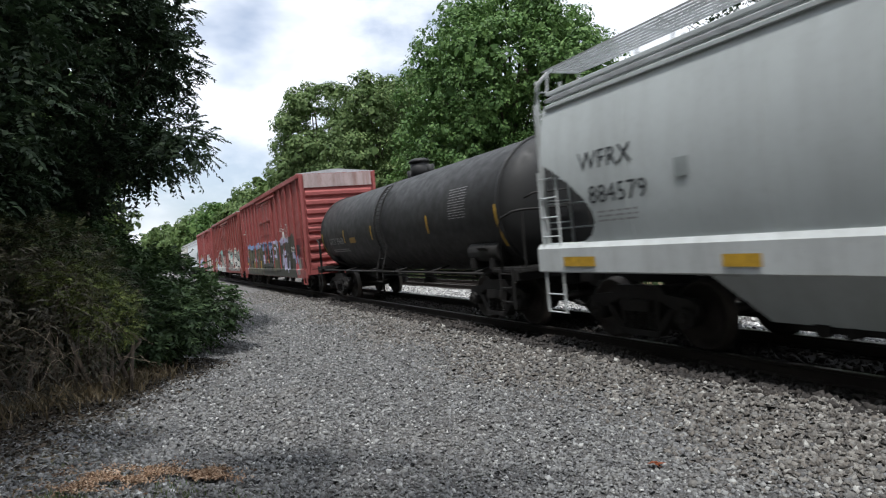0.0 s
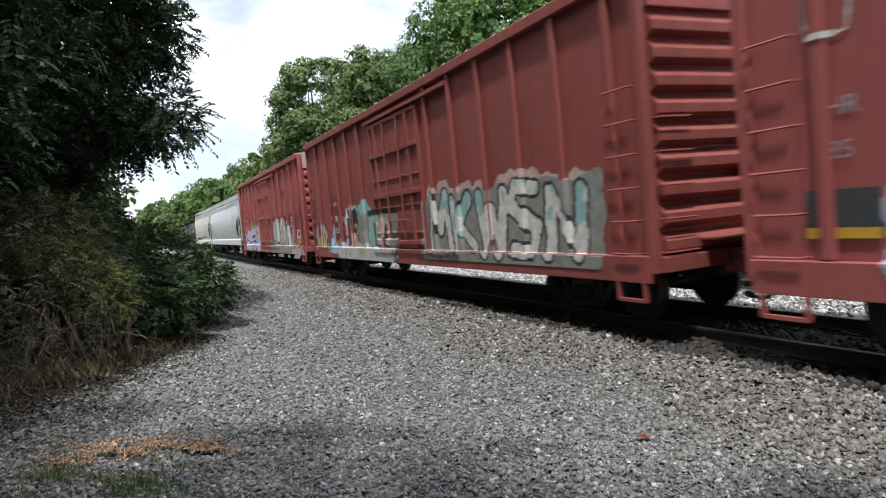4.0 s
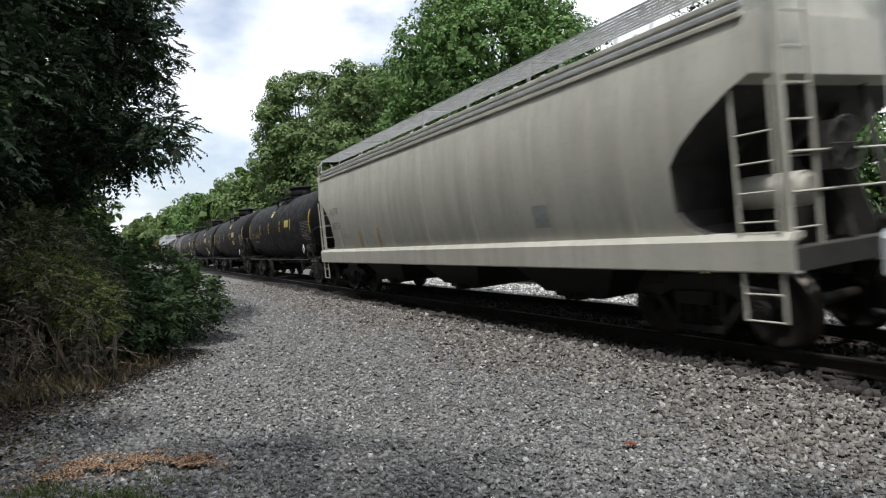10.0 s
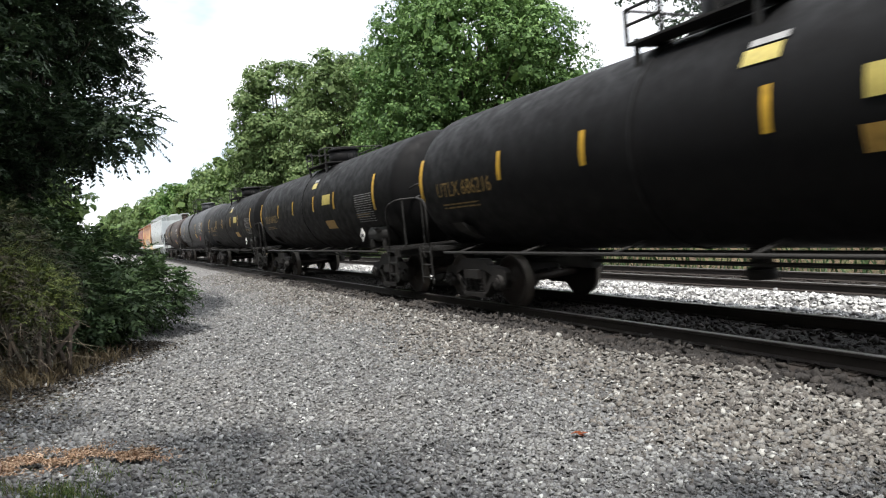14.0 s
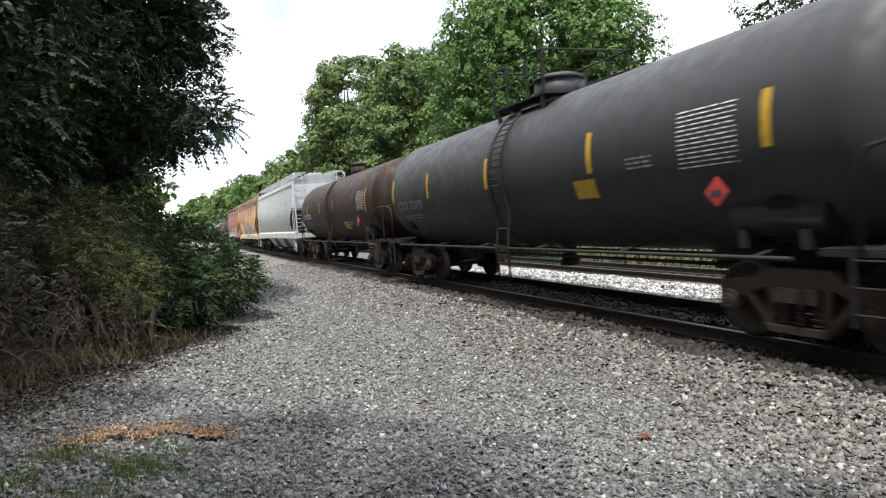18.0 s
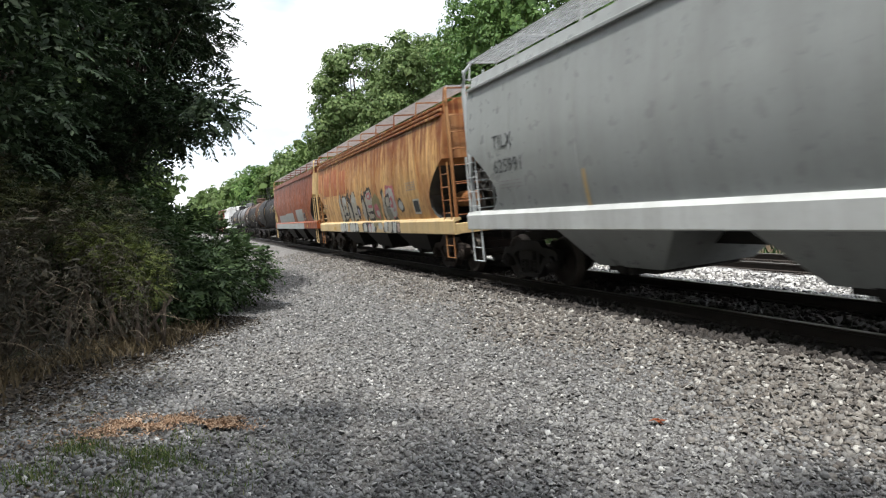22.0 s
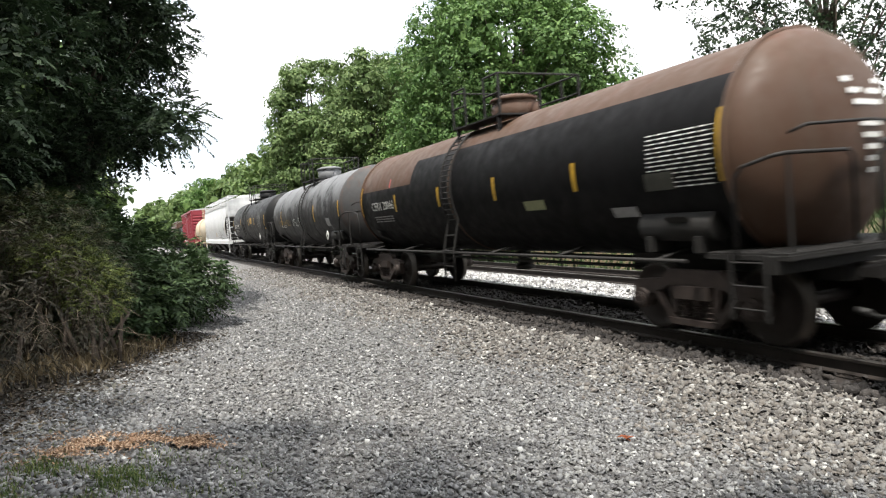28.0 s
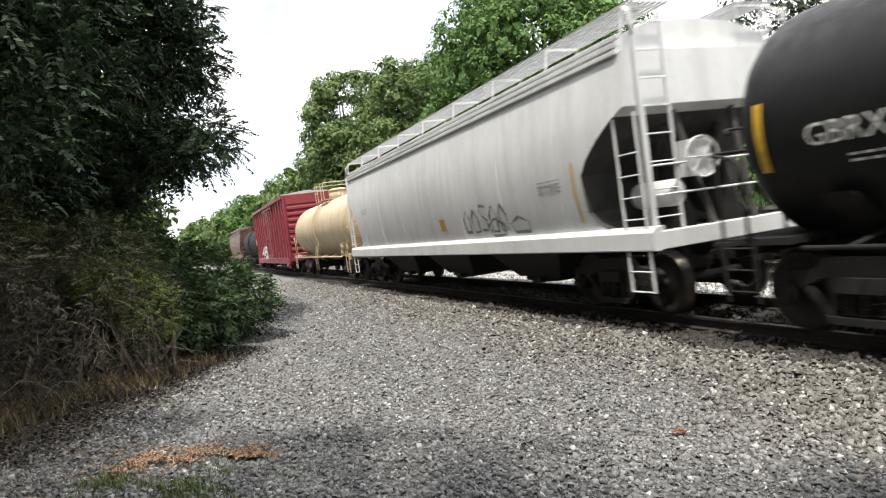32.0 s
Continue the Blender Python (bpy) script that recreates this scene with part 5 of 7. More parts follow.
P_A = car_paint("grey_green_car_paint", (0.56, 0.60, 0.60), grime=0.18, shift=1)
P_A_SILL = car_paint("pale_sill_paint", (0.57, 0.60, 0.60), grime=0.3, shift=2)
P_BLACK = car_paint("black_tank_paint", (0.006, 0.006, 0.0065), grime=0.1, rough=0.62, shift=3, dirt=(0.022, 0.020, 0.019), spec=0.12)
P_RED3 = car_paint("dark_red_panel_paint", (0.19, 0.030, 0.035), grime=0.3, rough=0.6, shift=31, dirt=(0.08, 0.03, 0.03))
P_RED = car_paint("oxide_red_car_paint", (0.325, 0.088, 0.082), grime=0.3, rust=0.12, rough=0.6, shift=4, dirt=(0.10, 0.035, 0.03))
P_RED2 = car_paint("dull_red_car_paint", (0.265, 0.070, 0.060), grime=0.35, rust=0.15, rough=0.62, shift=9, dirt=(0.08, 0.03, 0.03))
P_FADED = car_paint("faded_white_panel", (0.46, 0.36, 0.35), grime=0.5, rust=0.3, shift=5)
P_G = car_paint("light_grey_car_paint", (0.54, 0.58, 0.60), grime=0.2, shift=6, rough=0.4)
P_H = car_paint("beige_grey_car_paint", (0.50, 0.49, 0.43), grime=0.3, shift=7, rough=0.45)
P_K = car_paint("silver_grey_car_paint", (0.34, 0.365, 0.365), grime=0.25, shift=8, rough=0.34, spec=0.5)
P_TAN = car_paint("rusted_tan_car_paint", (0.80, 0.52, 0.22), grime=0.2, rust=0.62, shift=11, rust_color=(0.33, 0.10, 0.025), streak=1.8, drip=1.0)
P_TAN_END = car_paint("rust_brown_end_paint", (0.42, 0.22, 0.09), grime=0.4, rust=0.7, shift=14, rust_color=(0.20, 0.06, 0.02))
P_TAN_SILL = car_paint("rusted_tan_sill_paint", (0.66, 0.50, 0.26), grime=0.3, rust=0.25, shift=12, rust_color=(0.30, 0.10, 0.03))
P_ORANGE = car_paint("rust_orange_car_paint", (0.33, 0.084, 0.024), grime=0.4, rust=0.62, shift=13, rust_color=(0.15, 0.036, 0.015), dirt=(0.11, 0.03, 0.015), drip=0.7)
P_BLOCK = car_paint("rust_red_block_paint", (0.36, 0.095, 0.032), grime=0.2, rust=0.5, shift=41, rust_color=(0.56, 0.31, 0.11), streak=4.5)
P_PATCH = plain("grey_cover_paint", (0.33, 0.36, 0.36), 0.6, 0, 0.12, 2)
P_BROWN = car_paint("brown_black_tank_paint", (0.026, 0.017, 0.015), grime=0.3, rust=0.2, shift=14, rough=0.58, spec=0.2)
P_DARK = car_paint("charcoal_tank_paint", (0.024, 0.0245, 0.025), grime=0.25, shift=15, rough=0.55, dirt=(0.04, 0.037, 0.034))
P_COAL = car_paint("coal_black_tank_paint", (0.011, 0.0112, 0.0118), grime=0.15, shift=37, rough=0.5, dirt=(0.025, 0.023, 0.022), spec=0.2)
P_CHAR = car_paint("blue_charcoal_tank_paint", (0.038, 0.040, 0.044), grime=0.25, shift=35, rough=0.55, dirt=(0.05, 0.047, 0.044))
P_RUSTY = car_paint("rusty_brown_tank_paint", (0.078, 0.043, 0.027), grime=0.35, rust=0.3, shift=16, rough=0.65, rust_color=(0.10, 0.045, 0.03))
P_CLOUD = car_paint("clouded_grey_tank_paint", (0.024, 0.0245, 0.026), grime=0.3, shift=17, rough=0.6, dirt=(0.09, 0.09, 0.092), cloud=(0.15, 0.154, 0.16))
P_HEAD = car_paint("faded_tank_head_paint", (0.055, 0.055, 0.056), grime=0.5, rust=0.35, shift=27, rough=0.65, dirt=(0.09, 0.085, 0.08), rust_color=(0.12, 0.055, 0.03))
P_WHITE = car_paint("white_car_paint", (0.66, 0.67, 0.67), grime=0.2, shift=18, rough=0.45)
P_CREAM = car_paint("cream_tank_paint", (0.55, 0.45, 0.30), grime=0.4, rust=0.15, shift=19)
P_WINE = car_paint("wine_red_car_paint", (0.24, 0.03, 0.045), grime=0.3, shift=20)
P_UMBER = car_paint("dark_brown_car_paint", (0.10, 0.05, 0.035), grime=0.3, rust=0.3, shift=21)
S_DARK, S_SILVER, S_BLUE, S_WHITE = plain("olive_black_spray", (0.045, 0.045, 0.035), 0.6), plain("silver_spray", (0.42, 0.44, 0.43), 0.5), plain("pale_blue_spray", (0.33, 0.42, 0.55), 0.6), plain("white_spray", (0.55, 0.55, 0.52), 0.6)
S_BAND = plain("dark_olive_spray_ground", (0.035, 0.036, 0.026), 0.6)
S_MOSS, S_SKY, S_TEAL, S_ROSE = plain("moss_spray", (0.085, 0.082, 0.05), 0.6), plain("light_blue_spray", (0.22, 0.32, 0.55), 0.6), plain("teal_spray", (0.25, 0.42, 0.40), 0.6), plain("pale_rose_spray", (0.45, 0.33, 0.30), 0.6)
S_ASH = plain("ash_grey_spray_ground", (0.22, 0.22, 0.20), 0.6)
S_STEEL = plain("steel_grey_spray", (0.42, 0.40, 0.34), 0.55)
S_GREEN2 = plain("sage_spray", (0.24, 0.25, 0.13), 0.6)
S_TAN2 = plain("pale_khaki_spray", (0.36, 0.36, 0.22), 0.6)
S_LILAC, S_TAN, S_BLACK, S_PINK = plain("lilac_spray", (0.40, 0.40, 0.55), 0.6), plain("khaki_spray", (0.22, 0.19, 0.09), 0.6), plain("black_spray", (0.02, 0.02, 0.022), 0.6), plain("rose_spray", (0.45, 0.14, 0.17), 0.6)


def black_tank_marks(mark, o, rear, low):
    """Strips, stencils and placards of the black tank cars; o and rear slide the front and rear groups."""
    m = [("bar", o - 6.1, 0.11, 0.12, 0.84), ("bar", rear + 1.60, 0.11, 0.12, 0.82)]
    m += [("bar", x, 0.11, 0.10, 0.46) for x in (o - 3.15, o - 1.2, rear - 3.3, rear - 1.25)]
    m += [("text", mark, 0.38, 0.88, rear, -0.13, M["dull_amber"]), ("bars", 2, rear + 0.2, -0.42, 1.3, M["dull_amber"]), ("bars", 9, o - 5.38, 0.10, 1.12, M["grey_ink"]), ("bars", 2, o - 5.2, -0.38, 0.9, M["dull_amber"])]
    m += [("patch", o - 2.48, 0.17, 0.74, 0.28, M["lemon"], "yellow stencil panel"), ("patch", o - 1.08 if low else 0.7, 0.66, 0.42, 0.16, M["lemon"], "yellow safety sign"), ("patch", o - 1.12 if low else 0.66, 0.80, 0.42, 0.07, M["grey_ink"], "grey sign strip")]
    m += [("patch", o - 2.46, low, 0.80, 0.24, M["amber"], "small amber warning panel")] if low else []
    m += [("diamond", o - 5.5, 1.43, M["white"], "white diamond placard on a post"), ("end_diamond", M["white"], "white diamond placard on the end"), ("end_bars", 5, 0.75, M["lemon"], 0.72)]
    return m


def build_train():
    g = GAPS
    L = [b - a for a, b in zip(g, g[1:])]
    h = L[0] / 2
    hopper("covered_hopper", "grey covered hopper car with a pale sill", g[0], g[1], P_A, P_A_SILL, M["grate"], P_A_SILL, (1.08, 1.52), 3.62, bay_mat=P_A, marks=[
        ("text", "WFRX", 0.36, 1.1, h - 2.25, 2.66, M["ink"]), ("text", "884579", 0.36, 1.1, h - 2.45, 2.18, M["ink"]), ("bars", 3, h - 2.4, 1.92, 0.8, M["grey_ink"]),
        ("patch", 5.35, 2.35, 0.22, 0.22, P_PATCH, "small grey data panel"), ("sill", h - 1.5, 0.75, 0.14, M["yellow"]), ("sill", h - 4.35, 0.5, 0.14, M["yellow"]), ("bars", 2, h - 3.9, 1.12, 0.6, M["grey_ink"]), ("bars", 1, h - 7.4, 1.12, 1.8, M["grey_ink"])])
    h = L[1] / 2
    tank("tank_car", "black tank car with yellow side strips", g[1], g[2], P_DARK, 1.32, ring=True, platform=False, marks=[("bar", x, -0.15, 0.10, 0.42) for x in (-h + 4.5, 0.9, 3.7)] + [("bar", x, -0.35, 0.12, 0.8) for x in (-h + 1.25, h - 1.2)] + [
        ("text", "GATX 89658", 0.32, 0.98, 4.75, -0.28, M["grey_ink"]), ("bars", 2, 4.5, -0.58, 1.9, M["grey_ink"]), ("patch", 2.85, -0.30, 0.6, 0.17, M["amber"], "dull yellow stencil panel"), ("bars", 8, -h + 2.9, 0.5, 0.8, M["grey_ink"])])
    h = L[2] / 2
    dark_piece = [
        (6.7, 4.3, 1.75, 2.38, S_SKY, 3), (4.6, 2.4, 1.8, 2.36, S_SKY, 3), (3.2, 2.6, 1.9, 2.36, S_LILAC, 2), (2.5, 1.35, 1.8, 2.42, S_LILAC, 3), (7.07, 6.6, 1.0, 1.76, S_LILAC, 4),
        (6.65, 1.3, 0.60, 2.10, S_BAND, 12), (6.55, 5.66, 0.80, 2.16, S_MOSS, 4), (5.52, 4.72, 0.82, 2.05, S_MOSS, 5), (4.56, 3.82, 0.82, 2.08, S_MOSS, 5), (3.52, 2.78, 0.78, 2.12, S_MOSS, 4), (2.66, 2.10, 0.80, 2.14, S_MOSS, 4), (2.0, 1.48, 0.78, 2.16, S_MOSS, 4),
        (6.2, 5.9, 1.15, 1.5, S_BLACK, 2), (5.3, 5.0, 1.3, 1.45, S_BLACK, 3), (4.3, 4.1, 0.95, 1.6, S_BLACK, 3), (3.25, 3.0, 1.05, 1.45, S_BLACK, 2), (2.45, 2.25, 1.5, 1.85, S_BLACK, 2), (3.30, 3.05, 1.72, 1.95, S_PINK, 2), (4.05, 3.9, 1.40, 1.6, S_LILAC, 2), (3.95, 3.76, 1.7, 1.95, S_ASH, 3),
        (1.4, -1.35, 1.5, 2.34, S_SKY, 5), (1.4, -1.4, 0.62, 1.95, S_BAND, 12), (0.35, -0.4, 1.0, 2.22, S_BLACK, 4), (0.25, -0.25, 2.15, 2.42, S_LILAC, 2), (0.2, -0.3, 1.35, 1.5, M["amber"], 4), (0.8, 0.6, 1.5, 1.9, S_PINK, 3), (1.2, 0.95, 1.3, 1.75, S_LILAC, 3), (-0.8, -1.05, 1.55, 2.1, S_LILAC, 3),
        (-1.3, -3.2, 1.8, 2.34, S_LILAC, 3), (-3.0, -4.2, 1.8, 2.40, S_LILAC, 3), (-4.1, -5.5, 1.8, 2.42, S_LILAC, 3), (-1.3, -6.85, 0.60, 2.06, S_BAND, 12), (-1.6, -2.5, 0.85, 2.2, S_MOSS, 4), (-2.6, -3.6, 0.85, 2.2, S_DARK, 4), (-3.7, -5.3, 1.4, 2.2, S_DARK, 4), (-5.35, -6.5, 1.3, 2.48, S_DARK, 2.4),
        (-2.0, -2.24, 1.5, 2.02, S_LILAC, 4), (-1.5, -1.72, 1.25, 1.9, S_SKY, 3), (-3.47, -3.9, 1.08, 1.75, S_LILAC, 2), (-4.05, -4.5, 1.0, 1.88, S_LILAC, 2.4), (-4.9, -5.2, 0.85, 1.5, S_LILAC, 2), (-2.7, -2.95, 1.7, 2.1, S_TEAL, 3), (-4.26, -5.38, 1.50, 1.88, S_BLACK, 6), (-4.6, -4.85, 1.6, 1.75, S_ASH, 2),
        (-5.74, -6.14, 1.48, 1.76, S_LILAC, 2), (-6.3, -6.9, 1.2, 1.9, S_SKY, 2), (-6.25, -6.7, 0.95, 1.6, S_DARK, 2), (-6.62, -6.86, 0.84, 1.22, S_PINK, 3), (-6.85, -7.3, 0.83, 1.45, S_ASH, 6), (-6.62, -7.25, 1.64, 2.0, S_BLACK, 6)]
    boxcar("boxcar", "oxide red boxcar covered with dark graffiti", g[2], g[3], P_RED, eave=4.76, end_top=P_FADED, murals=[(dark_piece, 3, "dark olive graffiti letters with lilac and blue tops")], sprays=[
        ("OSE", -4.0, -5.4, 2.35, 3.05, (S_WHITE, S_WHITE, S_WHITE, None), 0.012, 0.0, 0.02, 5), ("O", 7.9, 7.2, 2.9, 4.15, (S_WHITE, S_WHITE, S_WHITE, None), 0.012, 0.0, 0.02, 6)],
        marks=[("panel", -h + 2.1, 1.65, 2.6, 1.28, P_RED3, "darker repainted red panel"), ("bars", 3, -h + 5.5, 2.85, 0.6, M["white"]), ("bars", 3, 1.2, 4.0, 0.6, M["white"]), ("bars", 4, -5.95, 1.95, 0.7, M["white"]), ("patch", -h + 0.98, 1.6, 0.10, 0.7, M["amber"], "dull amber reflector"), ("patch", -1.2, 1.37, 0.22, 0.48, M["amber"], "orange sprayed bar"), ("patch", -3.05, 1.3, 0.19, 0.43, M["amber"], "orange sprayed bar"), ("patch", -5.33, 1.22, 0.20, 0.44, M["yellow"], "orange sprayed bar"), ("patch", 4.75, 1.22, 0.2, 0.45, M["amber"], "orange sprayed bar"), ("patch", 2.5, 1.2, 0.24, 0.44, M["yellow"], "orange sprayed bar"),
               ("text", "HR", 0.24, 1.0, 7.4, 2.43, M["grey_ink"]), ("text", "85", 0.24, 1.0, 7.45, 2.04, M["grey_ink"]), ("text", "100", 0.24, 1.0, 6.35, 2.43, M["grey_ink"]), ("text", "16", 0.24, 1.0, 6.37, 2.02, M["grey_ink"]), ("patch", 7.46, 1.5, 0.7, 0.36, M["ink"], "dark consolidated stencil"), ("patch", 7.46, 1.28, 0.7, 0.10, M["yellow"], "yellow stencil line")])
    h = L[3] / 2
    pale_piece = [
        (8.4, 7.95, 0.88, 1.76, S_BLUE, 3), (8.25, 7.98, 0.95, 1.4, S_TAN2, 3), (7.5, 7.1, 1.35, 1.78, S_BLUE, 2), (7.52, 6.82, 0.95, 1.62, S_TAN2, 3), (7.33, 7.2, 1.1, 1.5, S_BLACK, 3), (7.05, 6.9, 1.05, 1.3, S_BLACK, 2),
        (6.58, 5.45, 0.84, 1.16, S_BLUE, 4), (6.14, 5.90, 0.84, 1.66, S_BLUE, 4), (6.4, 6.25, 0.9, 1.05, S_BLACK, 2), (5.44, 5.18, 0.90, 1.38, S_TAN2, 4), (5.46, 5.18, 1.34, 1.58, S_BLACK, 4), (5.45, 5.2, 1.52, 1.82, S_ASH, 3),
        (4.74, 4.42, 1.05, 1.34, S_BLUE, 4), (4.72, 4.44, 1.32, 1.78, S_ROSE, 4), (4.72, 4.46, 1.70, 1.98, S_WHITE, 3), (3.98, 3.28, 1.58, 2.26, S_TEAL, 2.6), (4.0, 3.5, 0.9, 1.58, S_ROSE, 4), (3.84, 3.38, 1.52, 2.08, S_BLACK, 4), (3.8, 3.5, 1.62, 1.74, S_TAN2, 4),
        (3.2, 2.1, 1.85, 2.32, S_TEAL, 2.4), (3.55, 0.2, 0.72, 2.0, S_ASH, 7), (5.2, 0.2, 0.60, 1.10, S_SILVER, 10), (2.95, 2.55, 1.3, 1.55, S_ROSE, 2), (2.4, 1.6, 1.1, 1.9, S_TEAL, 3), (1.5, 0.6, 1.0, 1.8, S_ROSE, 3), (2.0, 1.8, 1.1, 1.7, S_BLACK, 3), (1.1, 0.9, 1.1, 1.6, S_BLACK, 3), (3.2, 2.7, 0.8, 1.1, S_TAN2, 3), (2.3, 0.3, 1.92, 2.06, S_BLACK, 5)]
    boxcar("boxcar", "dull red boxcar with pale blue and rose graffiti", g[3], g[4], P_RED2, end_top=P_RED, murals=[(pale_piece, 13, "pale blue, rose and silver graffiti piece")], sprays=[
        ("MKWSN", -h + 7.6, -h + 2.0, 0.95, 2.15, (S_WHITE, S_TEAL, S_BLACK, S_ROSE, S_ASH), 0.12, 0.05, 0.03, 14)],
        marks=[("panel", 6.26, 1.9, 0.52, 1.5, P_RED3, "darker repainted red panel"), ("panel", 5.63, 1.9, 0.52, 1.5, P_RED3, "darker repainted red panel"), ("panel", 4.96, 1.55, 0.44, 1.05, P_RED3, "darker repainted red panel"), ("panel", 4.22, 1.65, 0.44, 1.12, P_RED3, "darker repainted red panel"), ("panel", 7.77, 1.45, 0.40, 0.9, P_RED3, "darker repainted red panel"),
               ("frame", 4.21, 2.06, 0.36, 0.26, M["white"], "thin white frame"), ("patch", 7.76, 1.25, 0.42, 0.2, M["amber"], "orange consolidated stencil"), ("patch", 7.76, 1.04, 0.42, 0.18, M["yellow"], "yellow consolidated stencil"), ("patch", 5.66, 1.17, 0.36, 0.1, M["amber"], "orange sprayed bar"), ("bars", 2, 6.24, 2.42, 0.34, M["white"]), ("bars", 2, 5.62, 2.42, 0.4, M["white"]),
               ("text", "177", 0.25, 1.0, 6.26, 1.94, M["white"]), ("text", "288", 0.25, 1.0, 5.62, 1.93, M["white"]), ("text", "511", 0.25, 1.0, 4.95, 1.90, M["white"]), ("bars", 3, 6.26, 1.6, 0.34, M["white"]), ("bars", 3, 5.62, 1.6, 0.4, M["white"]), ("bars", 2, 4.95, 1.65, 0.3, M["grey_ink"])])
    h = L[4] / 2
    silver_piece = [
        (-1.4, -5.6, 0.74, 1.55, S_ASH, 7), (-1.55, -2.46, 1.05, 2.1, S_DARK, 4), (-1.66, -2.0, 1.2, 2.1, S_SILVER, 3), (-2.05, -2.4, 1.1, 2.22, S_SILVER, 4), (-2.5, -3.28, 1.05, 2.26, S_DARK, 4), (-2.58, -2.85, 1.2, 2.2, S_WHITE, 3), (-2.9, -3.2, 1.15, 2.1, S_SILVER, 4), (-3.3, -3.92, 1.1, 2.16, S_SILVER, 3), (-3.55, -3.7, 1.2, 1.8, S_DARK, 3),
        (-3.95, -4.6, 1.1, 2.24, S_DARK, 4), (-4.05, -4.5, 1.15, 2.14, S_SILVER, 3.5), (-4.6, -5.52, 0.72, 2.1, S_SILVER, 3), (-4.7, -4.95, 1.55, 2.0, S_DARK, 2), (-5.05, -5.25, 1.68, 1.82, S_BLACK, 2), (-4.75, -4.95, 1.0, 1.2, S_DARK, 2), (-5.15, -5.35, 1.15, 1.4, S_DARK, 2), (-5.0, -5.25, 0.85, 1.0, S_BLACK, 2),
        (-5.48, -5.78, 0.95, 1.45, S_ROSE, 3), (-5.82, -6.58, 0.82, 1.66, S_ASH, 2.6), (-6.0, -6.45, 1.45, 1.75, S_WHITE, 2), (-6.05, -6.3, 1.0, 1.35, S_DARK, 2.5), (-6.68, -7.02, 0.86, 1.52, S_ROSE, 2.4), (-6.78, -6.95, 1.1, 1.35, P_RED3, 2), (-4.55, -7.9, 0.62, 1.0, S_ROSE, 8), (-6.25, -6.5, 0.9, 1.05, P_RED3, 3), (-1.4, -5.6, 0.60, 0.98, S_ASH, 10)]
    lilac_piece = [
        (6.75, 6.35, 1.1, 2.05, S_GREEN2, 3), (6.0, 5.4, 1.7, 2.22, S_GREEN2, 2.4), (5.2, 4.2, 1.6, 2.1, S_GREEN2, 2.4), (4.6, 3.3, 1.7, 2.26, S_GREEN2, 3), (2.5, 1.7, 0.85, 2.25, S_GREEN2, 3), (6.8, 5.8, 0.76, 1.55, S_LILAC, 4), (6.3, 5.5, 1.2, 1.85, S_LILAC, 2.4), (5.9, 4.65, 0.74, 1.86, S_LILAC, 3.4), (4.65, 3.62, 0.74, 1.9, S_LILAC, 3.4), (3.7, 3.25, 0.72, 1.72, S_LILAC, 5), (3.34, 2.35, 0.70, 2.08, S_LILAC, 2.6), (2.6, 1.9, 0.72, 1.75, S_LILAC, 4),
        (5.75, 5.2, 1.35, 1.6, S_SKY, 4), (4.66, 4.45, 0.95, 1.85, S_SKY, 4), (3.6, 3.35, 0.9, 1.7, S_SKY, 4), (4.34, 3.64, 1.16, 1.54, S_BLACK, 3), (4.2, 3.75, 1.25, 1.45, S_SILVER, 4), (3.38, 3.08, 1.04, 1.26, S_DARK, 2.4), (2.95, 2.75, 1.55, 1.72, S_DARK, 2), (6.5, 5.9, 1.22, 1.27, S_BLACK, 6), (5.6, 4.8, 1.14, 1.2, S_BLACK, 6), (5.85, 5.65, 1.2, 1.4, S_PINK, 2), (5.4, 4.82, 1.80, 2.2, S_BLACK, 5), (5.33, 4.88, 1.85, 2.15, M["red"], 6), (3.9, 3.6, 0.9, 1.02, S_BLACK, 3), (2.3, 2.1, 1.0, 1.3, S_DARK, 2)]
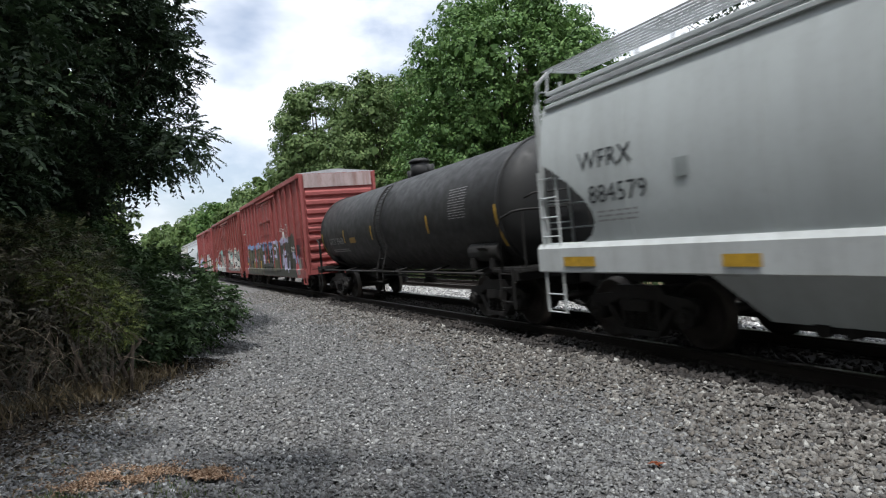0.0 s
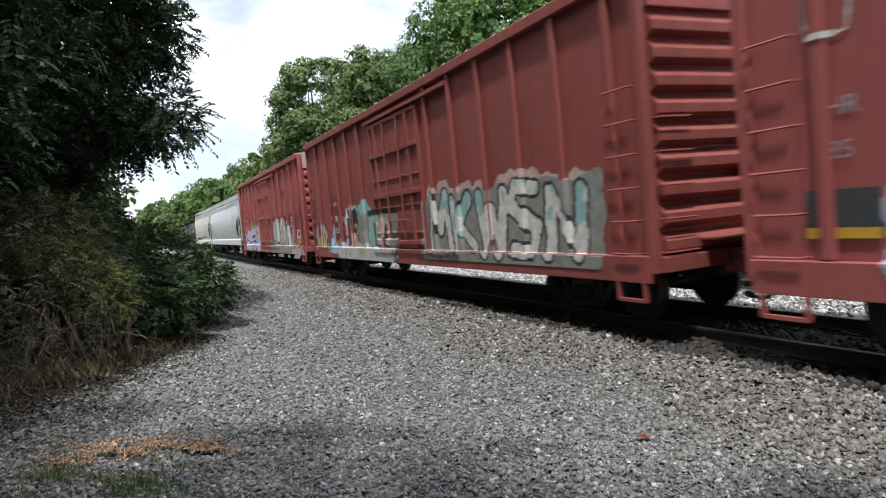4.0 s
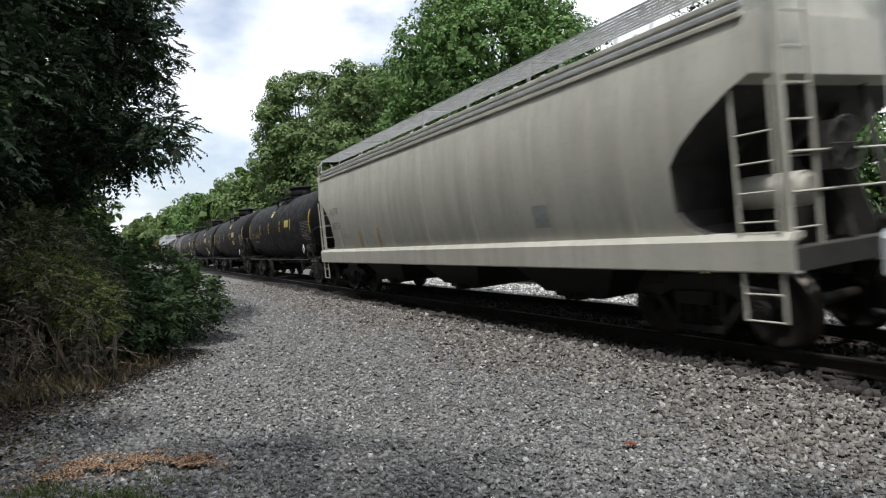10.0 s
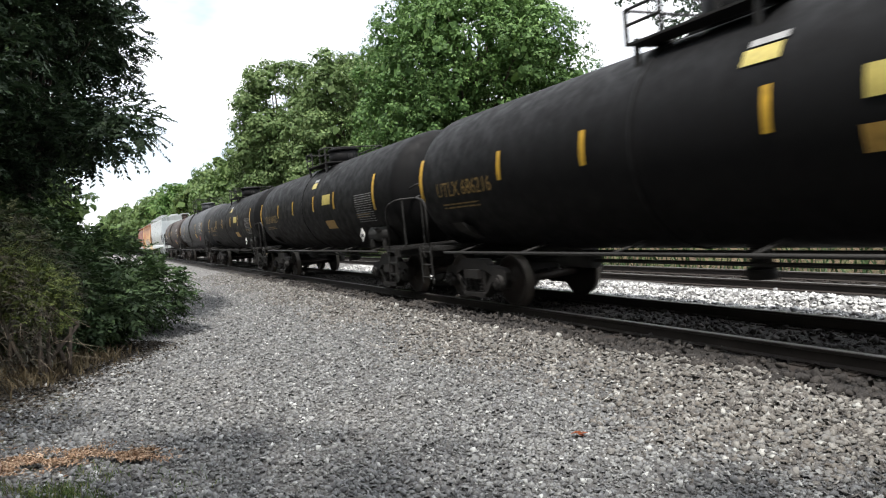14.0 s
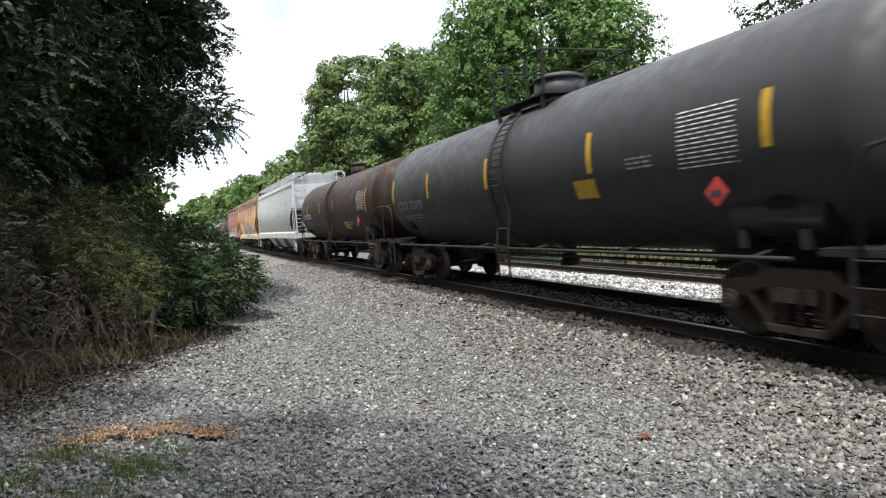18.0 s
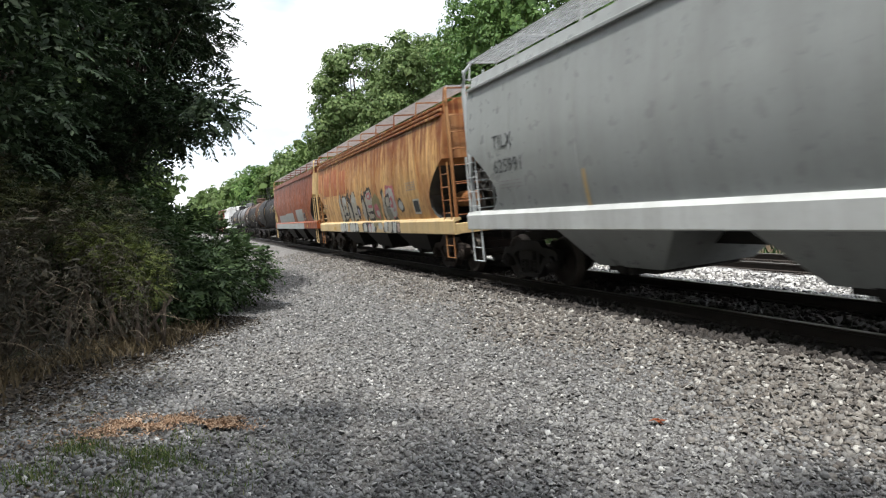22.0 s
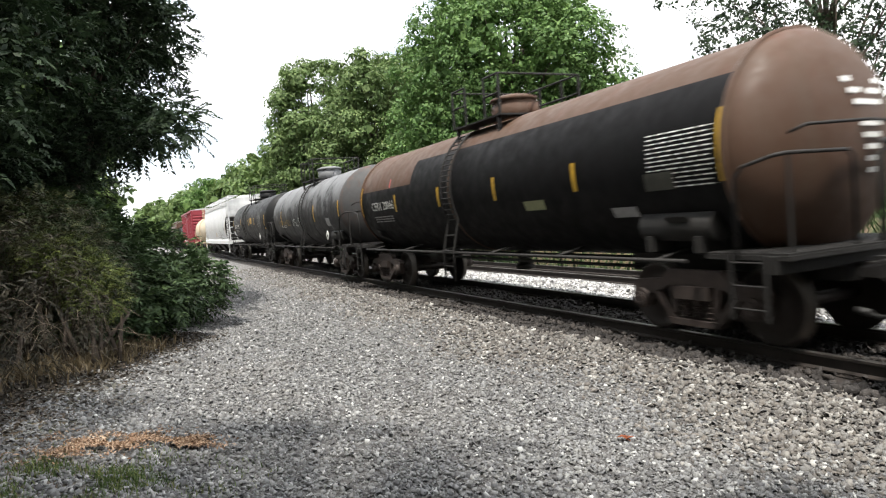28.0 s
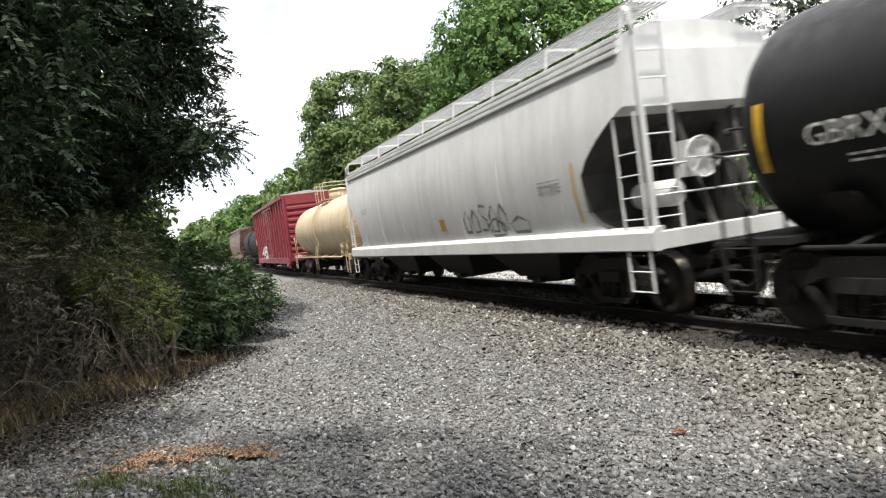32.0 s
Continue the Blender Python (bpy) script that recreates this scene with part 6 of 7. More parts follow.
    boxcar("boxcar", "weathered red boxcar with silver graffiti letters", g[4], g[5], P_RED, eave=4.56, end_top=P_FADED, murals=[(silver_piece, 21, "silver and ash grey graffiti letters"), (lilac_piece, 22, "lilac and sage graffiti piece")],
        marks=[("panel", -5.02, 1.68, 6.6, 1.32, P_RED3, "darker repainted red panel"), ("bars", 4, -6.15, 2.2, 0.75, M["white"]), ("bars", 3, -5.95, 1.92, 0.45, M["white"]), ("bars", 3, h - 4.4, 3.9, 0.8, M["white"]), ("frame", -h + 4.27, 3.75, 0.95, 0.75, P_RED3, "raised square frame on the side"), ("frame", -7.2, 1.5, 0.46, 0.30, M["white"], "white data panel frame"), ("patch", -7.2, 1.5, 0.42, 0.26, M["ink"], "dark data panel"), ("patch", -7.2, 1.23, 0.46, 0.2, M["yellow"], "yellow consolidated stencil"), ("patch", -2.82, 1.41, 0.48, 0.11, M["yellow"], "orange sprayed bar"), ("patch", -4.83, 1.41, 0.46, 0.11, M["yellow"], "orange sprayed bar"), ("patch", 4.87, 1.41, 0.38, 0.1, M["yellow"], "orange sprayed bar"), ("patch", 2.87, 1.37, 0.41, 0.1, M["yellow"], "orange sprayed bar"),
               ("panel", 7.2, 2.4, 0.5, 0.32, P_RED3, "darker repainted red panel"), ("panel", 7.2, 1.75, 0.62, 0.85, P_RED3, "darker repainted red panel"), ("panel", 6.13, 2.4, 0.46, 0.32, P_RED3, "darker repainted red panel"), ("panel", 6.14, 2.0, 0.48, 0.34, P_RED3, "darker repainted red panel"), ("frame", 4.02, 2.2, 0.28, 0.26, P_RED3, "small dark frame"), ("patch", 7.22, 1.28, 0.45, 0.2, M["yellow"], "yellow consolidated stencil"), ("panel", 7.2, 3.1, 0.55, 0.6, P_RED3, "darker repainted red panel"),
               ("text", "HK", 0.24, 1.0, 7.2, 2.4, M["white"]), ("text", "HK", 0.24, 1.0, 6.13, 2.4, M["white"]), ("text", "H5", 0.24, 1.0, 7.2, 2.01, M["white"]), ("text", "402", 0.25, 0.9, 6.14, 2.0, M["white"]), ("bars", 3, 7.2, 1.66, 0.7, M["white"])])
    h = L[5] / 2
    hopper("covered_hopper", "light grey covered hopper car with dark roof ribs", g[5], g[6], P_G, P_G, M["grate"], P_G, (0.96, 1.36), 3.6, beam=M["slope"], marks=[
        ("text", "NDYX", 0.32, 1.0, h - 2.2, 2.42, M["ink"]), ("text", "872106", 0.32, 1.0, h - 2.25, 2.05, M["ink"]), ("bars", 2, h - 2.5, 1.76, 1.0, M["grey_ink"]), ("patch", h - 1.45, 1.95, 0.10, 0.7, M["yellow"], "yellow reflector"),
        ("patch", -h + 2.27, 1.88, 0.11, 0.8, M["yellow"], "yellow reflector"), ("bars", 3, -6.0, 1.88, 1.1, M["grey_ink"]), ("patch", 5.03, 1.65, 0.1, 0.34, M["yellow"], "yellow reflector"), ("patch", 0.2, 1.66, 0.12, 0.5, M["yellow"], "yellow reflector"), ("patch", -3.0, 1.8, 0.10, 0.55, M["yellow"], "yellow reflector"), ("patch", 2.9, 1.68, 0.10, 0.4, M["yellow"], "yellow reflector")])
    h = L[6] / 2
    hopper("covered_hopper", "stained beige covered hopper car", g[6], g[7], P_H, P_H, M["grate"], P_H, (0.96, 1.36), 3.6, cut=2.98, beam=M["slope"], marks=[
        ("text", "ACFX", 0.30, 1.1, h - 2.38, 2.5, M["faded_ink"]), ("text", "68724", 0.30, 1.1, h - 2.43, 2.07, M["faded_ink"]), ("patch", 4.43, 1.62, 0.1, 0.45, M["yellow"], "faded yellow reflector"), ("patch", 2.98, 1.6, 0.1, 0.55, M["yellow"], "faded yellow reflector"), ("patch", -h + 4.6, 1.75, 0.4, 0.35, M["grey_ink"], "grey data panel"), ("bars", 2, -h + 3.6, 1.12, 0.5, M["ink"]), ("bars", 2, h - 3.2, 1.75, 0.8, M["grey_ink"])])
    for i, mark, o, rear, low in ((7, "UTLX 684625", 0.0, 4.45, 0), (8, "UTLX 686216", 0.0, 4.79, -0.30), (9, "UTLX 684625", 0.55, 5.05, -0.54), (10, "UTLX 669072", 0.3, 4.92, -0.54)):
        tank("tank_car", "black tank car with yellow strips and amber lettering", g[i], g[i + 1], P_BLACK, 1.36, marks=black_tank_marks(mark, o, rear, low), rail_h=0.38, inset=0.75 if i == 7 else 0.30, ladder_x=None, dish=0.57)
    h = L[11] / 2
    tank("tank_car", "charcoal tank car with red placards", g[11], g[12], P_CHAR, 1.43, rust_trucks=True, marks=[("bar", x, 0.1, 0.12, 0.6) for x in (-h + 1.95, -h + 5.1, 0.6, 3.9, h - 1.38)] + [
        ("bars", 9, -h + 2.8, 0.35, 0.9, M["white"]), ("patch", -h + 5.3, -0.42, 0.55, 0.28, M["yellow"], "yellow stencil panel"), ("bars", 3, -h + 4.0, -0.1, 0.5, M["grey_ink"]), ("text", "CTCX 733478", 0.34, 0.95, h - 2.63, -0.31, M["grey_ink"]), ("bars", 2, h - 2.7, -0.6, 1.3, M["grey_ink"]),
        ("diamond", -h + 2.6, 1.75, M["red"], "red diamond placard on a post"), ("end_bars", 3, 0.7, M["white"], 0.75), ("end_diamond", M["red"], "red diamond placard on the end")])
    h = L[12] / 2
    tank("tank_car", "brown-black tank car with white stencils", g[12], g[13], P_BROWN, 1.40, rust_trucks=True, platform=False, marks=[("bar", x, 0.1, 0.10, 0.45) for x in (-0.78, 1.88, 4.8)] + [("bar", -h + 1.87, 0.1, 0.12, 0.8)] + [
        ("patch", -2.43, -0.70, 0.76, 0.28, M["amber"], "dull yellow stencil panel"), ("bars", 2, -3.2, -0.62, 0.5, M["white"]),
        ("bars", 8, -h + 2.57, 0.42, 0.95, M["white"]), ("text", "CTCX 735807", 0.32, 1.0, h - 2.7, -0.2, M["white"]), ("bars", 2, h - 2.8, -0.52, 1.2, M["grey_ink"]), ("diamond", -h + 2.6, 1.75, M["red"], "red diamond placard on a post"), ("end_bars", 4, 0.75, M["white"], 0.72), ("end_diamond", M["red"], "red diamond placard on the end")])
    h = L[13] / 2
    hopper("covered_hopper", "silver grey covered hopper car with white ends", g[13], g[14], P_K, P_A_SILL, M["grate"], P_G, (1.12, 1.49), 3.98, ribs=False, bay_mat=P_K, marks=[
        ("text", "TILX", 0.36, 1.1, h - 2.4, 2.78, M["ink"]), ("text", "625991", 0.36, 1.1, h - 2.55, 2.32, M["ink"]), ("bars", 3, h - 2.6, 2.02, 0.9, M["grey_ink"]), ("patch", -h + 2.4, 2.0, 0.10, 0.95, P_TAN_SILL, "faded tan reflector"), ("patch", -0.6, 1.75, 0.09, 0.6, P_TAN_SILL, "faded tan reflector"), ("patch", h - 5.0, 1.75, 0.09, 0.6, P_TAN_SILL, "faded tan reflector"), ("bars", 3, -h + 3.5, 2.5, 0.5, M["grey_ink"])])
    h = L[14] / 2
    wing_piece = [
        (3.62, 3.10, 1.0, 2.46, S_BLACK, 2), (3.55, 3.16, 1.05, 2.3, S_STEEL, 2), (3.05, 2.26, 1.42, 2.40, S_BLACK, 4), (3.0, 2.32, 1.48, 2.36, S_STEEL, 4), (2.9, 2.4, 2.1, 2.3, S_SILVER, 3), (2.85, 2.45, 1.62, 1.72, S_BLACK, 5), (2.75, 2.55, 1.85, 2.0, S_DARK, 2), (3.9, 2.46, 1.0, 1.42, S_BLACK, 4), (3.82, 3.25, 1.02, 1.38, S_SILVER, 3), (3.2, 2.9, 1.02, 1.36, S_SILVER, 3), (2.86, 2.54, 1.02, 1.36, S_SILVER, 3),
        (2.26, 1.62, 1.0, 2.42, S_BLACK, 2), (2.18, 1.7, 1.05, 2.28, S_STEEL, 2), (1.6, 0.75, 1.4, 2.4, S_BLACK, 4), (1.52, 0.85, 1.46, 2.34, S_STEEL, 4), (1.4, 1.0, 2.05, 2.25, S_SILVER, 3), (1.35, 0.95, 1.6, 1.68, S_BLACK, 5), (0.85, 0.45, 1.5, 1.95, S_BLACK, 2), (0.78, 0.52, 1.56, 1.88, S_LILAC, 2), (2.28, 0.78, 0.98, 1.38, S_BLACK, 4), (2.2, 1.7, 1.0, 1.34, S_SILVER, 3), (1.64, 1.25, 1.0, 1.34, S_SILVER, 3), (1.2, 0.84, 1.0, 1.34, S_SILVER, 3),
        (0.12, -0.42, 1.0, 2.44, S_BLACK, 2), (0.05, -0.36, 1.05, 2.32, S_STEEL, 2), (-0.42, -1.4, 1.36, 2.44, S_BLACK, 4), (-0.5, -1.32, 1.42, 2.38, S_STEEL, 4), (-0.7, -1.2, 2.1, 2.32, S_PINK, 3), (-0.75, -1.25, 1.82, 1.9, S_PINK, 5), (-0.6, -1.3, 1.62, 1.7, S_BLACK, 5), (-0.8, -1.15, 2.16, 2.26, S_SILVER, 3), (0.14, -1.45, 0.98, 1.36, S_BLACK, 4), (0.06, -0.45, 1.0, 1.32, S_SILVER, 3), (-0.5, -0.95, 1.0, 1.32, S_PINK, 3), (-0.62, -0.9, 1.0, 1.3, S_SILVER, 3), (-1.0, -1.38, 1.0, 1.32, S_SILVER, 3),
        (-1.34, -2.28, 1.22, 2.16, S_TAN, 5), (-1.52, -2.06, 1.45, 1.9, S_PINK, 2), (-1.62, -1.98, 1.5, 1.76, S_SILVER, 2), (-1.9, -2.3, 1.12, 1.3, S_SILVER, 3),
        (-3.0, -3.95, 1.44, 2.38, S_PINK, 7), (-3.1, -3.86, 1.53, 2.29, S_SILVER, 7), (-3.18, -3.78, 1.61, 2.21, S_PINK, 7), (-3.26, -3.70, 1.69, 2.13, S_SILVER, 7), (-3.34, -3.62, 1.77, 2.05, S_PINK, 7), (-3.42, -3.54, 1.85, 1.97, S_SILVER, 7),
        (-2.5, -2.92, 0.98, 2.46, S_BLACK, 2), (-2.56, -2.88, 1.05, 2.34, S_STEEL, 2), (-2.82, -3.42, 1.72, 2.2, S_BLACK, 2), (-2.88, -3.36, 1.78, 2.14, S_STEEL, 2), (-2.85, -3.4, 1.2, 1.8, S_ASH, 3), (-2.45, -4.2, 0.98, 1.40, S_BLACK, 5), (-2.52, -2.95, 1.0, 1.36, S_SILVER, 3), (-3.0, -3.4, 1.0, 1.36, S_STEEL, 3), (-3.45, -3.85, 1.0, 1.4, S_SILVER, 3), (-3.88, -4.16, 1.0, 1.3, S_ROSE, 3),
        (-4.14, -4.62, 1.62, 1.96, S_BLACK, 2), (-4.2, -4.56, 1.68, 1.90, S_SILVER, 2)]
    hopper("covered_hopper", "tan covered hopper car streaked with heavy rust", g[14], g[15], P_TAN, P_TAN_SILL, P_TAN_END, P_TAN_END, (1.0, 1.38), 3.78, rust_trucks=True, marks=[
        ("patch", 7.28, 3.1, 0.9, 0.8, P_BLOCK, "rust-red painted-over block"), ("patch", 5.86, 2.98, 1.2, 1.0, P_BLOCK, "rust-red painted-over block"), ("patch", 4.32, 3.0, 1.15, 1.1, P_BLOCK, "rust-red painted-over block"), ("patch", 2.76, 2.9, 1.1, 0.9, P_BLOCK, "rust-red painted-over block"), ("mural", wing_piece, 31, "silver winged graffiti forms with black outlines and a rose maze square"),
        ("bars", 2, 6.3, 2.5, 0.6, M["faded_ink"]), ("bars", 3, 6.3, 2.12, 0.7, M["faded_ink"]), ("patch", -5.75, 1.72, 0.5, 0.40, S_WHITE, "white framed data panel"), ("patch", -5.75, 1.725, 0.40, 0.30, M["ink"], "dark data plate"), ("bars", 4, -5.5, 2.35, 0.8, M["grey_ink"]), ("sill", 4.9, 0.25, 0.13, M["yellow"])])
    h = L[15] / 2
    hopper("covered_hopper", "rust orange covered hopper car with grey cover patches", g[15], g[16], P_ORANGE, P_ORANGE, P_ORANGE, P_TAN_SILL, (1.12, 1.50), 3.78, rust_trucks=True, ribs=False, marks=[
        ("patch", 3.9, 1.72, 3.5, 0.46, P_PATCH, "grey painted-over patch"), ("patch", 0.65, 1.76, 3.0, 0.54, P_PATCH, "grey painted-over patch"), ("patch", -3.15, 1.82, 2.3, 0.68, P_PATCH, "grey painted-over patch"), ("patch", -4.72, 1.78, 0.48, 0.36, S_SILVER, "silver framed data panel"), ("patch", -4.72, 1.785, 0.40, 0.28, M["ink"], "dark data plate"), ("sill", 1.5, 11.8, 0.30, P_PATCH), ("patch", -5.5, 1.8, 0.12, 0.6, M["amber"], "dull amber reflector"), ("patch", -1.3, 1.7, 0.10, 0.4, M["amber"], "dull amber reflector"), ("sill", -5.5, 0.25, 0.13, M["yellow"])])
    h = L[16] / 2
    tank("tank_car", "black tank car with amber lettering", g[16], g[17], P_BLACK, 1.36, marks=[("bar", x, 0.25, 0.10, 0.55) for x in (-h + 1.8, -h + 3.8, 0.3, h - 3.4, h - 1.7)] + [
        ("text", "CERX 3050", 0.34, 1.0, h - 3.0, 0.1, M["dull_amber"]), ("bars", 3, h - 3.0, -0.2, 1.5, M["grey_ink"]), ("bars", 7, -h + 2.8, 0.5, 0.8, M["grey_ink"])])
    h = L[17] / 2
    tank("tank_car", "rusty brown tank car with a black painted belly", g[17], g[18], P_RUSTY, 1.35, rail_mat=M["under"], head=P_RUSTY, band=P_BLACK, rust_trucks=True, ring=True, ladder_x=0.55, marks=[("bar", x, 0.04, 0.12, 0.82) for x in (-h + 1.2, h - 1.2)] + [("bar", x, -0.1, 0.10, 0.42) for x in (-h + 3.9, -1.28, 1.13, 3.7)] + [("bar", 4.1, 0.42, 0.06, 0.22, M["red"])] + [
        ("bars", 9, -h + 1.85, 0.27, 1.05, M["white"]), ("text", "CERX 20046", 0.31, 1.0, 4.68, -0.12, M["white"]), ("bars", 3, 4.75, -0.42, 1.4, M["grey_ink"]), ("patch", -h + 5.1, -0.46, 0.6, 0.16, S_GREEN2, "faded green stencil patch"), ("patch", -h + 3.0, -0.66, 0.5, 0.14, M["grey_ink"], "faded stencil patch"), ("patch", -h + 2.2, -0.3, 0.5, 0.22, S_DARK, "dark painted patch"), ("end_bars", 3, 0.8, M["white"], 0.62), ("end_bars", 5, 0.4, M["white"], 0.12)])
    h = L[18] / 2
    tank("tank_car", "clouded grey tank car with white diamond placards", g[18], g[19], P_CLOUD, 1.35, head=P_HEAD, bands=True, rust_trucks=True, ladder_x=-0.45, marks=[("bar", x, -0.05, 0.10, 0.6) for x in (-h + 1.25, -h + 4.5, h - 3.0)] + [
        ("text", "UTLX 644323", 0.38, 1.0, h - 3.45, -0.28, M["dull_amber"]), ("spray", "OSEO", 1.6, 0.7, 1.85 - 2.29, 2.15 - 2.29, (S_SILVER, S_SILVER, S_SILVER, None), 0.012, 0.0, 0.012, 47), ("spray", "SO", 0.45, 0.05, 1.85 - 2.29, 2.15 - 2.29, (S_SILVER, S_SILVER, S_SILVER, None), 0.012, 0.0, 0.012, 48), ("diamond", -h + 2.25, 1.45, M["white"], "white diamond placard on a post"), ("patch", -h + 2.75, -0.4, 0.45, 0.28, M["grey_ink"], "small data panel"), ("bars", 2, h - 3.2, -0.4, 1.0, M["white"]), ("end_bars", 2, 0.5, M["amber"], 0.62), ("end_diamond", M["white"], "white diamond placard on the end")])
    h = L[19] / 2
    tank("tank_car", "clean black tank car with white lettering", g[19], g[20], P_COAL, 1.36, ladder_x=1.0, marks=[("bar", x, -0.1, 0.11, 0.75) for x in (-h + 1.4, h - 1.25)] + [("bar", 2.54, 0.1, 0.10, 0.4)] + [
        ("text", "GBRX 714282", 0.33, 1.0, h - 2.75, -0.16, M["white"]), ("bars", 2, h - 2.6, -0.42, 0.8, M["white"]), ("bars", 8, -h + 3.05, 0.28, 0.95, M["grey_ink"]), ("patch", -1.4, 0.07, 0.65, 0.34, M["amber"], "yellow stencil panel"), ("bar", -2.57, 0.02, 0.1, 0.4), ("bar", -0.58, 0.02, 0.1, 0.4), ("diamond", -h + 2.17, 1.47, M["white"], "white diamond placard on a post"), ("end_bars", 4, 0.8, M["white"], 0.72), ("end_diamond", M["white"], "white diamond placard on the end")])
    h = L[20] / 2
    hopper("covered_hopper", "white covered hopper car with ladders at the ends", g[20], g[21], P_WHITE, P_WHITE, P_WHITE, P_WHITE, (1.02, 1.34), 3.76, cut=3.0, marks=[
        ("patch", -6.61, 1.95, 0.09, 0.95, P_TAN_SILL, "tan reflector"), ("spray", "OOSOO", -2.1, -4.2, 1.42, 2.05, (M["faded_ink"], M["faded_ink"], M["faded_ink"], None), 0.022, 0.0, 0.02, 41), ("spray", "OO", -3.2, -5.1, 1.36, 1.75, (M["faded_ink"], M["faded_ink"], M["faded_ink"], None), 0.022, 0.0, 0.02, 43), ("bars", 4, -5.85, 2.2, 0.7, M["grey_ink"]), ("patch", -0.9, 1.72, 0.3, 0.28, M["yellow"], "round yellow mark"), ("text", "ACFX", 0.25, 1.1, h - 2.9, 2.5, M["grey_ink"])])
    tank("tank_car", "cream tank car with rust stains", g[21], g[22], P_CREAM, 1.36, rail_mat=P_CREAM, rust_trucks=True)
    boxcar("boxcar", "wine red boxcar with white graffiti", g[22], g[23], P_WINE, sprays=[("HAS", 6.0, 2.0, 1.0, 1.9, (S_WHITE, S_SILVER, S_BLACK, None), 0.12, 0.04, 0.04, 51)])
    tank("tank_car", "black and white tank car", g[23], g[24], P_BLACK, 1.40, head=P_WHITE)
    hopper("covered_hopper", "dark brown covered hopper car", g[24], g[25], P_UMBER, P_UMBER, P_UMBER, P_UMBER)


build_train()

# ---- plants ----
def leaf_material(name, *stops, through=0.22):
    k = Nodes(name)
    g = k.n.new("ShaderNodeNewGeometry")
    c = k.ramp(g.outputs["Random Per Island"], *stops)
    v = k.coords()
    c = k.mix(k.ramp(k.noise(v, 0.35, 4), (0.35, 0.0), (0.7, 0.55)), c, tuple(x * 0.8 for x in stops[0][1]))
    t = k.n.new("ShaderNodeBsdfTranslucent")
    mix = k.n.new("ShaderNodeMixShader")
    k.l.new(c, t.inputs["Color"])
    mix.inputs["Fac"].default_value = through
    k.l.new(k.b.outputs["BSDF"], mix.inputs[1])
    k.l.new(t.outputs["BSDF"], mix.inputs[2])
    k.l.new(mix.outputs["Shader"], k.n["Material Output"].inputs["Surface"])
    k.b.inputs["Specular IOR Level"].default_value = 0.25
    k.done(c, 0.6)
    return k.m


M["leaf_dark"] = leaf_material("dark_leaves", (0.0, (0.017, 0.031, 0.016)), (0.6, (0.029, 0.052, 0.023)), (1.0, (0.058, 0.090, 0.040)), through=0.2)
M["leaf_bush"] = leaf_material("bush_leaves", (0.0, (0.025, 0.047, 0.019)), (0.6, (0.047, 0.082, 0.030)), (1.0, (0.093, 0.143, 0.051)))
M["leaf_mid"] = leaf_material("green_leaves", (0.0, (0.060, 0.106, 0.030)), (0.6, (0.102, 0.162, 0.047)), (1.0, (0.162, 0.221, 0.072)))
M["leaf_light"] = leaf_material("yellow_green_leaves", (0.0, (0.072, 0.123, 0.038)), (0.6, (0.128, 0.191, 0.064)), (1.0, (0.204, 0.264, 0.102)))
M["leaf_maple"] = leaf_material("deep_green_leaves", (0.0, (0.055, 0.115, 0.030)), (0.6, (0.10, 0.185, 0.048)), (1.0, (0.17, 0.27, 0.08)))
M["dry"] = leaf_material("dry_brown_twigs", (0.0, (0.017, 0.016, 0.010)), (0.6, (0.030, 0.027, 0.016)), (1.0, (0.058, 0.049, 0.030)), through=0.15)
M["grass"] = leaf_material("grass_blades", (0.0, (0.06, 0.10, 0.03)), (0.7, (0.11, 0.16, 0.05)), (1.0, (0.26, 0.25, 0.10)))
M["straw"] = leaf_material("dry_grass", (0.0, (0.085, 0.065, 0.038)), (1.0, (0.24, 0.19, 0.11)), through=0.2)
M["litter"] = leaf_material("damp_leaf_litter", (0.0, (0.022, 0.018, 0.013)), (0.7, (0.055, 0.043, 0.030)), (1.0, (0.13, 0.10, 0.065)), through=0.05)
M["chips"] = leaf_material("orange_wood_chips", (0.0, (0.14, 0.085, 0.055)), (0.6, (0.33, 0.21, 0.13)), (1.0, (0.50, 0.39, 0.28)), through=0.05)
M["olive"] = leaf_material("olive_needles", (0.0, (0.025, 0.034, 0.013)), (0.6, (0.051, 0.060, 0.022)), (1.0, (0.104, 0.109, 0.037)), through=0.2)
M["leaf_lime"] = leaf_material("yellow_green_needles", (0.0, (0.051, 0.072, 0.017)), (0.6, (0.093, 0.119, 0.025)), (1.0, (0.153, 0.178, 0.043)))
M["twig"] = plain("pale_twig", (0.15, 0.12, 0.085), 0.8, 0, 0.3, 8)
M["red_leaf"] = leaf_material("red_brown_leaf", (0.0, (0.16, 0.05, 0.025)), (1.0, (0.28, 0.09, 0.04)), through=0.1)
M["bark"] = plain("bark", (0.075, 0.058, 0.045), 0.9, 0, 0.5, 5)


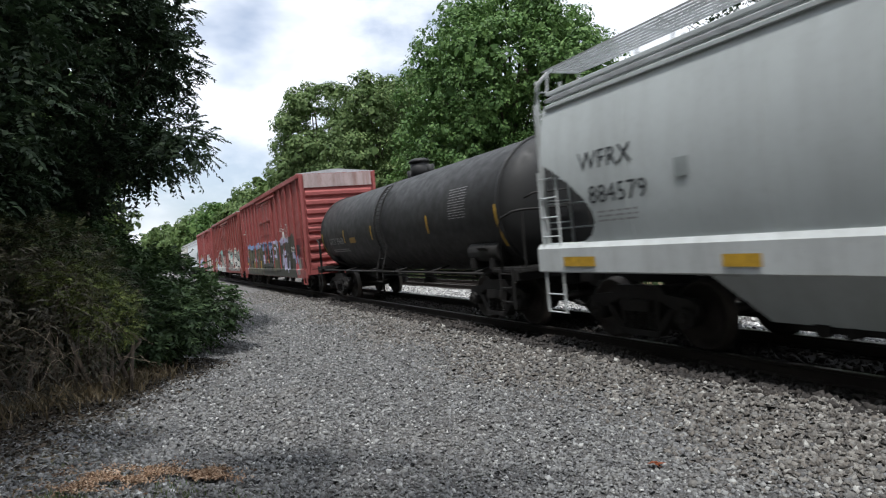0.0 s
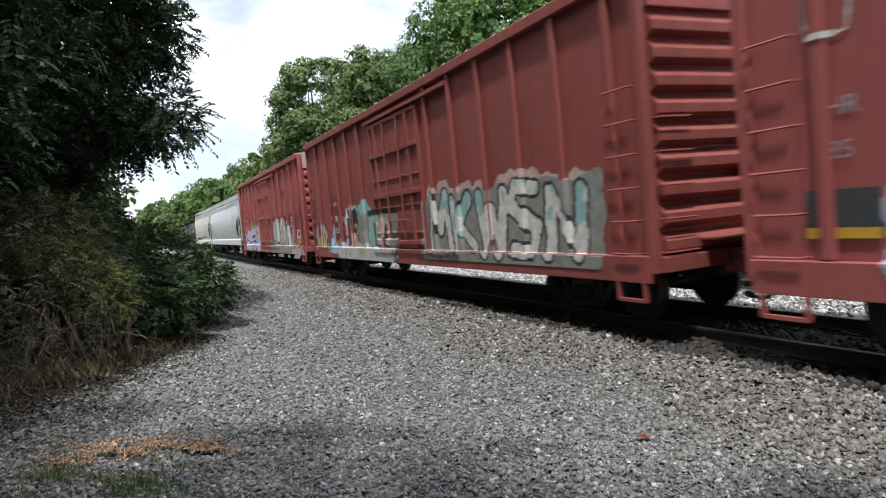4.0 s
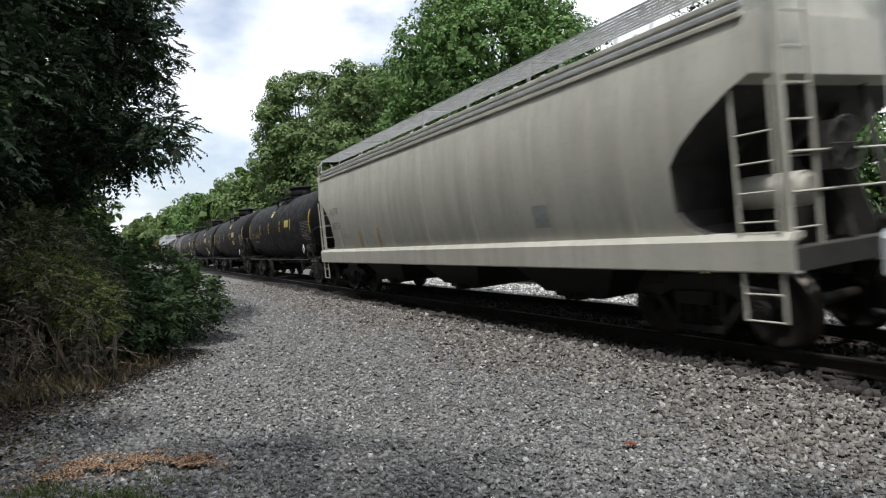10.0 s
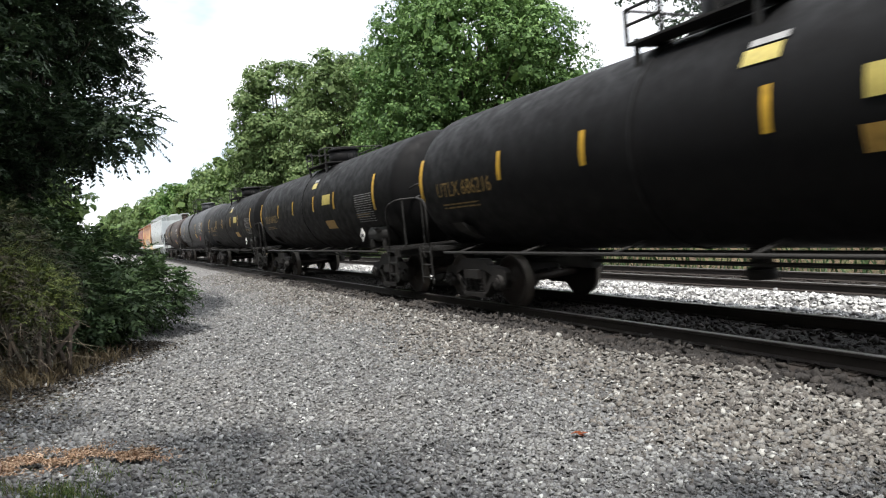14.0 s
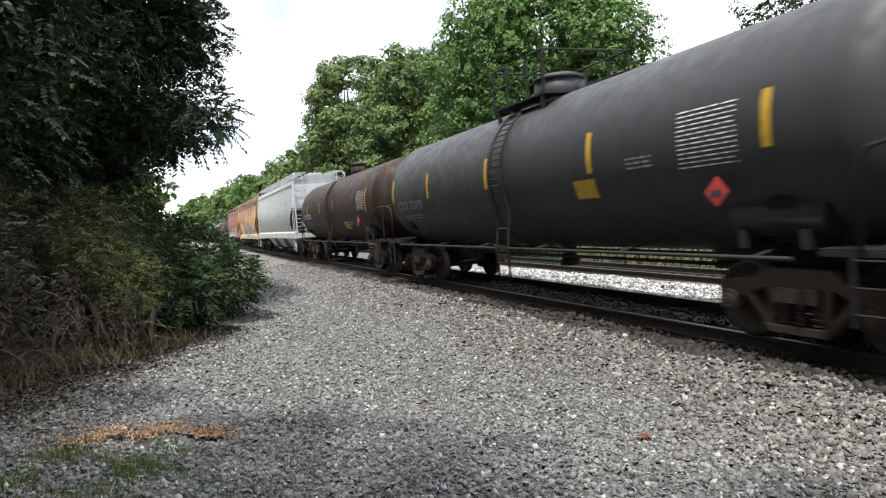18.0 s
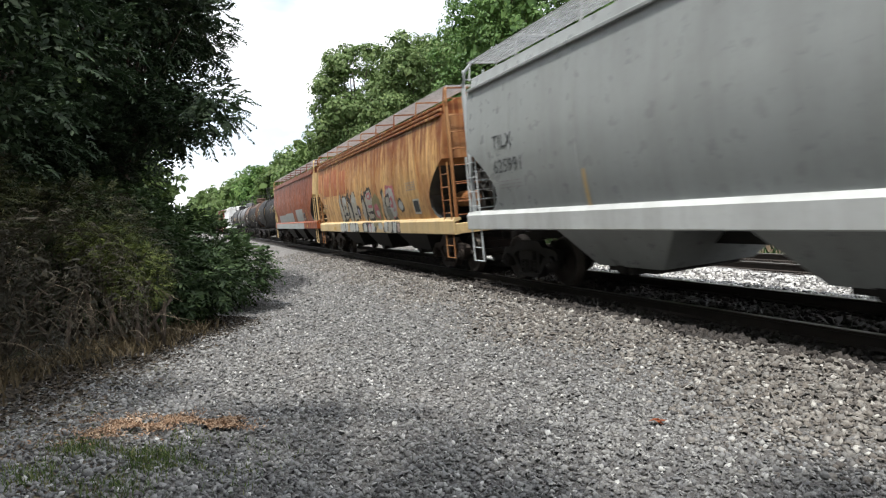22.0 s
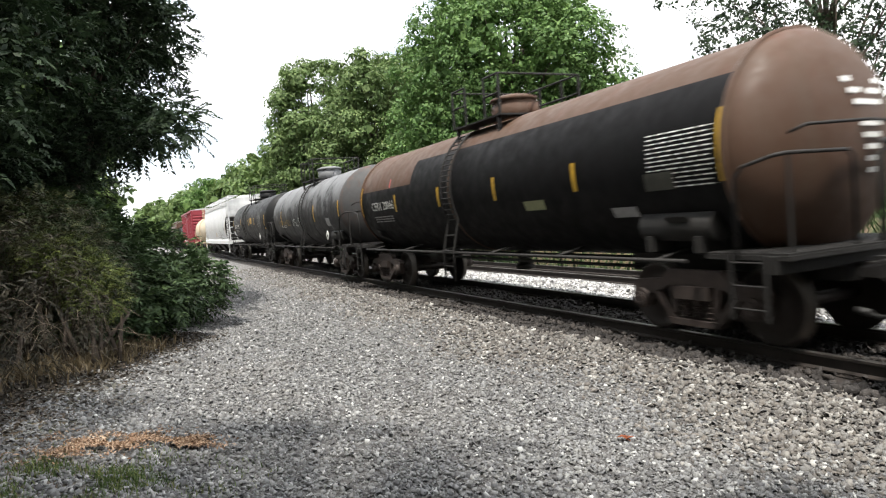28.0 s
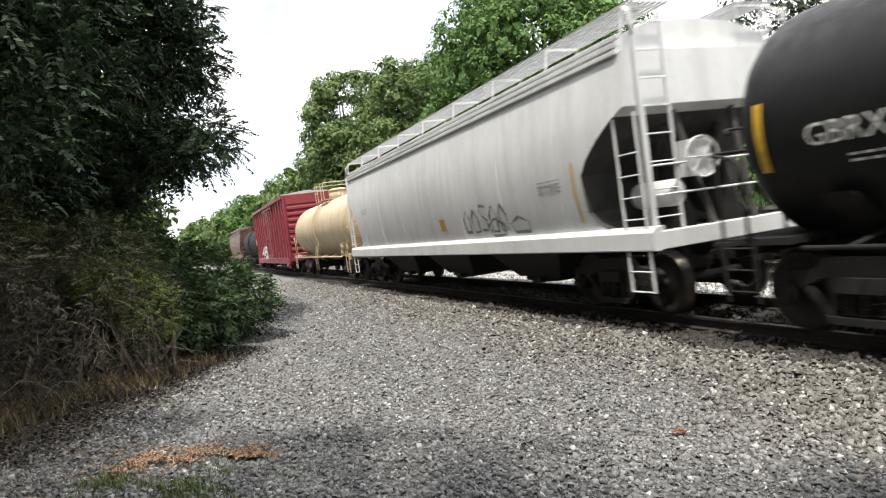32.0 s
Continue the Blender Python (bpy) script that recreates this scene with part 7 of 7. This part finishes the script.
def leaves(points, size, normals, spread=0.7, aspect=0.55, seed=0, along=None):
    """Folded pointed leaves at points, turned about the given normals. Returns verts and faces."""
    rng = np.random.RandomState(seed)
    n = len(points)
    nz = normals + rng.normal(0, spread, (n, 3))
    nz /= np.linalg.norm(nz, axis=1, keepdims=True) + 1e-9
    t = rng.normal(0, 1, (n, 3)) + np.array([0, 0, -0.5]) if along is None else along + rng.normal(0, 0.18, (n, 3))
    t -= nz * (t * nz).sum(1, keepdims=True)
    t /= np.linalg.norm(t, axis=1, keepdims=True) + 1e-9
    b = np.cross(nz, t)
    s = (size * rng.uniform(0.6, 1.35, n))[:, None]
    w = s * aspect * 0.5
    fold = nz * s * 0.12
    p = points
    v = np.stack([p - t * s * 0.5, p + b * w + fold, p + t * s * 0.5, p - b * w + fold], 1)
    f = np.arange(4 * n).reshape(n, 4)
    return v.reshape(-1, 3), f


def clumped(centres, radii, count, clump, seed, shell=0.75, flat=1.0):
    """Leaves in small domed tufts over the outside of several ellipsoids, with the tufts' normals."""
    rng = np.random.RandomState(seed)
    centres, radii = np.asarray(centres, float), np.asarray(radii, float)
    area = (radii.prod(1)) ** (2 / 3)
    pick = rng.choice(len(centres), count, p=area / area.sum())
    d = rng.normal(0, 1, (count, 3)) + np.array([0, 0, 0.25])
    d /= np.linalg.norm(d, axis=1, keepdims=True)
    r = shell + (1 - shell) * rng.uniform(0, 1, count) ** 0.5 + rng.normal(0, 0.05, count)
    hub = centres[pick] + d * radii[pick] * r[:, None]
    per, wide = clump
    axis = d * 0.75 + np.array([0, 0, 0.65])
    axis /= np.linalg.norm(axis, axis=1, keepdims=True)
    size = wide * rng.uniform(0.55, 1.5, count)
    e = rng.normal(0, 1, (count * per, 3)) + np.repeat(axis, per, 0) * 1.1
    e /= np.linalg.norm(e, axis=1, keepdims=True)
    out = np.repeat(size, per)[:, None] * (0.45 + 0.75 * rng.uniform(0, 1, (count * per, 1)) ** 0.6)
    pts = np.repeat(hub, per, 0) + e * out * np.array([1.0, 1.0, flat])
    return pts, e + np.repeat(axis, per, 0) * 0.5


def inner_leaves(centres, radii, seed, size, per, aspect=0.8):
    """Broad overlapping sprays of leaves deep inside the lobes of a crown. Returns verts and faces."""
    rng = np.random.RandomState(seed)
    n = len(centres) * per
    d = rng.normal(0, 1, (n, 3))
    d /= np.linalg.norm(d, axis=1, keepdims=True)
    pts = np.repeat(np.asarray(centres, float), per, 0) + d * np.repeat(np.asarray(radii, float), per, 0) * rng.uniform(0.15, 0.72, (n, 1))
    return leaves(pts, size, d + np.array([0, 0, 0.4]), 0.6, aspect, seed + 1)


def sprays(centres, radii, count, per, length, seed, droop=0.55, shell=0.7):
    """Drooping compound leaves: leaflets in two rows along a hanging stem. Returns points, normals, directions."""
    rng = np.random.RandomState(seed)
    centres, radii = np.asarray(centres, float), np.asarray(radii, float)
    area = radii.prod(1) ** (2 / 3)
    pick = rng.choice(len(centres), count, p=area / area.sum())
    d = rng.normal(0, 1, (count, 3))
    d /= np.linalg.norm(d, axis=1, keepdims=True)
    hub = centres[pick] + d * radii[pick] * (shell + (1 - shell) * rng.uniform(0, 1, (count, 1)) ** 0.5)
    out = d * np.array([1, 1, 0.5]) + rng.normal(0, 0.45, (count, 3))
    out /= np.linalg.norm(out, axis=1, keepdims=True)
    size = length * rng.uniform(0.6, 1.3, (count, 1))
    side = np.cross(out, np.array([0.0, 0.0, 1.0]))
    side /= np.linalg.norm(side, axis=1, keepdims=True) + 1e-9
    pts, nor, way = [], [], []
    for k in range(per):
        s = (k // 2 + 0.5) / (per / 2)
        hand = 1 if k % 2 else -1
        stem = hub + out * size * s + np.array([0, 0, -1.0]) * size * droop * s * s
        lie = out * 0.55 + side * hand * 0.9 + np.array([0, 0, -droop * (0.5 + s)])
        pts.append(stem + lie * size * 0.16)
        way.append(lie)
        nor.append(np.cross(out, side) * -1.0 + d * 0.35)
    return np.concatenate(pts), np.concatenate(nor), np.concatenate(way)


def limb_mesh(name, segments, mat):
    bm = bmesh.new()
    for p, q, r0, r1 in segments:
        rod(bm, p, q, r0, 9, r1)
    return made(name, bm, mat)


def tree(name, label, base, height, spread, leaf_mat, leaf, count, seed, lobes=14, low=0.2, shape="round", clump=(14, 0.32), trunk=0.25, extra=(), lump=1.0, hang=None, core=2.6):
    """A tapered trunk with limbs and a crown of lobes built from many small leaves."""
    rng = np.random.RandomState(seed)
    t = new(name)
    t.matrix_world = Matrix.Translation(base)
    tagged(t, label, "tree")
    cs, rs, seg = [], [], []
    top = height * 0.86
    joints = [Vector((0, 0, -0.3))]
    for k in range(1, 6):
        joints.append(Vector((rng.normal(0, spread * 0.03), rng.normal(0, spread * 0.03), top * k / 5)))
    for k in range(5):
        seg.append((joints[k], joints[k + 1], trunk * (1 - k * 0.17), trunk * (1 - (k + 1) * 0.17)))
    for k in range(lobes):
        f = (k + 0.5) / lobes
        z = height * (low + (0.97 - low) * f)
        if shape == "cone":
            w = spread * (1.0 - 0.75 * f) * (0.75 + 0.3 * min(1, f * 6))
        else:
            w = spread * math.sqrt(max(0.05, 1 - ((f - 0.42) / 0.62) ** 2))
        a = k * 2.4 + rng.uniform(-0.4, 0.4)
        d = w * rng.uniform(0.45, 0.75)
        c = Vector((math.cos(a) * d, math.sin(a) * d, z))
        r = max(0.5, w * rng.uniform(0.36, 0.55) * lump)
        cs.append(c)
        rs.append((r, r, r * rng.uniform(0.65, 0.9)))
        j = joints[min(4, max(1, int(f * 4)))]
        mid = j.lerp(c, 0.5) + Vector((0, 0, -0.25))
        seg += [(j, mid, trunk * 0.32, trunk * 0.2), (mid, c, trunk * 0.2, trunk * 0.07)]
    for c, r in extra:
        cs.append(Vector(c))
        rs.append(r)
        mid = joints[2].lerp(Vector(c), 0.55) + Vector((0, 0, 0.3))
        seg += [(joints[2], mid, trunk * 0.15, trunk * 0.09), (mid, Vector(c), trunk * 0.09, trunk * 0.03)]
    part("trunk", limb_mesh("trunk", seg, M["bark"]), None, t, "grey brown trunk with limbs")
    if hang:
        pts, nor, way = sprays(cs, rs, count // hang[0], hang[0], hang[1], seed + 1, 0.28, 0.8)
        v, f = leaves(pts, leaf, nor, 0.3, 0.42, seed + 2, way)
    else:
        pts, nor = clumped(cs, rs, count // clump[0], clump, seed + 1, 0.78, 0.75)
        v, f = leaves(pts, leaf, nor, 0.42, 0.62, seed + 2)
    crown = part("crown", mesh_np("crown", v, f, [leaf_mat]), None, t, "dense crown of leaves")
    if core:
        v, f = inner_leaves(cs, rs, seed + 3, leaf * core, 70 if core > 2 else 420, 0.8 if core > 2 else 0.5)
        part("inner_leaves", mesh_np("inner_leaves", v, f, [leaf_mat]), None, crown)
    return t


def bush(name, label, base, lobes, leaf_mat, leaf, count, seed, clump=(16, 0.14), stems=12, aspect=0.5, hang=None):
    rng = np.random.RandomState(seed)
    t = new(name)
    t.matrix_world = Matrix.Translation(base)
    tagged(t, label, "bush")
    cs, rs = [c for c, r in lobes], [r for c, r in lobes]
    seg = []
    for k in range(stems):
        c = Vector(cs[k % len(cs)])
        p = Vector((c.x * 0.6 + rng.normal(0, 0.25), c.y * 0.6 + rng.normal(0, 0.25), -0.15))
        m = p.lerp(c, 0.55) + Vector((rng.normal(0, 0.15), rng.normal(0, 0.15), 0.1))
        seg += [(p, m, 0.03, 0.02), (m, c, 0.02, 0.008)]
    for p, q in zip(seg[::2], seg[1::2]):
        part("stem", limb_mesh("stem", [p, q], M["bark"]), None, t)
    if hang:
        pts, nor, way = sprays(cs, rs, count // hang[0], hang[0], hang[1], seed + 1, hang[2])
        v, f = leaves(pts, leaf, nor, 0.35, aspect, seed + 2, way)
    else:
        pts, nor = clumped(cs, rs, count // clump[0], clump, seed + 1, 0.72)
        v, f = leaves(pts, leaf, nor, 0.8, aspect, seed + 2)
    foliage = part("foliage", mesh_np("foliage", v, f, [leaf_mat]), None, t, "dense small leaves")
    v, f = inner_leaves(cs, rs, seed + 3, leaf * 1.5, 330, max(0.22, aspect))
    part("inner_leaves", mesh_np("inner_leaves", v, f, [leaf_mat]), None, foliage)
    return t


def build_plants():
    # big trees beyond the tracks
    tree("maple_tree", "tall dense deep green tree beyond the tracks", (3.5, 35, 1.5), 13.8, 6.8, M["leaf_maple"], 0.19, 112000, 101, 64, 0.06, clump=(30, 0.42), trunk=0.35, lump=0.72)
    tree("oak_tree", "light green tree beyond the tracks", (-5.0, 47, 1.5), 13.0, 5.0, M["leaf_light"], 0.23, 50000, 111, 30, 0.08, clump=(30, 0.46), lump=0.72)
    tree("oak_tree", "light green tree with an uneven top", (-10.5, 52, 1.5), 14.3, 4.4, M["leaf_light"], 0.24, 46000, 121, 28, 0.08, clump=(30, 0.46), lump=0.70)
    tree("oak_tree", "mid green tree in the tree line", (-1.5, 52, 1.5), 15.0, 5.0, M["leaf_mid"], 0.26, 32000, 131, 26, 0.1, clump=(30, 0.5), lump=0.75)
    for i, (x, y, h, w, m) in enumerate(((-17, 66, 8.5, 5, "leaf_mid"), (-23, 84, 11.5, 6, "leaf_light"), (-30, 98, 10.8, 6, "leaf_mid"), (-38, 112, 10.8, 7, "leaf_maple"), (-47, 128, 10.8, 7, "leaf_mid"), (-58, 146, 10.5, 8, "leaf_light"), (-70, 168, 11, 9, "leaf_mid"), (-84, 190, 10.5, 9, "leaf_light"))):
        tree("woodland_tree", "round tree in the far tree line", (x, y, 1.0), h, w, M[m], 0.42 + i * 0.03, 8000, 140 + i * 7, 22, 0.05, clump=(26, 0.75), lump=0.8)
    tree("locust_tree", "tall dark tree with sparse drooping branches", (19.5, 33, 1.5), 19, 7.2, M["leaf_dark"], 0.2, 28000, 201, 34, 0.22, clump=(14, 0.36), trunk=0.3, core=0, extra=[((-7.6, 0, 11.4), (1.0, 1.0, 0.5)), ((-6.2, -0.5, 12.2), (1.2, 1.0, 0.6)), ((-5.2, 0.3, 11.6), (1.0, 1.0, 0.6))])
    tree("maple_tree", "dark tree beyond the second track", (31, 26, 1.5), 17, 6.5, M["leaf_maple"], 0.34, 16000, 211, 16, 0.1)
    tree("oak_tree", "dark tree behind the tank cars", (13, 44, 1.5), 9, 5, M["leaf_maple"], 0.36, 12000, 221, 12, 0.05)
    for i, (x, y, h) in enumerate(((12.0, 30, 5.5), (16.0, 27, 5.0), (20, 24.5, 5.5), (24.5, 23, 6.0), (28, 19, 6.5), (8.5, 34, 5.5))):
        tree("woodland_tree", "low leafy tree on the bank beyond the second track", (x, y, 1.2), h, 3.4, M["leaf_maple"], 0.26, 6500, 230 + 7 * i, 16, 0.02, clump=(24, 0.42), trunk=0.14)
    # the near tree and bushes on the camera's side
    rng = np.random.RandomState(31)

    def thicket_tree(label, base, spots, leaf, count, seed, trunk):
        ex = [((x - base[0], y - base[1], z - base[2]), (r, r, r * 0.8)) for x, y, z, r in spots]
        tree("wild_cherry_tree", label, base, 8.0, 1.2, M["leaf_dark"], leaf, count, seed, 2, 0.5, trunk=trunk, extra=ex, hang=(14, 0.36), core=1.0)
    edge = []
    for k in range(74):                     # the side of the crown that overhangs the road
        y = rng.uniform(12.5, 18.5)
        z = rng.uniform(1.8, 12.0)
        r = rng.uniform(0.5, 1.05)
        under = 0.85 + 0.175 * y + 0.75 * r          # the crown hangs over the road above this height
        reach = -0.05 - 0.352 * y - (2.5 if z < under else max(0.0, z - 6.5) * 0.25) + (0.35 if k % 5 == 0 and z > under else 0)
        edge.append((reach - r - rng.uniform(0, 3.2), y, z, r))
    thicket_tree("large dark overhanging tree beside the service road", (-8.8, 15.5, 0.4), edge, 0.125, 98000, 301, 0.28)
    mass = []
    for k in range(60):
        y = rng.uniform(7.5, 14.5)
        z = rng.uniform(2.2, 10.5)
        r = rng.uniform(0.9, 1.4)
        mass.append((-0.50 * y - 0.4 - r - rng.uniform(-0.2, 2.6), y, z, r))
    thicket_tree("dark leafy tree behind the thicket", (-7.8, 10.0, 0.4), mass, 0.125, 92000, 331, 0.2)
    # unseen woods added on the camera's side, shading the road and dimming the train
    tree("oak_tree", "tall oak that shades the service road", (-2.0, -4.3, 0.3), 14.0, 5.2, M["leaf_mid"], 0.24, 26000, 501, 22, 0.42, clump=(14, 0.3), trunk=0.32)
    tree("oak_tree", "unseen tall oak placed to shade the verge", (-8.5, 0.1, 0.5), 14.0, 4.6, M["leaf_mid"], 0.3, 16000, 511, 18, 0.38, trunk=0.32)
    for i, (u, l) in enumerate(((-14, 13), (-20, 17), (-8, 18), (-27, 13), (-34, 16), (2, 20), (12, 19), (22, 17), (32, 15), (44, 14), (58, 13))):
        p = at(u, l, 0.5)
        tree("oak_tree", "leafy tree of the unseen woods added to dim the train", tuple(p), 13 + (i % 3), 5.5, M["leaf_mid"], 0.5, 4500, 520 + 7 * i, 14, 0.08, clump=(12, 0.4), trunk=0.3)
    bush("green_bush", "green leafy bush at the edge of the road", (-5.6, 12.0, 0.2), [((1.05, -1.8, 0.55), (0.55, 0.7, 0.5)), ((0.85, 0.2, 0.62), (0.7, 0.9, 0.52)), ((0.2, -1.5, 0.85), (0.8, 0.9, 0.65)), ((0.0, 0.4, 1.0), (0.9, 1.1, 0.65)), ((-0.8, -0.7, 1.3), (0.9, 1.1, 0.75)), ((-1.6, 0.5, 1.6), (1.0, 1.0, 0.75)), ((0.35, -2.4, 0.6), (0.75, 0.7, 0.6)), ((-0.5, -2.2, 0.9), (0.8, 0.7, 0.7))], M["leaf_bush"], 0.11, 52000, 401, aspect=0.36, hang=(12, 0.30, 0.25))
    bush("dry_thicket", "brown half-dead vine thicket", (-5.3, 7.6, 0.2), [((0.5, -0.6, 0.8), (1.0, 1.1, 0.9)), ((-0.7, -1.2, 1.1), (1.3, 1.2, 1.2)), ((0.1, 0.8, 1.0), (1.1, 1.1, 1.1)), ((-1.2, 0.4, 1.5), (1.3, 1.4, 1.1)), ((-2.2, -1.2, 1.5), (1.3, 1.3, 1.3))], M["dry"], 0.09, 44000, 411, aspect=0.12, hang=(14, 0.26, 0.9))
    bush("juniper_shrub", "dark olive feathery shrub above the thicket", (-5.6, 8.2, 0.2), [((0.3, 0.3, 1.55), (0.8, 0.9, 0.55)), ((-0.9, -0.9, 1.85), (1.2, 1.1, 0.6)), ((-1.8, 0.2, 2.1), (1.2, 1.2, 0.6)), ((0.75, 0.4, 0.95), (0.5, 0.6, 0.7)), ((-2.6, -1.6, 2.0), (1.1, 1.1, 0.6))], M["olive"], 0.07, 46000, 431, aspect=0.17, hang=(16, 0.20, 0.2))
    bush("juniper_shrub", "yellow-green feathery shrub in the thicket", (-4.5, 8.3, 0.2), [((0.25, -0.2, 0.85), (0.35, 0.35, 0.4)), ((-0.2, -0.3, 1.3), (0.4, 0.4, 0.25))], M["leaf_lime"], 0.05, 9000, 421, aspect=0.2, hang=(14, 0.14, 0.1))
    build_twigs()
    build_verge()


def build_twigs():
    """Bare arching vine stems over the thicket."""
    rng = np.random.RandomState(61)
    for k in range(140):
        x, y = rng.uniform(-7.2, -3.9), rng.uniform(5.6, 8.8)
        if x > -3.0 - 0.12 * y:
            x -= 0.8
        a, reach, top = rng.uniform(-2.2, 0.3), rng.uniform(0.3, 1.25), rng.uniform(0.15, 0.75)
        bm = bmesh.new()
        pts = [(math.cos(a) * reach * s, math.sin(a) * reach * s, top * 1.7 * (s - s * s * 0.85) + rng.normal(0, 0.015)) for s in np.linspace(0, 1, 8)]
        for i, (p, q) in enumerate(zip(pts, pts[1:])):
            rod(bm, p, q, 0.0042 - 0.0004 * i, 5, 0.0038 - 0.0004 * i)
        me = made("vine_stem", bm, M["twig"])
        v = new("vine_stem", me)
        v.matrix_world = Matrix.Translation((x, y, 0.12 + rng.uniform(0, 0.7)))
        tagged(v, "bare pale vine stem arching over the thicket", "vine", "bare vine stems")


def blades(name, label, spots, height, mat, seed, kind="stuff", width=0.012):
    """Grass blades as thin bent triangles on the ground."""
    rng = np.random.RandomState(seed)
    n = len(spots)
    h = height * rng.uniform(0.5, 1.3, n)
    a = rng.uniform(0, 2 * np.pi, n)
    w = width * rng.uniform(0.6, 1.3, n)
    lean = rng.normal(0, 0.45, (n, 2)) * h[:, None]
    p = np.asarray(spots)
    side = np.stack([np.cos(a) * w, np.sin(a) * w, np.zeros(n)], 1)
    mid = p + np.concatenate([lean * 0.4, h[:, None] * 0.6], 1)
    tip = p + np.concatenate([lean, h[:, None]], 1)
    v = np.stack([p - side, p + side, mid + side * 0.7, mid - side * 0.7, tip], 1).reshape(-1, 3)
    i = 5 * np.arange(n)
    f = np.concatenate([np.stack([i, i + 1, i + 2], 1), np.stack([i, i + 2, i + 3], 1), np.stack([i + 3, i + 2, i + 4], 1)])
    ob = new(name, mesh_np(name, v, f, [mat]))
    return tagged(ob, label, "grass", kind=kind)


def on_ground(x, y):
    q = np.stack([x - ORIGIN.x, y - ORIGIN.y], 1)
    u, l = q @ np.array(ALONG[:2]), q @ np.array(ACROSS[:2])
    return ground_height(u, l)


def build_verge():
    rng = np.random.RandomState(71)
    # green tuft near the camera, straw along the thicket
    n = 8000
    x, y = rng.normal(-2.15, 0.42, n), rng.normal(4.02, 0.30, n)
    keep = (np.sin(x * 9) + np.sin(y * 11 + x * 3) + rng.normal(0, 0.9, n)) > 0.6
    x, y = x[keep], y[keep]
    blades("grass", "short green grass growing through the gravel", np.stack([x, y, on_ground(x, y)], 1), 0.050, M["grass"], 72, width=0.0035)
    n = 2600
    s = rng.uniform(0, 1, n)
    x = -4.9 + 0.75 * s + rng.normal(0, 0.28, n) - 0.9 * np.maximum(0, s - 0.6)
    y = 5.0 + 4.6 * s + rng.normal(0, 0.28, n)
    blades("dry_grass", "tangled straw-coloured grass at the foot of the thicket", np.stack([x, y, on_ground(x, y)], 1), 0.17, M["straw"], 73)
    # fallen leaves and wood chips on the gravel
    n = 6500
    s = rng.uniform(0, 1, n)
    x = np.where(s < 0.55, rng.normal(-2.40, 0.20, n), rng.normal(-1.80, 0.11, n))
    y = np.where(s < 0.55, rng.normal(4.70, 0.15, n) + (x + 2.4) * 0.5, rng.normal(4.90, 0.07, n))
    wide = s > 0.9
    x, y = np.where(wide, rng.uniform(-2.9, -1.6, n), x), np.where(wide, rng.normal(4.88, 0.08, n), y)
    p = np.stack([x, y, on_ground(x, y) + 0.052], 1)
    keep = (np.sin(x * 17 + 1) + np.sin(y * 23 + x * 5) + rng.normal(0, 0.7, n)) > -0.2
    p = p[keep]
    v, f = leaves(p, 0.034, np.tile((0.0, 0.0, 1.0), (len(p), 1)), 0.6, 0.32, 74)
    tagged(new("wood_chips", mesh_np("wood_chips", v, f, [M["chips"]])), "scattered orange wood chips on the gravel", "wood chips", kind="stuff")
    n = 9000
    s = rng.uniform(0, 1, n)
    x = -4.05 + rng.normal(0, 0.36, n) - 0.3 * s
    y = 4.6 + 6.5 * s
    p = np.stack([x, y, on_ground(x, y) + 0.025], 1)
    v, f = leaves(p, 0.055, np.tile((0.0, 0.0, 1.0), (n, 1)), 0.4, 0.5, 75)
    tagged(new("leaf_litter", mesh_np("leaf_litter", v, f, [M["litter"]])), "dry brown leaf litter along the verge", "leaf litter", kind="stuff")
    # one dead leaf on the gravel
    v, f = leaves(np.array([(0.0, 0.0, 0.0), (0.03, 0.01, 0.0), (-0.02, 0.025, 0.005)]), 0.08, np.tile((0.0, 0.0, 1.0), (3, 1)), 0.4, 0.6, 76)
    leaf = new("dead_leaf", mesh_np("dead_leaf", v, f, [M["red_leaf"]]))
    leaf.matrix_world = Matrix.Translation((1.54, 5.02, float(on_ground(np.array([1.54]), np.array([5.02]))[0]) + 0.035))
    tagged(leaf, "curled red-brown dead leaf on the gravel", "leaf")
    # weeds on the bank beyond the second track
    n = 9000
    u, l = rng.uniform(-4, 60, n), rng.uniform(-12, -8.0, n)
    q = np.outer(u, ALONG[:2]) + np.outer(l, ACROSS[:2]) + np.array(ORIGIN[:2])
    blades("weeds", "green and brown weeds on the far bank", np.concatenate([q, ground_height(u, l)[:, None]], 1), 0.5, M["leaf_bush"], 77, width=0.03)


build_plants()


# ---- the train rolls ----
def motions():
    times = np.arange(0, 32.01, 1.0)
    for thing, middle, sets in CARS:
        base = LINE @ pose(0, 0, RAIL_Z, -math.degrees(CANT))
        walk(thing, [(float(t), base @ Matrix.Translation((middle - travelled(t), 0, 0))) for t in times])
        for wheelset, x in sets:
            rows = []
            for t in np.arange(0, 32.001, 1 / 15):
                u = middle - travelled(t)
                if -13 < u < 32 or t == 0:
                    rows.append((float(t), pose(x, 0, WHEEL_R, 0, -math.degrees(travelled(t) / WHEEL_R) % 360, 0)))
            if rows[-1][0] < 32:
                rows.append((32.0, rows[-1][1]))
            if len(rows) > 2 and rows[1][0] > 0.2:
                rows[0] = (0.0, rows[1][1])
            walk(wheelset, rows)


motions()
